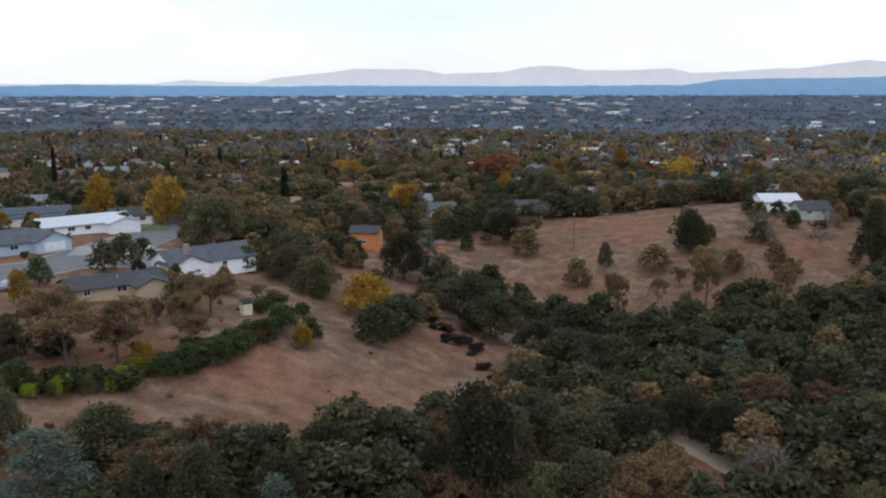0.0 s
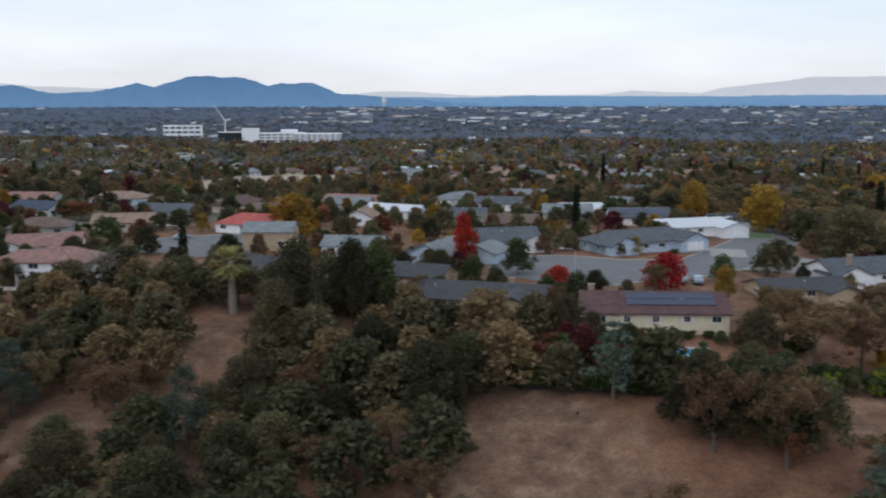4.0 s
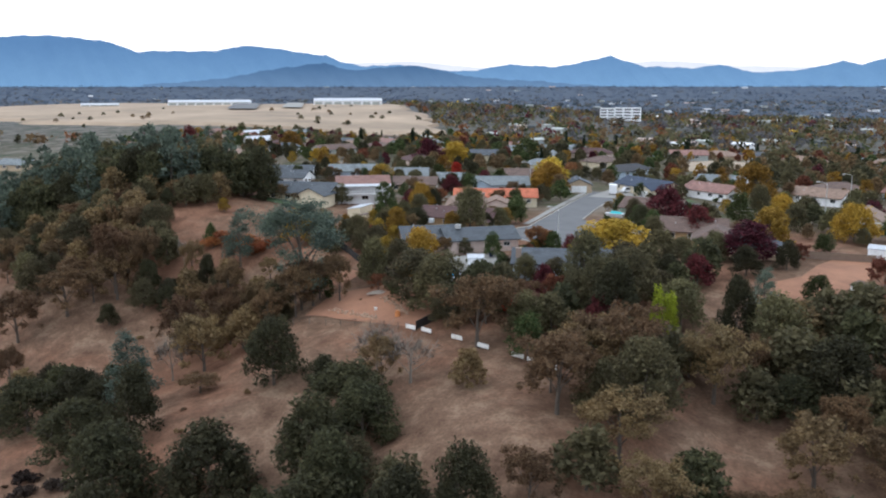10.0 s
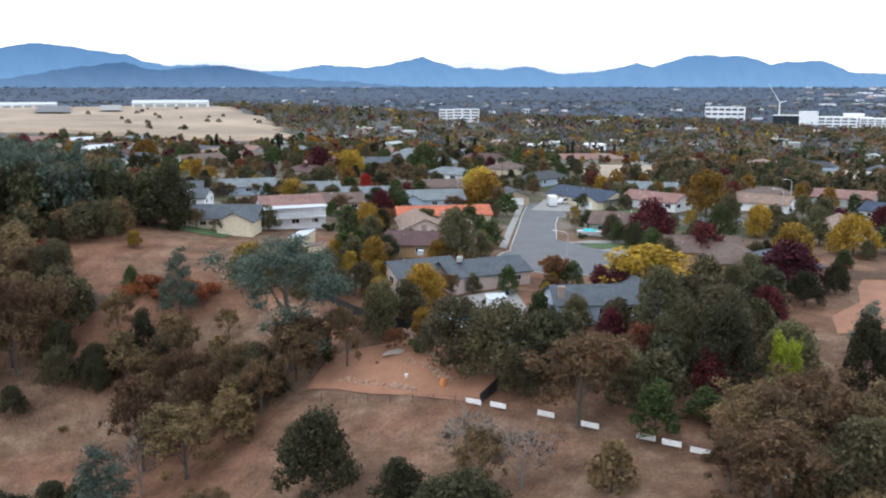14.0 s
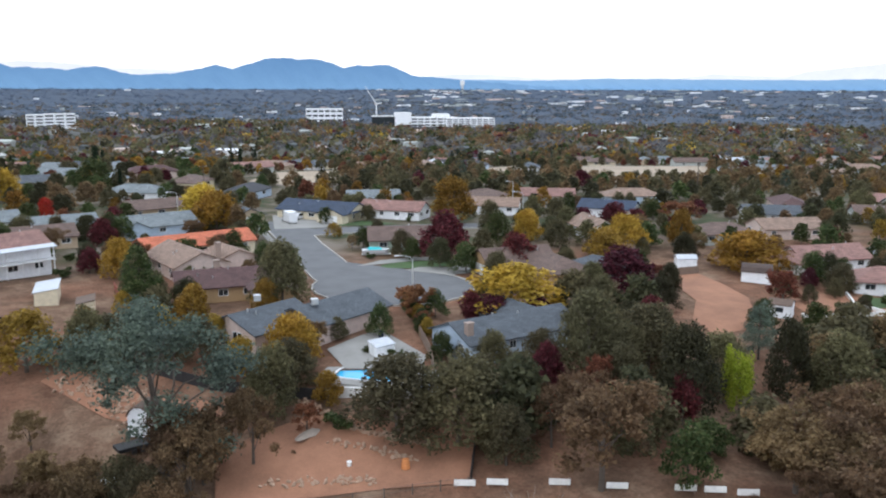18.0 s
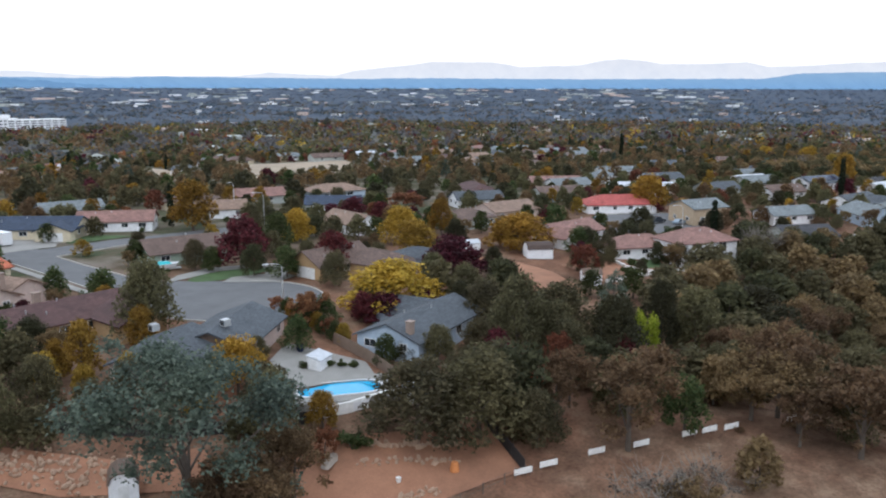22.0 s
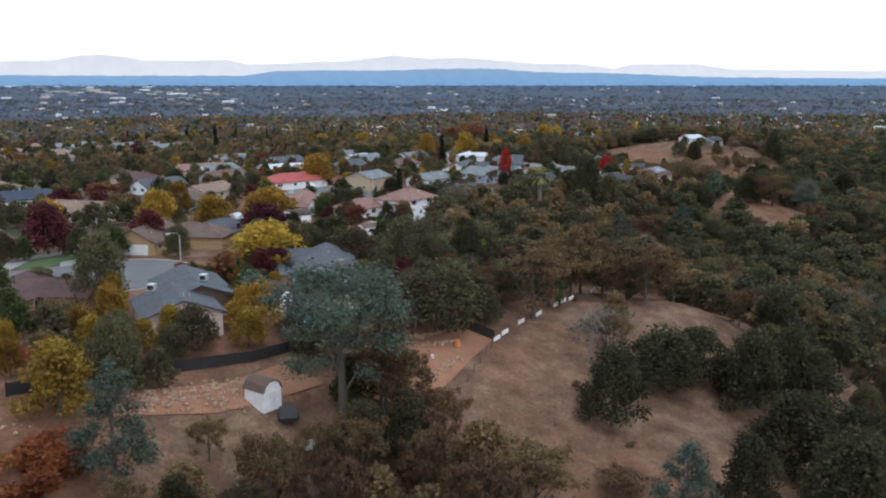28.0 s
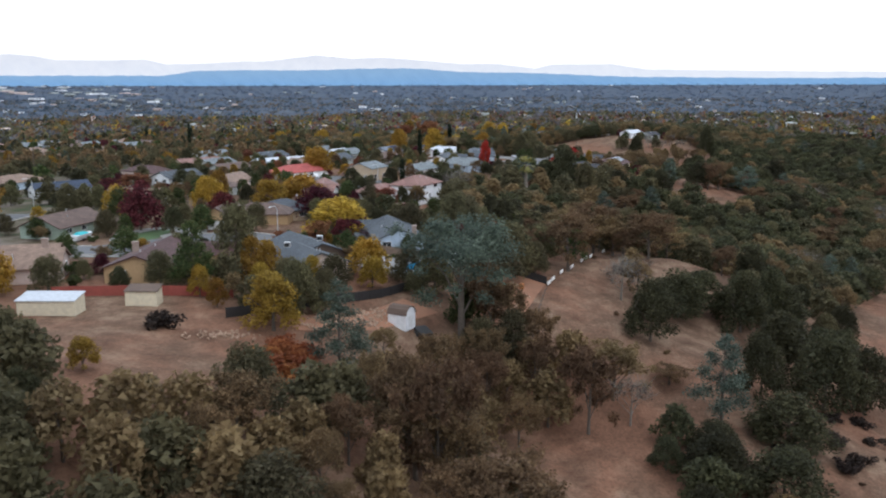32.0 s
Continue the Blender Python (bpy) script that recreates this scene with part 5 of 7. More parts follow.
BOARD = Mesh().box(-1.1, -0.04, 0.4, 1.1, 0.04, 1.05).data("board", M["white_paint"])
STAKE = Mesh().box(-0.05, -0.05, -0.5, 0.05, 0.05, 1.2).data("stake", M["fence_wood"])
for x, y in ((-97.6, 148.2), (-94.4, 147.2), (-88.4, 145.0), (-83.2, 142.4), (-77.0, 139.6), (-74.3, 138.4), (-71.4, 137.0), (-62.5, 133.0)):
    ob = thing("white_board", pose(x, y, float(land(x, y)), 0, 0, -22), "white board panel staked along the slope boundary", "fence panel", "boards along the boundary")
    part("board", BOARD, None, ob)
    for dx in (-0.9, 0.9):
        st = part("stake", STAKE, None, ob)
        st.location = (dx, 0.1, 0)


def pool(x, y, yaw, L, Wd, label, deck=2.2, rim="concrete"):
    z = float(land(x, y))
    ob = thing("swimming_pool", pose(x, y, z, 0, 0, yaw), label, "pool")
    a, b = L / 2, Wd / 2
    ring = [(a * math.copysign(abs(math.cos(t)) ** 0.55, math.cos(t)), b * math.copysign(abs(math.sin(t)) ** 0.55, math.sin(t))) for t in np.linspace(0, 2 * math.pi, 33)[:-1]]
    out = [((a + deck) * math.copysign(abs(math.cos(t)) ** 0.3, math.cos(t)), (b + deck) * math.copysign(abs(math.sin(t)) ** 0.3, math.sin(t))) for t in np.linspace(0, 2 * math.pi, 33)[:-1]]
    g = Mesh()
    n = len(ring)
    top = 0.45
    g.v = [(u, v, top) for u, v in ring] + [(u, v, top) for u, v in out] + [(u, v, -1.0) for u, v in out] + [(u, v, top - 0.5) for u, v in ring]
    for i in range(n):
        j = (i + 1) % n
        g.f += [(i, n + i, n + j, j), (n + i, 2 * n + i, 2 * n + j, n + j), (i, j, 3 * n + j, 3 * n + i)]
    part("deck", g, M[rim], ob, "pale concrete pool deck")
    w = Mesh()
    w.v = [(u, v, top - 0.15) for u, v in ring]
    w.f = [tuple(range(n))]
    part("water", w, M["water"], ob, "bright blue pool water")
    c = Mesh()
    for i in range(n):
        j = (i + 1) % n
        p, q = ring[i], ring[j]
        c.prism([(p[0], p[1], top), (q[0], q[1], top), (q[0] * 1.06, q[1] * 1.06, top), (p[0] * 1.06, p[1] * 1.06, top)],
                [(p[0], p[1], top + 0.06), (q[0], q[1], top + 0.06), (q[0] * 1.06, q[1] * 1.06, top + 0.06), (p[0] * 1.06, p[1] * 1.06, top + 0.06)])
    part("coping", c, M["trim"], ob)


pool(-100.4, 173.6, -32, 10, 4.6, "bright blue swimming pool with a pale concrete deck", 2.0)
pool(100, 93.6, -25, 6.0, 3.6, "blue kidney pool with a pale deck", 1.2)
pool(66, 163, -30, 6, 3.2, "blue pool behind the tan houses", 1.0)
drape("patio", [(-104.5, 184), (-95.5, 190), (-92, 178), (-94, 174), (-103.5, 177)], M["concrete"], "grey concrete patio behind the slate roofed house", "patio", 0.16)


def shed(x, y, yaw, L, D, wall, roof, label, h=2.0, style="gable", name="shed"):
    z = float(land(x, y))
    ob = thing(name, pose(x, y, z, 0, 0, yaw), label, "shed")
    a, b = L / 2, D / 2
    prof = {"gable": [(-b, h), (0, h + 0.7), (b, h)], "barn": [(-b, h), (-b * 0.72, h + 0.75), (-b * 0.3, h + 1.15), (b * 0.3, h + 1.15), (b * 0.72, h + 0.75), (b, h)], "lean": [(-b, h), (b, h + 0.5)]}[style]
    ring = [(-a, -b, -0.5)] + [(-a, v, z2) for v, z2 in prof] + [(-a, b, -0.5)]
    part("wall", Mesh().prism(ring, [(-u, v, w) for u, v, w in ring]), M[wall], ob)
    r = [(v * 1.1, z2 + 0.03) for v, z2 in prof]
    low = [(-a - 0.15, v, z2) for v, z2 in r] + [(-a - 0.15, v, z2 + 0.12) for v, z2 in reversed(r)]
    part("roof", Mesh().prism(low, [(a + 0.15, v, w) for u, v, w in low]), M[roof], ob)
    part("door", Mesh().box(-a - 0.05, -0.5, 0.0, -a + 0.02, 0.5, 1.8), M["trim"], ob, "plain white shed door")
    return ob


shed(-128.4, 173.4, 62, 3.3, 2.7, "white_wall", "tan_roof", "white barn shaped shed with a brown roof", 1.9, "barn")
shed(-136.6, 210.4, -88, 4.6, 2.6, "cream_wall", "tan_roof", "cream garden shed with a flat brown roof on the dirt", 2.1, "lean")
shed(-143, 221, -88, 8, 3.5, "cream_wall", "white_roof", "long cream outbuilding with a pale roof", 2.1, "lean", "outbuilding")
sh = shed(-28.0, 183.6, -50, 3.6, 3.6, "white_wall", "tan_roof", "small white shed with dark windows beside the wall", 2.0)
part("window", Mesh().box(-0.6, -1.86, 0.9, 0.6, -1.78, 1.7), M["glass"], sh, "dark window")
shed(-16, 204.5, -40, 5.5, 4.6, "white_wall", "brown_roof", "white barn shaped outbuilding with a dark brown roof", 2.0, "barn")
shed(-22.7, 218.2, -18, 4.0, 2.6, "white_wall", "white_roof", "small white shed with a pale roof", 1.9)
shed(155.5, 93.4, -15, 1.8, 1.8, "cream_wall", "charcoal", "small pale garden arbour with a dark roof", 2.1, "gable", "arbour")
shed(-97.6, 180.6, 20, 3.0, 1.9, "white_wall", "white_roof", "white covered trailer on the patio", 1.3, "lean", "covered_trailer")
shed(-94.6, 166.6, 15, 2.6, 2.2, "blue_wall", "white_roof", "small pale blue shed beside the pool", 2.1, "lean")


def street_lamp(x, y, yaw, h=7.6):
    ob = thing("street_lamp", pose(x, y, float(land(x, y)), 0, 0, yaw), "grey steel street lamp with a curved arm", "street lamp", "street lamps")
    part("pole", Mesh().tube([(0, 0, -0.3), (0, 0, h * 0.55), (0, 0, h)], [0.13, 0.11, 0.08], 8), M["steel"], ob)
    part("arm", Mesh().tube([(0, 0, h - 0.05), (-0.5, 0, h + 0.45), (-1.6, 0, h + 0.62), (-2.3, 0, h + 0.62)], [0.07, 0.06, 0.055, 0.05], 6), M["steel"], ob)
    part("lamp_head", Mesh().prism([(-2.2, -0.14, h + 0.54), (-2.2, 0.14, h + 0.54), (-3.0, 0.1, h + 0.52), (-3.0, -0.1, h + 0.52)],
                                   [(-2.2, -0.1, h + 0.74), (-2.2, 0.1, h + 0.74), (-3.0, 0.06, h + 0.66), (-3.0, -0.06, h + 0.66)]), M["steel"], ob, "grey lamp head")
    part("base_plate", Mesh().box(-0.22, -0.22, -0.2, 0.22, 0.22, 0.12), M["concrete"], ob)


street_lamp(-86.4, 202.4, -20, 7.4)
street_lamp(36, 196.5, -30, 7.4)
street_lamp(101.2, 128.4, -30, 7.0)
street_lamp(-119.6, 300, 20, 8.0)
street_lamp(-22, 308, 20, 8.5)
street_lamp(-30, 283, -20, 8.0)


def utility_pole(x, y, yaw, h=11):
    ob = thing("utility_pole", pose(x, y, float(land(x, y)), 0, 0, yaw), "brown wooden utility pole with a crossarm", "utility pole", "utility poles")
    part("pole", Mesh().tube([(0, 0, -0.5), (0, 0, h)], [0.19, 0.12], 8), M["bark"], ob)
    part("crossarm", Mesh().box(-1.2, -0.06, h - 0.9, 1.2, 0.06, h - 0.75), M["bark"], ob)
    for dx in (-1.1, -0.5, 0.5, 1.1):
        part("insulator", Mesh().tube([(dx, 0, h - 0.75), (dx, 0, h - 0.55)], [0.05, 0.04], 6), M["trim"], ob)


utility_pole(284.5, 101, 20, 12)
utility_pole(315, 172, 20, 12)
utility_pole(-110, 345, 20, 12)
utility_pole(60, 330, 10, 12)


def car(x, y, yaw, paint, label, L=4.6, Wd=1.8, tall=1.45, style="car"):
    ob = thing("car" if style == "car" else style, pose(x, y, float(land(x, y)) + 0.14, 0, 0, yaw), label, "car" if style == "car" else "truck")
    a, b = L / 2, Wd / 2
    side = [(-a, 0.35), (-a, 0.85), (-a + 0.1, 0.95), (a - 1.3, 0.98), (a - 0.15, 0.85), (a, 0.6), (a, 0.35)]
    ring = [(u, -b, v) for u, v in side]
    part("body", Mesh().prism(ring, [(u, b, v) for u, v in side]), M[paint], ob)
    if style == "box_truck":
        part("box", Mesh().box(-a, -b - 0.1, 0.75, a - 1.9, b + 0.1, tall), M["car_white"], ob, "white cargo box")
        cab = [(a - 1.85, 0.9), (a - 1.8, 2.1), (a - 0.95, 2.1), (a - 0.3, 1.2), (a - 0.2, 0.9)]
    elif style == "van":
        cab = [(-a + 0.05, 0.9), (-a + 0.1, tall), (a - 1.4, tall), (a - 0.6, 1.1), (a - 0.4, 0.9)]
    else:
        cab = [(-a + 0.6, 0.93), (-a + 1.1, tall), (a - 2.0, tall), (a - 1.2, 0.95)]
    part("cabin", Mesh().prism([(u, -b * 0.88, v) for u, v in cab], [(u, b * 0.88, v) for u, v in cab]), M[paint], ob)
    part("side_window", Mesh().prism([(u * 0.9, -b * 0.9, 1.0 + (v - 0.95) * 0.8) for u, v in cab], [(u * 0.9, b * 0.9, 1.0 + (v - 0.95) * 0.8) for u, v in cab]), M["glass"], ob, "dark side windows")
    for wx in (-a + 0.85, a - 0.9):
        for wy in (-b, b):
            w = part("wheel", Mesh().tube([(wx, wy - 0.1, 0.32), (wx, wy + 0.1, 0.32)], [0.33, 0.33], 14), M["black"], ob, "black tyre")
            part("rim", Mesh().tube([(wx, wy - 0.12, 0.32), (wx, wy + 0.12, 0.32)], [0.19, 0.19], 10), M["steel"], w)


car(-104.4, 286, 80, "car_white", "white van parked at the kerb", 5.2, 1.95, 2.2, "van")
car(-91.5, 297, 100, "car_white", "white box truck parked in a driveway", 6.5, 2.1, 3.1, "box_truck")
car(-87.5, 303, 40, "car_white", "white pickup parked before a garage", 5.4, 1.9, 1.75)
car(39, 223, 10, "car_blue", "silver blue car parked at the kerb")
car(59.5, 223.5, 50, "car_white", "pale car parked in a driveway")
car(48.5, 210, -15, "car_dark", "dark car in the turning circle", 5.0, 1.9, 1.7)
car(51, 204.5, -10, "car_blue", "silver car in the turning circle")
car(55, 200, -10, "car_dark", "black car in the turning circle")
car(123.5, 125.8, 60, "car_blue", "pale blue car behind the scarlet tree")
car(126.5, 124.6, 60, "car_blue", "second pale car behind the scarlet tree")
car(196, 170.5, 45, "car_white", "white car parked on the street")
car(166.5, 143.6, 40, "car_white", "white car parked on the street")
car(199.5, 174, 45, "car_dark", "dark car parked on the street")

boat = thing("covered_boat", pose(-81.5, 245.6, float(land(-81.5, 245.6)), 0, 0, -10), "white boat with a teal cover on a trailer", "boat")
part("hull", Mesh().prism([(-2.6, -0.7, 0.5), (2.0, -0.7, 0.5), (2.6, 0, 0.6), (2.0, 0.7, 0.5), (-2.6, 0.7, 0.5)], [(-2.8, -1.1, 1.4), (2.2, -1.1, 1.4), (3.2, 0, 1.5), (2.2, 1.1, 1.4), (-2.8, 1.1, 1.4)]), M["car_white"], boat)
part("cover", Mesh().prism([(-1.6, -0.9, 1.42), (1.5, -0.9, 1.42), (1.5, 0.9, 1.42), (-1.6, 0.9, 1.42)], [(-1.2, -0.3, 1.95), (1.1, -0.3, 1.8), (1.1, 0.3, 1.8), (-1.2, 0.3, 1.95)]), M["teal"], boat, "teal canvas cover")
part("trailer_frame", Mesh().box(-2.8, -0.6, 0.3, 3.4, 0.6, 0.45), M["steel"], boat)
for wy in (-0.85, 0.85):
    part("wheel", Mesh().tube([(-0.4, wy - 0.1, 0.3), (-0.4, wy + 0.1, 0.3)], [0.3, 0.3], 12), M["black"], boat)

ob = thing("bucket", pose(-107.8, 156.4, float(land(-107.8, 156.4)) + 0.1), "white plastic bucket on the red dirt", "bucket")
part("body", Mesh().tube([(0, 0, 0), (0, 0, 0.5)], [0.22, 0.28], 12), M["white_paint"], ob)
ob = thing("orange_drum", pose(-102.3, 153.6, float(land(-102.3, 153.6)) + 0.1), "orange barrier drum on the dirt lot", "barrier")
part("body", Mesh().tube([(0, 0, 0), (0, 0, 0.5), (0, 0, 1.0)], [0.5, 0.45, 0.35], 12), M["orange_wall"], ob)
def wire_fence(line, label):
    """Rusty posts with two sagging wires along a line."""
    ax, ay = line[0]
    z0 = float(land(ax, ay))
    ob = thing("wire_fence", pose(ax, ay, z0), label, "fence")
    tops = []
    for (px, py), (qx, qy) in zip(line, line[1:]):
        n = max(1, round(math.hypot(qx - px, qy - py) / 3.2))
        for i in range(n):
            x, y = px + (qx - px) * i / n, py + (qy - py) * i / n
            z = float(land(x, y)) - z0
            part("post", Mesh().tube([(x - ax, y - ay, z - 0.4), (x - ax, y - ay, z + 1.25)], [0.07, 0.06], 6), M["bark"], ob)
            tops.append((x - ax, y - ay, z))
    for up in (0.6, 1.1):
        part("wire", Mesh().tube([(x, y, z + up) for x, y, z in tops], [0.02] * len(tops), 4), M["bark"], ob)


wire_fence([(-97.2, 148.2), (-105.7, 149.9), (-115.1, 151.6), (-122.3, 152.7), (-130, 154.5)], "rusty post and wire fence below the dirt lot")
wire_fence([(104, 78.6), (115, 76.2), (126, 74), (138, 75.6), (149, 76.4)], "low post and wire fence along the hedge")


def mound(x, y, L, Wd, h, material, name, label):
    """A low heap with an uneven outline."""
    rnd = random.Random(int(x * 7))
    g, n = Mesh(), 16
    rim = [rnd.uniform(0.8, 1.15) for _ in range(n)]
    for k, (f, up) in enumerate(((1.0, -0.1), (0.72, 0.45), (0.4, 0.85), (0.12, 1.0))):
        for i in range(n):
            a = 2 * math.pi * i / n
            g.v.append((L * f * rim[i] * math.cos(a), Wd * f * rim[i] * math.sin(a), h * up + rnd.uniform(-0.05, 0.05)))
    g.f = [(k * n + i, k * n + (i + 1) % n, (k + 1) * n + (i + 1) % n, (k + 1) * n + i) for k in range(3) for i in range(n)] + [tuple(3 * n + i for i in range(n))]
    ob = thing(name, pose(x, y, float(land(x, y)) + 0.12, 0, 0, 35), label, "heap")
    part("heap", g, material, ob)


mound(-110.7, 163.6, 2.2, 0.8, 0.5, M["pale_sand"], "sand_pile", "pale grey sand pile on the dirt lot")
mound(-132.5, 166.8, 1.0, 0.8, 1.0, M["white_paint"], "covered_heap", "pale covered heap below the shed")

ob = thing("wheeled_bin", pose(-96.2, 186.2, float(land(-96.2, 186.2)) + 0.16), "dark blue wheeled bin on the patio", "bin")
part("body", Mesh().prism([(-0.28, -0.3, 0), (0.28, -0.3, 0), (0.28, 0.3, 0), (-0.28, 0.3, 0)], [(-0.34, -0.38, 1.0), (0.34, -0.38, 1.0), (0.34, 0.38, 1.0), (-0.34, 0.38, 1.0)]), M["solar"], ob)
part("lid", Mesh().box(-0.36, -0.4, 1.0, 0.36, 0.42, 1.08), M["solar"], ob)
for x, y in ((-104.9, 190.3), (-112.5, 194.5)):
    ob = thing("roof_cooler", pose(x, y, float(land(x, y)) + 4.55), "white rooftop cooler box on the slate roof", "cooler")
    part("case", Mesh().box(-0.5, -0.5, 0, 0.5, 0.5, 0.85), M["steel"], ob)
    part("grille", Mesh().box(-0.52, -0.4, 0.12, -0.495, 0.4, 0.72), M["black"], ob, "dark grille")
ob = thing("trailer", pose(-129.6, 170.0, float(land(-129.6, 170.0)) + 0.1, 0, 0, 20), "low black flat trailer below the shed", "trailer")
part("bed", Mesh().box(-2.2, -1.0, 0.5, 2.2, 1.0, 0.9), M["black"], ob)
for wx, wy in ((-0.5, -1.1), (-0.5, 1.1), (0.5, -1.1), (0.5, 1.1)):
    part("wheel", Mesh().tube([(wx, wy - 0.1, 0.3), (wx, wy + 0.1, 0.3)], [0.3, 0.3], 12), M["black"], ob)


# ---------- far landmarks ----------
def block_building(name, x, y, yaw, label, blocks):
    """Blocks of (x0, y0, x1, y1, height, wall, bands): bands are dark window strips."""
    z = float(land(x, y))
    ob = thing(name, pose(x, y, z, 0, 0, yaw), label, "building")
    for x0, y0, x1, y1, h, wall, bands in blocks:
        w = part("wall", Mesh().box(x0, y0, -12, x1, y1, h), M[wall], ob)
        for k in range(bands):
            zb = h * (k + 0.35) / bands
            n = max(2, int((x1 - x0) / 9))
            for i in range(n):
                u0 = x0 + (x1 - x0) * (i + 0.12) / n
                u1 = x0 + (x1 - x0) * (i + 0.88) / n
                part("window", Mesh().box(u0, y0 - 0.25, zb, u1, y0 + 0.1, zb + h / bands * 0.42), M["glass"], w, "dark window strip")
        part("parapet", Mesh().box(x0 - 0.3, y0 - 0.3, h, x1 + 0.3, y1 + 0.3, h + 0.6), M["trim"], w)
    return ob


block_building("office_building", -218, 1052, 6, "white four storey office building with dark window bands", [(-23, 0, -6, 16, 13, "white_wall", 4), (-6, 1, 24, 17, 13.6, "white_wall", 4)])
block_building("hospital", 275, 1285, -13, "white hospital with stepped blocks and a glass wing",
               [(-86, 0, -52, 30, 15, "glass", 0), (-52, -2, -28, 30, 20, "white_wall", 0), (-28, 4, 40, 40, 13, "white_wall", 3), (24, -6, 96, 30, 12, "white_wall", 4), (-190, 160, -130, 190, 22, "white_wall", 3), (5, 10, 30, 30, 18, "white_wall", 1)])
crane = thing("tower_crane", pose(205, 1330, float(land(205, 1330))), "white lattice tower crane beside the hospital", "crane")
part("mast", Mesh().tube([(0, 0, -5), (0, 0, 34)], [1.0, 0.9], 4), M["trim"], crane)
part("jib", Mesh().tube([(0, 0, 32), (-18, -4, 58)], [0.9, 0.4], 4), M["trim"], crane)
part("counter_jib", Mesh().tube([(0, 0, 32), (9, 2, 34)], [0.9, 0.7], 4), M["trim"], crane)
for x, y, yaw, L, D, h in ((-556, 1010, 27, 86, 24, 10), (-785, 1035, 36, 112, 26, 9), (-690, 1290, 20, 70, 24, 9), (-930, 980, 44, 50, 16, 6)):
    ob = thing("hangar", pose(x, y, float(land(x, y)), 0, 0, yaw), "long low white metal hangar on the airfield", "hangar", "airfield hangars")
    part("wall", Mesh().box(-L / 2, -D / 2, -2, L / 2, D / 2, h * 0.7), M["white_wall"], ob)
    part("roof", Mesh().prism([(-L / 2, -D / 2 - 1, h * 0.7), (-L / 2, D / 2 + 1, h * 0.7), (-L / 2, 0, h)], [(L / 2, -D / 2 - 1, h * 0.7), (L / 2, D / 2 + 1, h * 0.7), (L / 2, 0, h)]), M["white_roof"], ob)
    for i in range(int(L / 12)):
        part("hangar_door", Mesh().box(-L / 2 + 2 + i * 12, -D / 2 - 0.3, 0, -L / 2 + 11 + i * 12, -D / 2 + 0.1, h * 0.55), M["grey_wall"], ob)
tower = thing("water_tower", pose(1338, 4000, float(land(1338, 4000))), "white water tower on the far plain", "water tower")
part("tank", Mesh().tube([(0, 0, 18), (0, 0, 26), (0, 0, 44), (0, 0, 48)], [7, 11, 11, 4], 16), M["white_paint"], tower)
part("stem", Mesh().tube([(0, 0, -10), (0, 0, 20)], [5, 5], 12), M["white_paint"], tower)


# ---------- trees that stand out ----------
tree("yellow", -73.2, 192.6, 8.9, 1.75)
tree("maroon", -47.8, 201.1, 9.1, 1.54)
tree("maroon", -68.3, 238.1, 11.1, 1.12)
tree("gold", -49.2, 286.5, 14.3, 1.20)
tree("yellow", -26.2, 235.8, 9.6, 1.02)
tree("gold", -10.4, 237.6, 10.3, 0.84)
tree("maroon", -59.2, 221.5, 8.8, 1.09)
tree("rust", 14, 273.3, 6.8, 1.95)
tree("maroon", -7.8, 272.4, 7, 1.42)
tree("yellow", -11.5, 213.5, 8.9, 1.72)
tree("rust", -24.9, 186.7, 7.3, 0.99)
tree("lime", -58.5, 155, 10.9, 0.63)
tree("olive", -107.3, 204.9, 12.5, 0.81)
tree("yellow", -113.9, 302.3, 11, 1.23)
tree("yellow", -109.6, 181.2, 7.5, 0.99)
tree("rust", -88.7, 193.7, 6.1, 1.01)
tree("red", -83.6, 157.4, 3.8, 1.25)
tree("brown", -117.4, 161.1, 10.2, 0.77)
tree("olive", -101.4, 159.9, 10.6, 1.32)
tree("olive", -95.5, 155.9, 11.4, 1.15)
tree("brown", -84.5, 143.3, 13.2, 1.15)
tree("olive", -73.2, 167.2, 13, 0.81)
tree("olive", -65.2, 165.4, 11.4, 1.12)
tree("oak", -66.1, 156, 12.6, 0.78)
tree("rust", -67.9, 165, 4.9, 0.86)
tree("brown", -61.5, 135.2, 13.5, 1.05)
tree("green", -75.9, 140.8, 7.3, 0.93)
tree("maroon", -68, 153.3, 7.2, 0.74)
tree("maroon", -79.8, 165.7, 6.4, 0.78)
tree("oak", -47.9, 158.5, 13.1, 0.55)
tree("olive", -42.2, 155.4, 12, 1.0)
tree("pine", -44.2, 169.1, 8.4, 1.23)
tree("oak", -47.7, 189.1, 6.1, 1.17)
tree("olive", -47, 264.9, 9.7, 0.80)
tree("green", -51.6, 249.4, 9, 0.97)
tree("pine", -151.4, 179.3, 12.4, 1.10)
tree("pine", -135.6, 125.7, 13.3, 1.13)
tree("oak", -96.3, 123.7, 9.7, 1.49)
tree("brown", -141.6, 145.9, 14.8, 0.75)
tree("brown", -136.2, 153.1, 11.2, 0.73)
tree("brown", -173.9, 165.6, 17.2, 0.66)
tree("brown", -168.9, 169, 14.5, 0.66)
tree("bigpine", -126.7, 164.2, 23, 1.2)
tree("oak", -157.8, 162.8, 6.8, 0.81)
tree("green", -164.2, 186.5, 4.6, 0.80)
tree("brown", -134.9, 160.2, 9.9, 0.77)
tree("olive", -114.2, 169, 9.8, 0.79)
tree("brown", -67.3, 123.7, 12, 1.2)
tree("rust", -76.8, 158.2, 7.7, 0.59)
tree("rust", -65, 158.1, 5.2, 0.75)
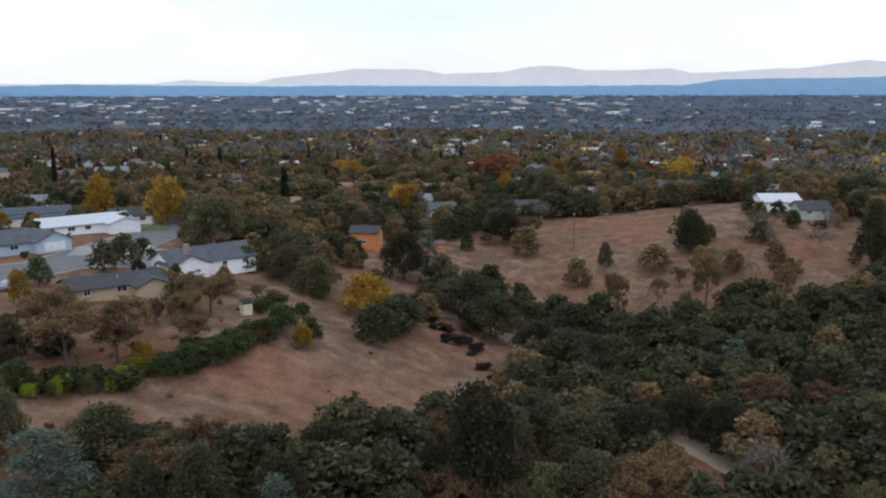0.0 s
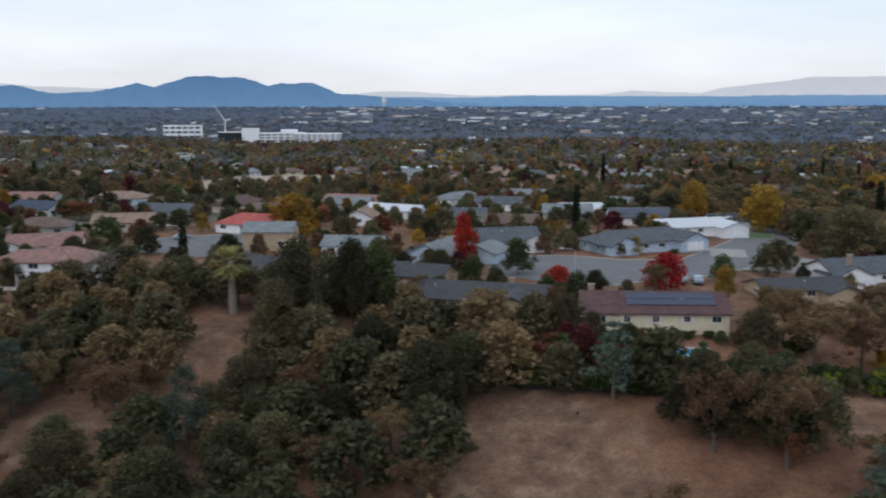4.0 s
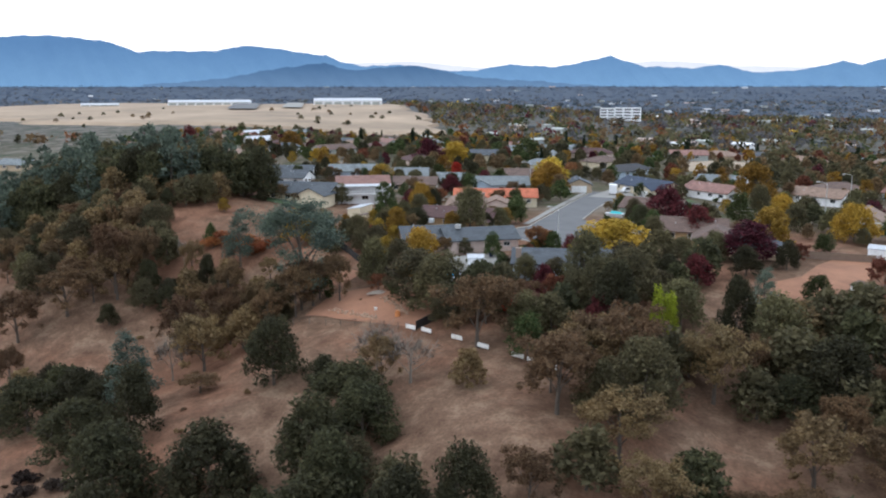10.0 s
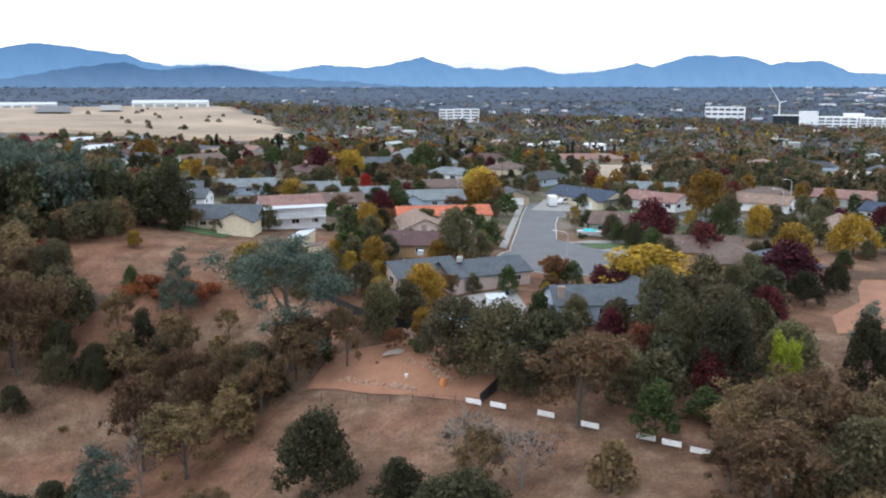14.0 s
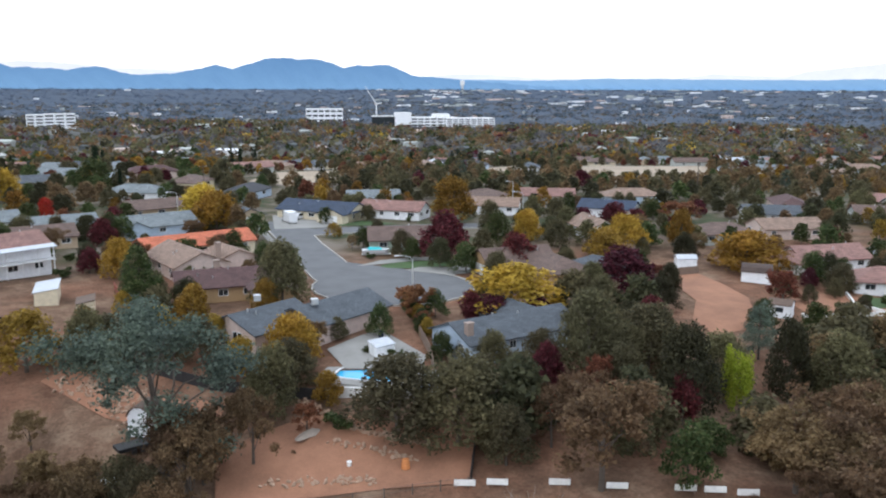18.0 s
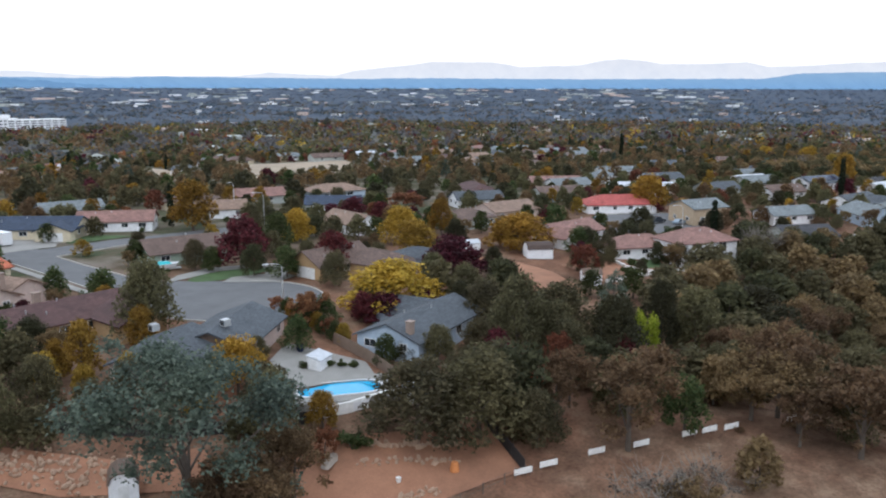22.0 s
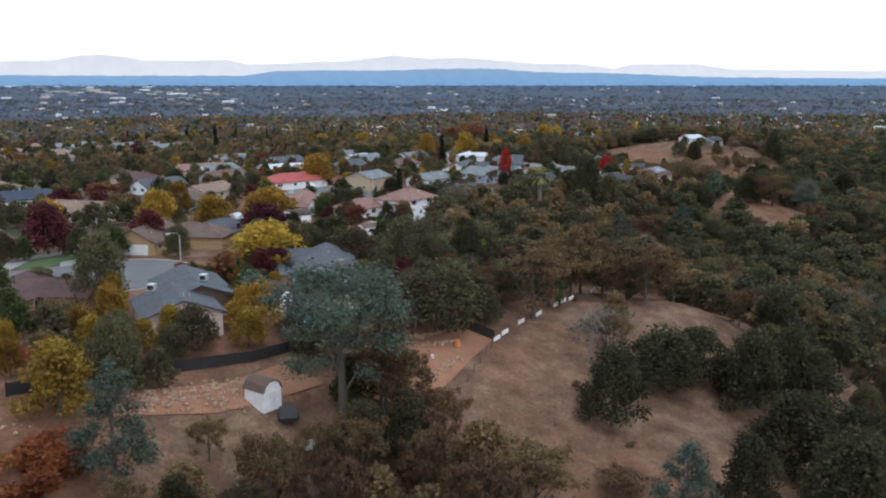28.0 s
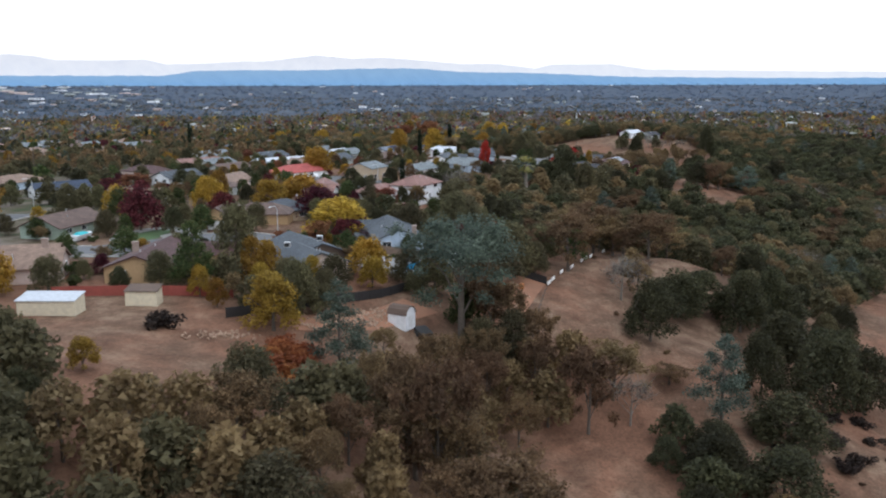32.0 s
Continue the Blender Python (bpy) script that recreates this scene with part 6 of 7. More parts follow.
tree("brown", -49.8, 141.5, 12.6, 1.1)
tree("olive", -57.4, 127.6, 12, 1.0)
tree("yellow", -110.8, 289.2, 10.9, 1.08)
tree("gold", -121.4, 195.7, 8.7, 0.79)
tree("yellow", -132, 235.7, 8.4, 0.80)
tree("olive", -70, 162.7, 9.8, 0.71)
tree("gold", -44.2, 214, 11.1, 1.19)
tree("yellow", -41.9, 254.5, 8.4, 0.90)
tree("green", -120.1, 245.2, 6, 1.36)
tree("olive", -128.7, 190.9, 7.5, 0.94)
tree("red", -152.5, 318, 6.7, 0.83)
tree("rust", -231.2, 314.7, 7.8, 1.21)
tree("maroon", -179.8, 359, 12.2, 1.17)
tree("maroon", -300.9, 358.3, 14.2, 0.74)
tree("gold", -272.4, 401, 11.7, 1.45)
tree("yellow", -169.2, 361.9, 11.1, 1.12)
tree("maroon", -197.8, 354.1, 5.5, 1.11)
tree("gold", -164.9, 280.4, 8.5, 1.73)
tree("green", -143.6, 381.1, 12, 1.30)
tree("red", 91.9, 159.2, 13, 0.46)
tree("red", 116.9, 121.8, 7.9, 1.18)
tree("red", 98.8, 130.7, 4.6, 1.42)
tree("maroon", 112.1, 94.3, 3.6, 1.69)
tree("green", 97.2, 143.9, 8.1, 1.00)
tree("yellow", 188.2, 203.6, 14.3, 0.72)
tree("yellow", 198.9, 186, 14.8, 0.82)
tree("cypress", 137.7, 189.1, 14.5, 0.86)
tree("cypress", 236.8, 178.9, 16.9, 0.95)
tree("cypress", 236.5, 330.3, 18.7, 0.64)
tree("gold", 123.6, 113.4, 7.2, 0.77)
tree("olive", 180.4, 138.2, 15.1, 1.20)
tree("yellow", 68, 224, 11.7, 1.20)
tree("palm", 40.4, 145.4, 11.2, 1.0)
tree("green", 63.6, 131.2, 14.7, 0.58)
tree("oak", 58.8, 131.4, 16.9, 0.59)
tree("oak", 48.5, 131.4, 18.2, 0.72)
tree("olive", 43.8, 124.5, 14.1, 0.76)
tree("brown", 86.4, 70.7, 12.8, 0.83)
tree("brown", 92.3, 64.8, 13.9, 0.80)
tree("rust", 92.8, 65.1, 5.1, 0.77)
tree("pine", 97.7, 51.8, 11.4, 1.87)
tree("yellow", 183.9, 90.3, 10.2, 1.09)
tree("oak", 216.2, 58.8, 14.2, 1.24)
tree("oak", 284.8, 63.9, 13.2, 0.73)
tree("olive", 270.2, 82.2, 8.3, 0.63)
tree("oak", 139.6, 26.4, 19.1, 0.79)
tree("oak", 108.8, 41, 12.2, 0.83)
tree("oak", 116.2, 36.7, 11.5, 0.75)
tree("oak", 104.5, 44.1, 11, 0.61)
tree("brown", 151.5, 10.2, 11.8, 1.13)
tree("oak", 215.3, 85.4, 12.5, 1.15)
tree("olive", 181.5, 103.7, 8.9, 1.47)
tree("olive", 186.5, 118.7, 9.5, 1.61)
tree("brown", 258.9, 29.7, 11.8, 0.64)
tree("brown", 244.6, 64.4, 13.1, 0.73)
tree("brown", 251.5, 45, 16.3, 0.74)
tree("yellow", 273.7, 159.9, 14.2, 0.95)
tree("yellow", 360.4, 275.5, 11.6, 1.16)
tree("rust", 379, 199.4, 19.6, 1.06)
tree("olive", 351.4, 154.1, 16, 0.94)
tree("gold", 552.7, 227.9, 17, 0.99)
tree("yellow", 478.8, 153.2, 13, 1.08)
tree("bare", 210.5, 83.7, 7.5, 1.00)
tree("brown", 149.7, 96.1, 8.1, 1.33)
tree("brown", 118.4, 93.3, 10.8, 1.00)
tree("brown", 131.2, 92, 7.7, 1.38)
tree("brown", 135.6, 81.5, 6.6, 1.29)
tree("oak", -166.5, 167.5, 7.9, 0.80)
tree("gold", -142.8, 189.9, 9.6, 1.15)
tree("green_cone", -128.7, 205.6, 11.5, 1.0)
tree("gold", -110.5, 201.5, 6.6, 0.92)
tree("red", -186.9, 194.7, 3.1, 0.97)
tree("gold", -172, 202.9, 4, 1.17)
tree("oak", -187.5, 200.9, 5.3, 0.90)
tree("olive", -180.8, 192.5, 4.4, 0.94)
tree("brown", -189.8, 183.6, 9.2, 0.60)
tree("brown", -185.5, 175.4, 7.7, 0.82)
tree("oak", -168.1, 156.8, 5, 0.99)
tree("oak", -113.4, 132, 11.6, 0.92)
tree("brown", -159.9, 173.7, 9.5, 0.72)
tree("brown", -145.6, 166.6, 11.6, 0.73)
tree("brown", -143.6, 160.4, 11.4, 0.69)
tree("brown", -124.2, 156.7, 10.9, 0.83)
tree("oak", -154.7, 171.8, 7.8, 0.69)
tree("bare", -163.8, 176.1, 6.5, 0.60)
tree("olive", -121, 185, 6.8, 1.08)
tree("oak", 56, 111, 10.5, 1.1)
tree("oak", 59, 95, 13, 0.8)
tree("oak", 65, 98, 11, 0.9)
tree("oak", 94, 69, 12, 1.15)
tree("oak", 87.3, 74.5, 11, 1.1)
tree("olive", 99.5, 67, 9.5, 1.0)
tree("bare", -97, 134.5, 8, 1.2)

for x, y, h in ((168, 92, 2.4), (164, 91, 2.2), (161, 89, 2.2), (158, 87, 2.4), (155, 85, 2.2), (151, 83.5, 2.4), (147, 82, 2.2), (143, 81, 2.0), (139, 80.5, 2.0), (135, 80, 1.8), (130, 79.5, 1.8),
                (162, 95, 2.8), (166, 96, 2.6), (158, 92, 2.2), (100, 101, 1.6), (104, 99, 1.6), (108, 97.5, 1.6), (112, 95.5, 1.4), (97, 103, 1.5), (93, 104, 1.6)):
    tree("shrub", x, y, h, 1.3)
for i in range(26):
    tree("shrub", 72.5 + i * 0.68, 96.8 - i * 0.47, RT.uniform(2.8, 3.4), 1.25)
for i in range(12):
    tree(("shrub", "green", "shrub", "olive")[i % 4], RT.uniform(96, 122), RT.uniform(80, 96), RT.uniform(2.2, 3.6), 1.2)
for kind, x, y, h, w in (
        ("oak", -107.8, 108, 12.5, 1.01), ("oak", -71.7, 102.4, 12, 0.62), ("oak", -88.1, 100.9, 10, 1.11), ("oak", -78.1, 100.2, 10.3, 0.82), ("oak", -137.8, 116.6, 9, 1.35), ("oak", -154.6, 122.9, 10, 1.12),
        ("oak", -150, 130, 8, 1.17), ("oak", -94.6, 111, 13, 0.79), ("oak", -88, 103.5, 13, 0.65), ("oak", -127.9, 117.6, 12, 0.62), ("oak", -120.4, 104.6, 14, 0.87), ("oak", -115, 95.6, 13, 0.79),
        ("oak", -159.3, 166, 5.7, 1.32), ("oak", -144.4, 128.9, 5.8, 1.29), ("brown", -172, 164, 12, 1.00), ("brown", -182.5, 164, 9.8, 1.05), ("brown", -174, 137, 9.5, 0.97), ("brown", 117.7, 86, 10.5, 1.35),
        ("brown", 124, 83, 8.5, 1.28), ("olive", 112, 92, 7.5, 1.12), ("brown", 142, 93, 6.5, 1.34), ("brown", 150, 103, 7, 1.24), ("olive", 181.4, 112, 8.5, 1.32), ("oak", 216, 109, 13, 0.87),
        ("olive", 190, 148.8, 13, 1.30), ("oak", 278.6, 123.3, 11, 1.19), ("brown", 290, 122, 9, 1.33), ("oak", 286, 63.6, 11.5, 0.73),
        ("brown", 269.9, 52.6, 10, 0.98), ("brown", 266.9, 31.5, 10.5, 0.83), ("oak", 292, 19, 20, 0.47), ("oak", 212, 79, 11, 1.19), ("oak", 205, 61, 11, 1.02), ("oak", 197, 49.9, 12.5, 1.12),
        ("oak", 207, 52, 11, 1.11), ("brown", 159.4, 12.1, 9.4, 1.16), ("olive", 162.9, 26.1, 11, 1.19), ("olive", 154, 33, 10, 1.03), ("oak", 170, 21, 10, 1.03), ("green", 154.9, 82.5, 6.0, 1.13),
        ("green", 157.3, 77.8, 5.5, 1.06), ("gold", 153.8, 75.8, 5.2, 1.05), ("green", 136.7, 75.5, 4.6, 1.35), ("green", 131.5, 76.5, 4.4, 1.24), ("green", 141.5, 77, 4.4, 1.33), ("green", 148, 79, 4.5, 1.30),
        ("yellow", 127, 81, 3.9, 1.13), ("gold", 289, 239.4, 10.5, 1.14), ("rust", 391.6, 218, 15, 1.03), ("olive", 104, 84, 6, 1.25), ("green", 109, 83, 4.5, 1.40),
        ("bare", -138.6, 139.5, 8, 0.95), ("brown", -126.8, 131.5, 3.6, 2.42), ("brown", -124.6, 159.6, 10.5, 1.02), 
        ("bare", -90.5, 131.7, 7, 1.29), ("olive", -62, 126, 8.5, 0.95), ("brown", -58.5, 117.7, 9.5, 1.37), 
        ("brown", -65.2, 131.3, 11, 1.28), ("brown", -133.3, 141.3, 11, 1.19), ("brown", -122.7, 160.5, 10, 1.09), ("brown", -179.6, 157.5, 12, 1.27),
        ("brown", -172.5, 168, 11, 1.19), ("brown", -185.6, 150, 12, 1.18), ("brown", -34, 135.4, 9, 0.93), ("brown", -28.3, 121.2, 7.3, 1.34), ("brown", -44, 112.3, 6.5, 1.34), ("oak", -18.6, 125.9, 11, 1.19),
        ("oak", -24.3, 153.6, 9, 1.35), ("oak", -34.3, 145, 11.5, 1.02), ("olive", -135.4, 187.8, 9.5, 0.83), ("olive", -92, 150.5, 7.5, 1.00),
        ("green", -69.3, 146.2, 4.6, 1.44), ("brown", -65.5, 137, 10.5, 1.24), ("olive", -110.9, 173.7, 7.5, 1.06),
        ("yellow", 289.7, 177.2, 11, 0.95), ("yellow", 388.4, 311.7, 10, 1.20), ("yellow", 366.9, 185.2, 12.5, 0.70), ("gold", 450, 210, 12, 1.18), ("yellow", 450.9, 142.8, 12, 0.93), ("yellow", 410, 165, 8, 1.00),
        ("yellow", 422, 154, 8, 1.00), ("yellow", 437.9, 111.4, 7.6, 0.95), ("gold", 480, 116, 11, 1.48), ("green", 371, 173.1, 11, 1.15), ("yellow", 418, 178, 8.1, 1.19)):
    tree(kind, x, y, h, w * (1.22 if kind == "oak" else 1.0))
# the hedge and bushes along the upper edge of the dry field
for i in range(44):
    x = 100 + i * 1.16
    y = 80.5 - 5.0 * math.sin((i - 4) / 40 * math.pi) + 2.5 * (i < 8) + RT.uniform(-0.6, 3.2)
    tree(("shrub", "green", "shrub", "lime", "shrub", "green", "olive", "shrub")[RT.randrange(8)], x, y, RT.uniform(2.2, 3.8), RT.uniform(1.1, 1.5))
for i in range(24):
    tree(("green", "shrub", "green", "rust", "shrub", "maroon")[RT.randrange(6)], RT.uniform(79, 97), RT.uniform(93, 106), RT.uniform(2.0, 4.2), RT.uniform(1.0, 1.4))
for x, y, h in ((-85, 171.5, 6), (-79, 169.5, 6.5), (-87, 175, 4.5), (-90, 163, 7)):
    tree("olive", x, y, h, 1.0)
tree("rustbrush", 146.5, 80, 2.6)
tree("bare", 222, 78, 4, 1.3)
for x, y, h in ((-160, 187, 2.6), (-157, 184, 2.2), (-153.5, 186, 2.4), (-162, 184, 2.2), (-151, 184, 2.0), (-156, 188, 1.8), (-149, 187, 1.8)):
    tree("rustbrush", x, y, h * 1.15, 1.35)
tree("darkbrush", -148, 203, 2.4, 1.2)
for x, y, s in ((-132.3, 113.4, 1.7), (-124.8, 105.3, 1.4), (-133.1, 108.1, 1.6), (-137.5, 106.1, 1.6), (-138.9, 117.7, 1.5), (-129.6, 100.1, 1.5), (-127, 110, 1.3), (-141, 110, 1.6), (-122, 99, 1.6), (-135, 99, 1.4)):
    tree("darkbrush", x, y, s, 1.4)
for i in range(16):
    tree("darkbrush", 203 + RT.uniform(-3, 3) - i * 0.9, 88 - i * 2.3 + RT.uniform(-2, 2), RT.uniform(1.0, 1.8), 1.5)
for i in range(11):
    tree(("rust", "green", "gold", "green")[i % 4], -87.6 - i * 0.2 + RT.uniform(-0.4, 0.4), 201.5 - i * 1.65, RT.uniform(2.9, 3.6), 0.95)
for x, y in ((-99.4, 181.6), (-98.2, 180.7), (-96.6, 179.6), (-95.4, 178.8), (-94.2, 177.9)):
    tree("shrub", x, y, 1.1, 1.0)
for x, y in ((-3, 186), (0, 185), (3, 184), (-6, 187)):
    tree("shrub", x, y, 1.8, 0.9)
tree("maroon", -78, 188.5, 5.0, 1.8)
tree("maroon", -71, 187.5, 4.5, 1.6)
tree("oak", -91.5, 118.2, 9.6, 1.15)
tree("olive", -88.6, 109.5, 6.9, 1.2)
tree("oak", -103.5, 130.5, 6.2, 1.1)
tree("brown", -94.6, 131.0, 9.0, 0.85)
for x, y in ((-126, 196), (-123, 199), (-131, 204), (-119, 189)):
    tree("gold", x, y, 5.5, 0.9)


# ---------- woods on the slopes ----------
CLEAR = [
    [(88, 82), (100, 84), (112, 79), (127, 75), (145, 74), (175, 78), (208, 90), (228, 90), (226, 80), (203, 60), (159, 40), (139, 44), (126, 52), (111, 55), (96, 62), (84, 72)],
    [(-116, 165), (-101, 158), (-97, 147), (-80, 139.5), (-69, 136), (-60, 130), (-58, 116), (-66, 104), (-80, 112), (-98, 124), (-107, 137), (-119, 150)],
    [(-122, 124), (-128, 122), (-140, 138), (-118, 146), (-108, 138)],
    [(-188, 157), (-167, 169), (-159, 160), (-156, 140), (-174, 142)],
    [(-10, 168), (4, 168), (3, 150), (-5, 147)],
    [(4, 122), (12, 120), (10, 104), (0, 104)],
    [(-146, 230), (-130, 228), (-136, 196), (-157, 188), (-172, 188), (-192, 188), (-194, 196), (-172, 214)],
    [(-108, 119), (-110, 106), (-118, 92), (-146, 104), (-150, 117), (-136, 116), (-132, 124)],
    [(133, 123), (177, 117), (232, 116), (211, 96), (175, 78), (126, 74), (105, 84), (103, 100), (116, 118)],
    [(24, 112), (34, 148), (45, 150), (46, 140), (34, 110)],
    [(212, 108), (243, 118), (256, 135), (228, 150), (205, 130)],
    [(-172, 213), (-186, 198), (-176, 186), (-150, 190), (-140, 205)],
    [(68, 100), (86, 83), (110, 72), (97, 53), (74, 67), (57, 84)],
    [(-68, 138), (-51, 143), (-40, 136), (-40, 121), (-60, 110)],
    [(184, 30), (184, 20), (170, 2), (160, 5), (170, 20)],
    [(57, 84), (97, 53), (91, 47), (68, 60), (52, 74)],
    [(226, 106), (242, 90), (262, 98), (262, 132), (246, 136), (232, 126)],
]
SPARSE = [(242, 128), (300, 145), (345, 115), (350, 60), (335, 20), (275, 15), (244, 48), (236, 75), (238, 104)]


def inside(x, y, poly):
    c = False
    for (ax, ay), (bx, by) in zip(poly, poly[1:] + poly[:1]):
        if (ay > y) != (by > y) and x < (bx - ax) * (y - ay) / (by - ay) + ax:
            c = not c
    return c


EAST_TOWN = [(258, 142), (310, 146), (350, 122), (430, 60), (520, 100), (520, 330), (240, 300)]
RW = random.Random(77)
CELLS = {}


def occupy(x, y):
    CELLS.setdefault((int(x // 12), int(y // 12)), []).append((x, y))


for o in scene.objects:
    if o.type == "EMPTY" and o.name.split(".")[0].endswith(("tree", "pine")):
        occupy(o.location.x, o.location.y)
homes = [(o.location.x, o.location.y) for o in scene.objects if o.type == "EMPTY" and o.name.split(".")[0] in ("house", "shed", "swimming_pool")]


def free(x, y, gap, home=13):
    i, j = int(x // 12), int(y // 12)
    for a in (i - 1, i, i + 1):
        for b in (j - 1, j, j + 1):
            if any((x - p) ** 2 + (y - q) ** 2 < gap * gap for p, q in CELLS.get((a, b), ())):
                return False
    return all((x - a) ** 2 + (y - b) ** 2 > home * home for a, b in homes)


def ahead(x, y):
    """How far a place lies to the side of the line of flight."""
    return (x - 60) * 0.522 + (y + 32) * 0.853


single = {"oak": 0, "brown": 0, "olive": 0, "pine": 0, "bare": 0}
PX, PY = np.random.RandomState(7).uniform(-262, 420, 31000), np.random.RandomState(8).uniform(-120, 262, 31000)
for x, y, g in zip(PX.tolist(), PY.tolist(), land(PX, PY).tolist()):
    d = ahead(x, y)
    if d < 30 and x < 200 or g > -1.0 and x < 345 or (x < -142 and y > 100 and d < 75) or (x < -150 and y > 158):
        continue
    if any(inside(x, y, p) for p in CLEAR) or (inside(x, y, SPARSE) and RW.random() > 0.010):
        continue
    if inside(x, y, EAST_TOWN) and RW.random() < 0.8:
        continue
    if (x < -62 and d < 120) or not free(x, y, 4.8 if g < -4 else 5.4):
        continue
    low, east = g < -8, x > 180
    k = RW.choices(("oak", "brown", "olive", "pine", "bare"), (0.3 if inside(x, y, SPARSE) else 22 if low and east else 5.5 if low else 2, (2.0 if east else 3.2) if low else 5, 3.2, 0.35, 0.2))[0]
    h = RW.uniform(6.5, 10.5) if k != "pine" else RW.uniform(9, 13)
    if d < 112 and single[k] < 110 or k == "bare":
        single[k] += 1
        tree(k, x, y, h, RW.uniform(1.0, 1.35))
    else:
        tree("mid_" + k, x, y, h, RW.uniform(1.05, 1.4), joined="slope_woods")
    occupy(x, y)
# the wooded knoll to the west
for _ in range(2600):
    x, y = RW.uniform(-262, -165), RW.uniform(165, 262)
    if y < 174 + 0.58 * (x + 256) or inside(x, y, CLEAR[3]) or not free(x, y, 4.4, 11) or 0.62 * (x + 178) + 0.78 * (y - 213) > 10:
        continue
    if x > -178 and y < 212:
        continue
    k = RW.choices(("pine", "oak", "olive", "brown"), (2.2, 5, 1.5, 1))[0]
    h = RW.uniform(12, 16) if k != "pine" else RW.uniform(15, 20)
    tree(k, x, y, h, 0.85) if RW.random() < 0.12 else tree("mid_" + k, x, y, h, 0.85, joined="slope_woods")
    occupy(x, y)
# brown oaks in stands on the slopes below the houses
STANDS = [([(-206, 186), (-196, 160), (-165, 162), (-148, 168), (-152, 175), (-168, 178), (-185, 192)], 24, ("brown", "brown", "olive"), 6.5, 10),
          ([(-159, 166), (-149, 147), (-127, 142), (-117, 144), (-122, 157), (-135, 164)], 6, ("brown",), 7, 10),
          ([(-146, 170), (-155, 180), (-152, 160), (-135, 156), (-122, 156), (-119, 162), (-132, 166)], 9, ("brown", "brown", "brown", "olive"), 6, 9),
          ([(-92, 161), (-74, 162), (-66, 150), (-60, 138), (-72, 146), (-84, 148)], 12, ("brown", "olive", "oak"), 7, 10.5),
          ([(-207, 165), (-195, 172), (-188, 187), (-190, 201), (-202, 197), (-250, 210)], 26, ("olive", "olive", "brown", "oak"), 6, 9),
          ([(-87, 131), (-57, 134), (-46, 103), (-24, 114), (-66, 98), (-84, 112)], 3, ("brown", "brown", "olive"), 6, 9),
          ([(-134, 184), (-119, 181), (-121, 199), (-135, 214), (-140, 202)], 12, ("olive", "brown", "olive", "gold"), 4.5, 7.5),
          ([(-92, 165), (-60, 168), (-53, 185), (-64, 192), (-70, 172)], 12, ("olive", "oak", "olive", "maroon"), 5, 8.5),
          ([(-204, 186), (-190, 196), (-180, 206), (-178, 214), (-190, 216), (-212, 204)], 24, ("olive", "oak", "brown"), 6, 9),
          ([(120, 98), (150, 90), (180, 96), (205, 100), (198, 116), (160, 116), (130, 112)], 16, ("brown", "olive", "brown", "green"), 3.5, 6.0),
          ([(250, 52), (300, 15), (335, 22), (310, 60), (264, 78)], 20, ("brown", "bare", "bare", "olive"), 4.5, 8),
          ([(204, 120), (214, 116), (216, 136), (206, 138)], 5, ("oak", "olive"), 6, 9),
          ([(-140, 132), (-150, 140), (-165, 135), (-165, 118), (-150, 122)], 8, ("brown", "oak"), 5, 8),
          ([(-96, 104), (-86, 112), (-62, 100), (-60, 80), (-90, 86), (-110, 92)], 10, ("oak", "oak", "olive"), 6, 8.5)]
for poly, count, kinds, h0, h1 in STANDS:
    px, py = [q[0] for q in poly], [q[1] for q in poly]
    tries = 0
    while count and tries < 900:
        tries += 1
        x, y = RW.uniform(min(px), max(px)), RW.uniform(min(py), max(py))
        if inside(x, y, poly) and free(x, y, 4.0, 9):
            k = RW.choice(kinds)
            tree(k, x, y, RW.uniform(h0, h1), RW.uniform(0.85, 1.15)) if count % 2 or k == "bare" else tree("mid_" + k, x, y, RW.uniform(h0, h1), RW.uniform(0.85, 1.15), joined="slope_woods")
            occupy(x, y)
            count -= 1
# brush and tufts on the open slopes
for _ in range(140):
    x, y = RW.uniform(-190, 215), RW.uniform(40, 215)
    if any(inside(x, y, p) for p in CLEAR) and float(land(x, y)) < 2:
        tree("brush", x, y, RW.uniform(0.3, 0.8), RW.uniform(1.0, 1.8))

# ---------- gardens and streets beyond ----------
STREETS = [[(-102, 320), (-86, 320), (-85, 240), (-68, 218), (-84, 198), (-102, 208)], [(-95, 292), (-38, 290), (-38, 272), (-95, 272)], [(90, 150), (101, 168), (125, 152), (140, 150), (200, 193), (236, 224), (246, 214), (190, 162), (134, 126), (98, 128)],
           [(20, 214), (33, 228), (54, 228), (68, 216), (66, 200), (40, 195)], [(-90, 405), (-72, 450), (-43, 465), (-55, 398), (-74, 384)], [(110, 515), (180, 485), (106, 388), (70, 376), (52, 404)], [(-46, 178), (-22, 180), (-22, 212), (-36, 212)],
           [(47, 500), (90, 550), (40, 432), (10, 404)], [(-285, 665), (-330, 610), (-440, 625), (-560, 585), (-640, 580), (-640, 900), (-383, 864)]]


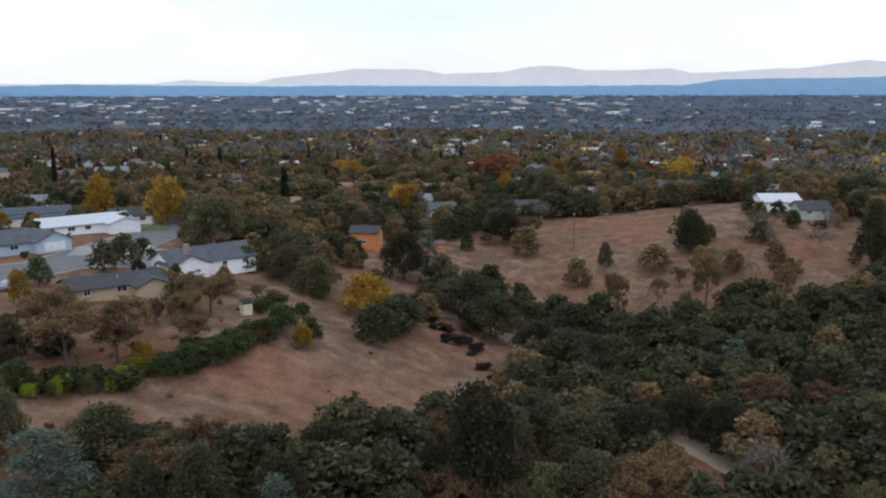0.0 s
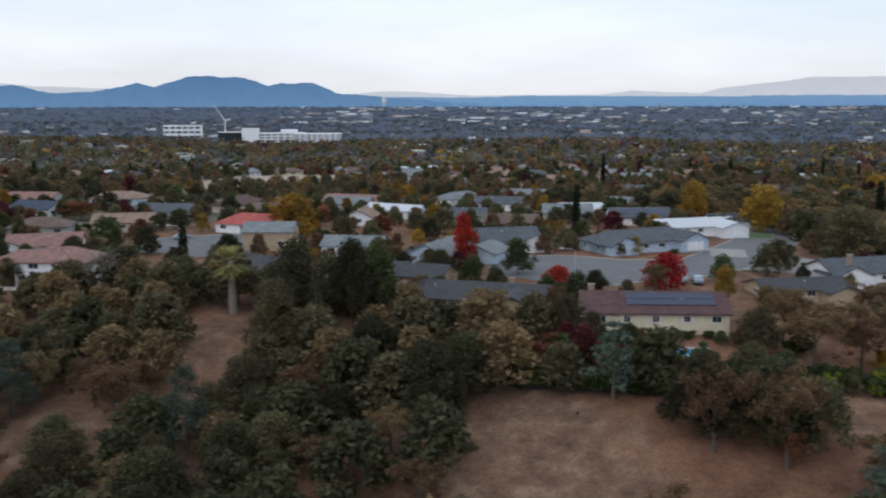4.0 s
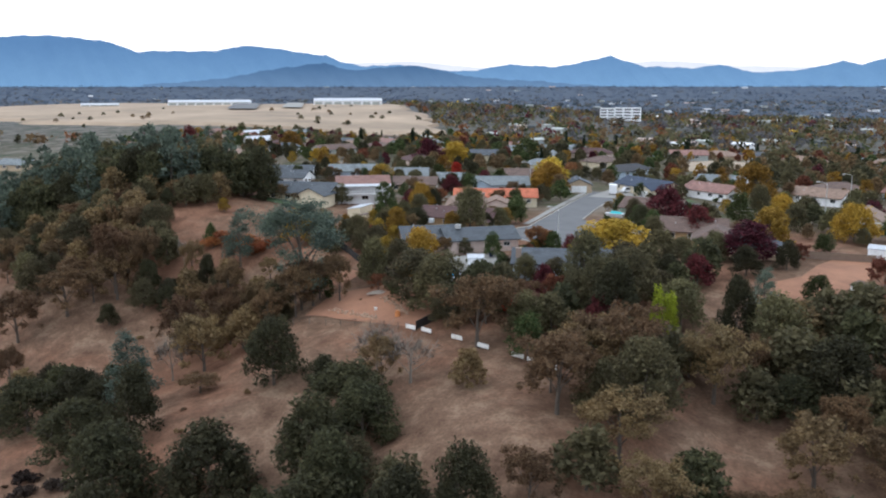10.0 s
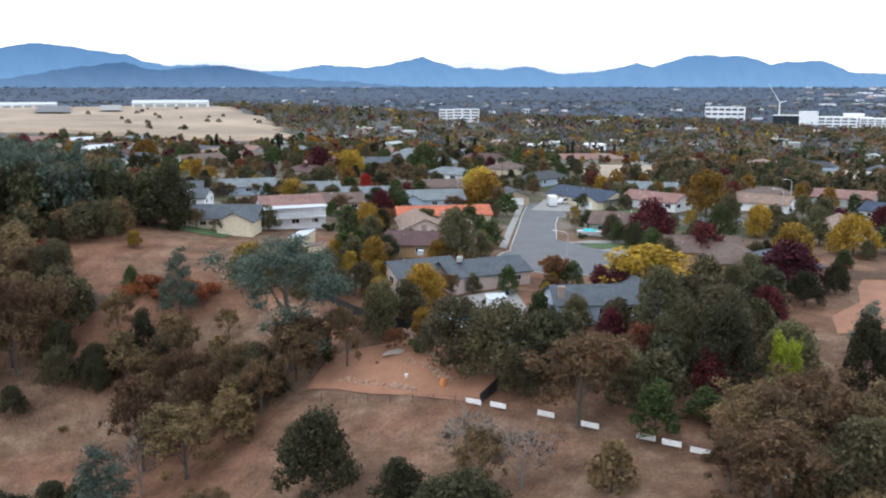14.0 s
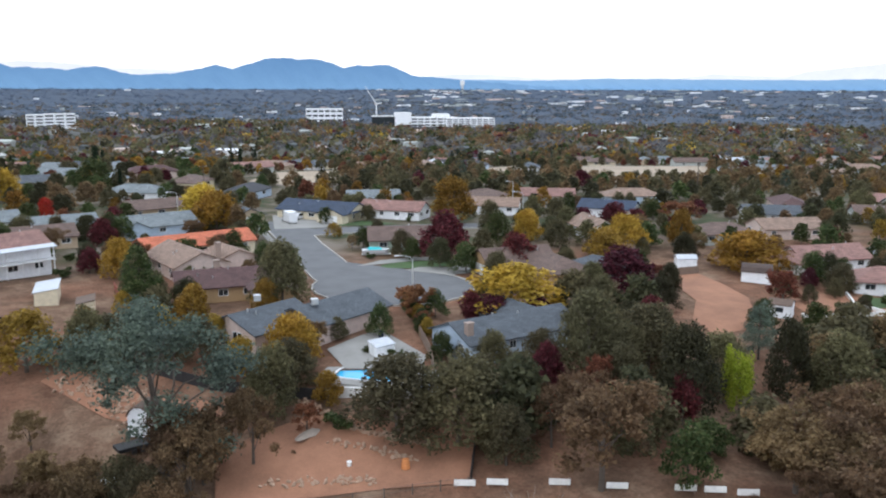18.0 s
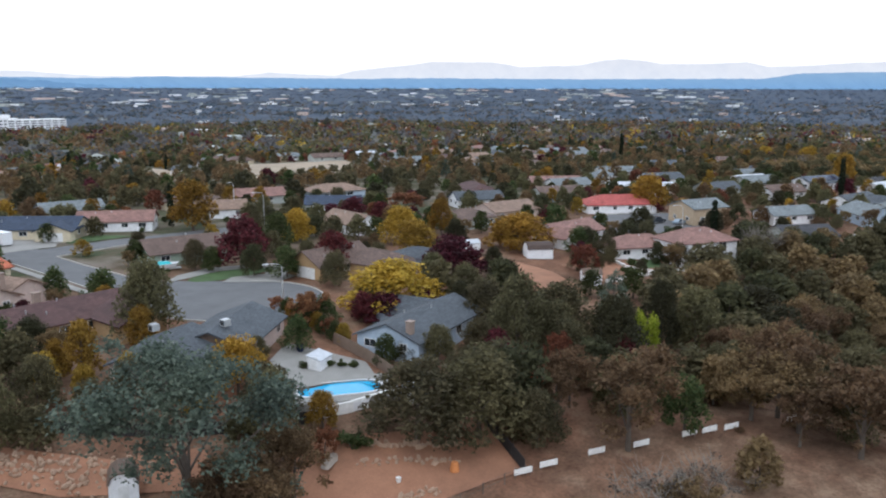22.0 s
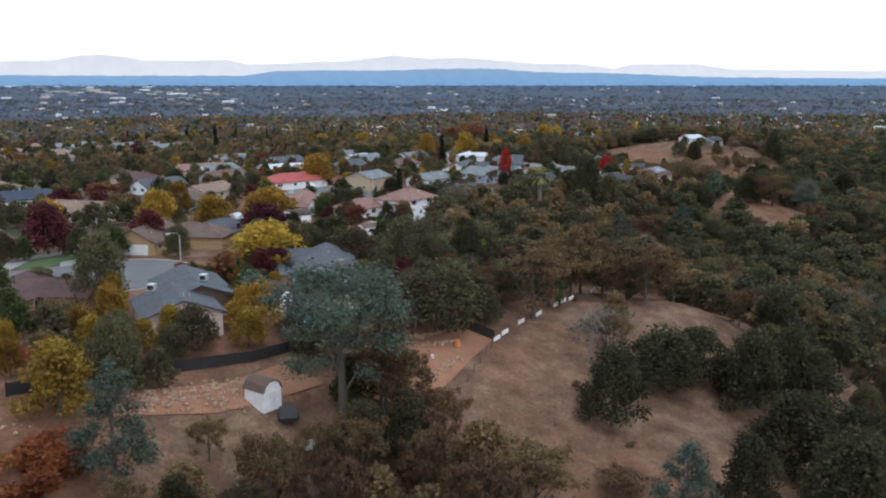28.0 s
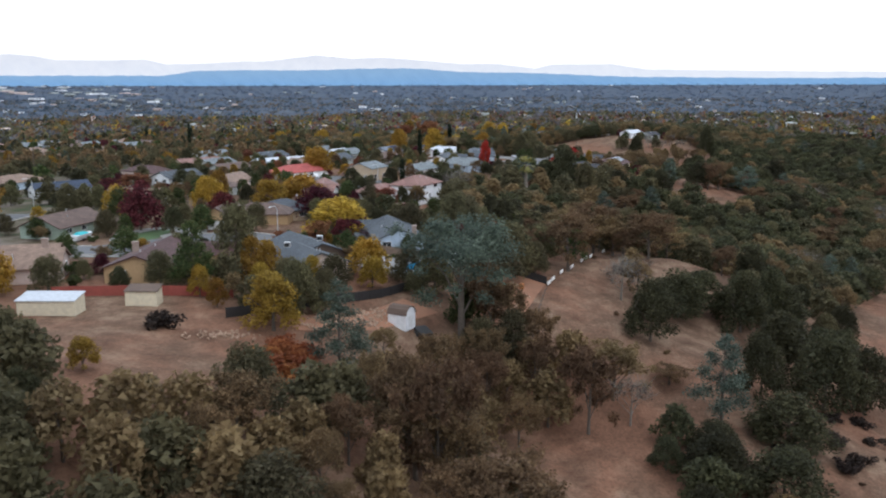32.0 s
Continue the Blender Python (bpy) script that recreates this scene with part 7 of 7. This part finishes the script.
FARW = ("white_wall", "white_wall", "cream_wall", "tan_wall", "grey_wall", "blue_wall", "pink_wall")
FARR = ("slate", "grey_roof", "brown_roof", "tan_roof", "tile_pink", "charcoal", "maroon", "grey_roof", "white_roof")
RF = random.Random(31)
patterns = []
for i in range(14):
    rf, wl_ = FARR[i % len(FARR)], FARW[i % len(FARW)]
    L, D = RF.uniform(14, 20), RF.uniform(9, 11)
    ob = house(0, 0, 0, L, D, wl_, rf, M[wl_].name.replace("_", " ") + " house under " + M[rf].name.replace("_", " "), rise=2.0, hip=RF.random() < 0.4, z=-900, stacks=0,
               holes=[("window", "s", -L * 0.25, 0.9, 1.8, 1.2), ("window", "s", L * 0.2, 0.9, 2.4, 1.2)], name="house")
    patterns.append(ob)
near_homes = list(homes)
far_homes = []
for gy in range(0, 22):
    for gx in range(0, 40):
        x, y = -460 + gx * 27 + RF.uniform(-4, 4) + (gy % 2) * 9, 60 + gy * 33 + RF.uniform(-4, 4)
        r = math.hypot(x + 100, y - 60)
        if ahead(x, y) < 200 or r > 600 or (y < 235 and x < 330) or not all((x - a) ** 2 + (y - b) ** 2 > 480 for a, b in homes):
            continue
        if any(inside(x, y, p) for p in STREETS) or (x < -250 and y > 590):
            continue
        # a brown wooded gully runs between the two groups of streets
        gully = abs(y - (385 - 0.25 * x)) < 50 and x > -80
        if gully or RF.random() < 0.42:
            continue
        far_homes.append((x, y))
for x, y in far_homes:
    src = RF.choice(patterns)
    copy_thing(src, pose(x, y, float(land(x, y)) + 0.1, 0, 0, RF.choice((-30, -20, 15, 60, 70, -35)) + RF.uniform(-6, 6)))
for ob in patterns:
    x, y = RF.uniform(-380, -200), RF.uniform(300, 430)
    while not all((x - a) ** 2 + (y - b) ** 2 > 420 for a, b in far_homes + homes):
        x, y = RF.uniform(-380, 380), RF.uniform(320, 560)
    ob.matrix_basis = pose(x, y, float(land(x, y)) + 0.1, 0, 0, RF.uniform(-30, 30))
    far_homes.append((x, y))
homes += far_homes

# planting round the nearer houses
for hx, hy in near_homes:
    for _ in range(17 if hx > 60 else 12):
        a, d = RW.uniform(0, 6.28), RW.uniform(8.5, 16)
        x, y = hx + d * math.cos(a), hy + d * math.sin(a)
        if any(inside(x, y, p) for p in STREETS) or any(inside(x, y, p) for p in CLEAR) or not free(x, y, 3.0, 8.3):
            continue
        k = RW.choices(("green", "olive", "shrub", "gold", "maroon", "rust", "brown", "oak"), (3.5, 5, 3, 1.2, 0.8, 0.7, 4, 2.5))[0]
        h = RW.uniform(1.6, 2.6) if k == "shrub" else RW.uniform(3.5, 7.0)
        if k == "shrub" or ahead(x, y) < 185:
            tree(k, x, y, h, RW.uniform(0.9, 1.15))
        else:
            tree("mid_" + k, x, y, h, RW.uniform(0.9, 1.15), joined="garden_trees" if k in ("green", "olive", "brown", "oak") else "")
        occupy(x, y)

MIXN = ("olive", "brown", "oak", "gold", "yellow", "maroon", "rust", "green", "pine", "cypress")
PX, PY = np.random.RandomState(9).uniform(-440, 600, 29000), np.random.RandomState(10).uniform(-260, 680, 29000)
for x, y, g in zip(PX.tolist(), PY.tolist(), land(PX, PY).tolist()):
    r = math.hypot(x + 100, y - 60)
    if ahead(x, y) < 165 and x < 330 or r > 680:
        continue
    if (g < -1.0 and y < 262 and x < 345) or (y < 60 and x < 420) or any(inside(x, y, p) for p in STREETS) or any(inside(x, y, p) for p in CLEAR) or (x < -300 and y > 600) or inside(x, y, SPARSE):
        continue
    if inside(x, y, EAST_TOWN) and RW.random() < 0.5:
        continue
    gully = abs(y - (385 - 0.25 * x)) < 55 and x > -80
    if not free(x, y, 5.6 if gully else 6.6, 10.5):
        continue
    if -150 < x < 75 and y < 240 and RW.random() < 0.25:
        continue
    k = RW.choices(MIXN, (5, 9, 3, 0.5, 0.1, 0.1, 0.1, 0.5, 0.2, 0) if gully else (8, 5, 2.2, 2.4, 1.1, 1.4, 1.2, 4.5, 0.6, 0.4) if x < 0 else (9, 7, 3, 0.9, 0.5, 0.5, 0.5, 3, 0.6, 0.4))[0]
    h = (RW.uniform(5, 8.5) if gully else RW.uniform(4.0, 8.0)) if k != "cypress" else RW.uniform(8, 12)
    if ahead(x, y) < 300 and r < 420 and not gully:
        tree("mid_" + k, x, y, h, RW.uniform(0.9, 1.2), joined="" if k not in ("olive", "brown", "oak", "green") and ahead(x, y) < 255 else "street_trees")
    else:
        tree("far_" + k, x, y, h, RW.uniform(0.9, 1.2), joined="street_trees")
    occupy(x, y)
for _ in range(70):
    x = RW.uniform(-700, -330)
    y = RW.uniform(590, 1000)
    if abs((x + 600) * 0.85 + (y - 812) * 0.52) > 45 and x + 383 < (864 - y) * 0.53:
        tree(RW.choice(("far_olive", "far_oak", "far_brown")), x, y, RW.uniform(2.2, 4.5), 1.6, z=float(land(x, y)) + 2.0, joined="airfield_scrub")
flush_woods({"airfield_scrub": "dark scrub bushes on the dry airfield grass", "garden_trees": "leafy garden trees round the houses", "slope_woods": "brown and dark green oak woods on the ravine slopes", "street_trees": "mixed autumn trees among the streets"})


# ---------- far woods and town ----------
def far_woods(name, n, r0, r1, size, material_mix, label, seed):
    """Clumps of leaf sprays too far off to count, one sheet for each colour."""
    rnd = np.random.RandomState(seed)
    for mat, share in material_mix:
        k = int(n * share)
        az = np.radians(rnd.uniform(-62, 118, k))
        r = np.sqrt(rnd.uniform(r0 * r0, r1 * r1, k))
        x, y = -100 + r * np.sin(az), 60 + r * np.cos(az)
        field = np.exp(-(((x + 800) / 500) ** 4 + ((y - 900) / 400) ** 4)) > 0.35
        field |= (x + 383 < (864 - y) * 0.53) & (x > -440) & (y > 500) & (y < 900)
        field &= np.where(y < 864, x + 383 < (864 - y) * 0.53, x + 383 < (864 - y) * 0.618)
        keep = ~field & ((x + 218) ** 2 + (y - 1030) ** 2 > 1400) & (np.abs(x - 275) + np.abs(y - 1285) > 150)
        x, y, r = x[keep], y[keep], r[keep]
        k = len(x)
        z = land(x, y)
        per = 22 if r1 < 2000 else 12
        hh = size * rnd.uniform(0.6, 1.2, k)
        cen = np.repeat(np.stack([x, y, z + hh * 0.5], 1), per, 0)
        cen += rnd.normal(size=cen.shape) * np.repeat(hh, per)[:, None] * (np.array([0.40, 0.40, 0.30]) if r1 < 2000 else np.array([0.6, 0.6, 0.2]))
        nrm = rnd.normal(size=cen.shape) * (0.7 if r1 < 2000 else 0.4) + np.array([0, 0, 0.8])
        nrm /= np.linalg.norm(nrm, axis=1)[:, None]
        u = np.cross(nrm, rnd.normal(size=cen.shape))
        u /= np.linalg.norm(u, axis=1)[:, None]
        w = np.cross(nrm, u)
        s = np.repeat(hh, per)[:, None] * rnd.uniform(0.2, 0.36, (len(cen), 1))
        q = np.stack([cen - u * s - w * s * 0.5, cen + u * s - w * s * 0.45, cen + w * s], 1)
        tagged(new(name, quads(name, q, M[mat])), label, "woods", kind="stuff")


# Distance haze is painted into these two foliage colours: bluer, greyer, paler.
M["leaf_haze_blue"] = leafy("hazed_blue_green_woods", (0.044, 0.064, 0.098), (0.060, 0.083, 0.120), (0.083, 0.108, 0.148))
M["leaf_haze_brown"] = leafy("hazed_grey_brown_woods", (0.072, 0.072, 0.082), (0.098, 0.096, 0.104), (0.130, 0.124, 0.128))
SUB = [("leaf_olive", 0.28), ("leaf_brown", 0.24), ("leaf_oak", 0.14), ("leaf_gold", 0.035), ("leaf_yellow", 0.010), ("leaf_maroon", 0.035), ("leaf_rust", 0.045), ("leaf_green", 0.09)]
far_woods("suburb_trees", 8500, 600, 1300, 6.5, SUB + [("leaf_haze_brown", 0.22)], "autumn trees among the farther streets", 41)
far_woods("valley_woods", 11000, 1200, 2600, 6.5, [("leaf_haze_blue", 0.42), ("leaf_haze_brown", 0.30), ("leaf_olive", 0.18), ("leaf_brown", 0.10)], "dark woods over the valley floor", 42)
far_woods("plain_woods", 6500, 2500, 4300, 8, [("leaf_haze_blue", 0.75), ("leaf_haze_brown", 0.25)], "woods over the far plain, tinted blue grey with haze", 43)


def far_town(name, n, r0, r1, a0, a1, size, label, seed, tall=6):
    """Distant roofs and sheds, box by box, in one sheet for each colour."""
    rnd, pitch = random.Random(seed), 0.18 if r1 < 2000 else 0.04
    for mat, share in (("white_wall", 0.10 if r1 < 2000 else 0.26), ("grey_wall", 0.36), ("pink_wall", 0.15), ("grey_roof", 0.3)):
        g = Mesh()
        for _ in range(int(n * share)):
            a, r = radians(rnd.uniform(a0, a1)), math.sqrt(rnd.uniform(r0 * r0, r1 * r1))
            x, y = -100 + r * math.sin(a), 60 + r * math.cos(a)
            if math.exp(-(((x + 800) / 500) ** 4 + ((y - 900) / 400) ** 4)) > 0.3 or abs(x - 275) + abs(y - 1285) < 170:
                continue
            L, D, h = size * rnd.uniform(0.4, 1.5), size * rnd.uniform(0.35, 0.7), tall * rnd.uniform(0.6, 1.5)
            z = float(land(x, y))
            m = pose(x, y, z, 0, 0, rnd.choice((0, 20, -25, 60)) + rnd.uniform(-5, 5))
            g.box(-L / 2, -D / 2, -3, L / 2, D / 2, h, m)
            k = len(g.v)
            g.v += [tuple(m @ Vector(q)) for q in ((-L / 2 - 0.6, -D / 2 - 0.6, h), (L / 2 + 0.6, -D / 2 - 0.6, h), (L / 2 + 0.6, D / 2 + 0.6, h), (-L / 2 - 0.6, D / 2 + 0.6, h), (-L / 2, 0, h + D * pitch), (L / 2, 0, h + D * pitch))]
            g.f += [(k, k + 1, k + 5, k + 4), (k + 2, k + 3, k + 4, k + 5), (k + 3, k, k + 4), (k + 1, k + 2, k + 5)]
        tagged(part(name, g, M[mat], None), label, "buildings", kind="stuff")


far_town("suburb_roofs", 420, 570, 1300, -50, 112, 12, "roofs of the farther suburb among trees", 51, 3.0)
far_town("valley_town", 260, 1300, 2600, -40, 112, 15, "pale roofs of the town in the valley", 52, 3.4)
far_town("plain_town", 260, 2300, 4300, 14, 66, 40, "long white sheds of the town on the plain", 53, 3.2)
far_town("plain_town", 90, 2300, 4300, -45, 112, 20, "scattered pale roofs over the far plain", 54, 3.2)
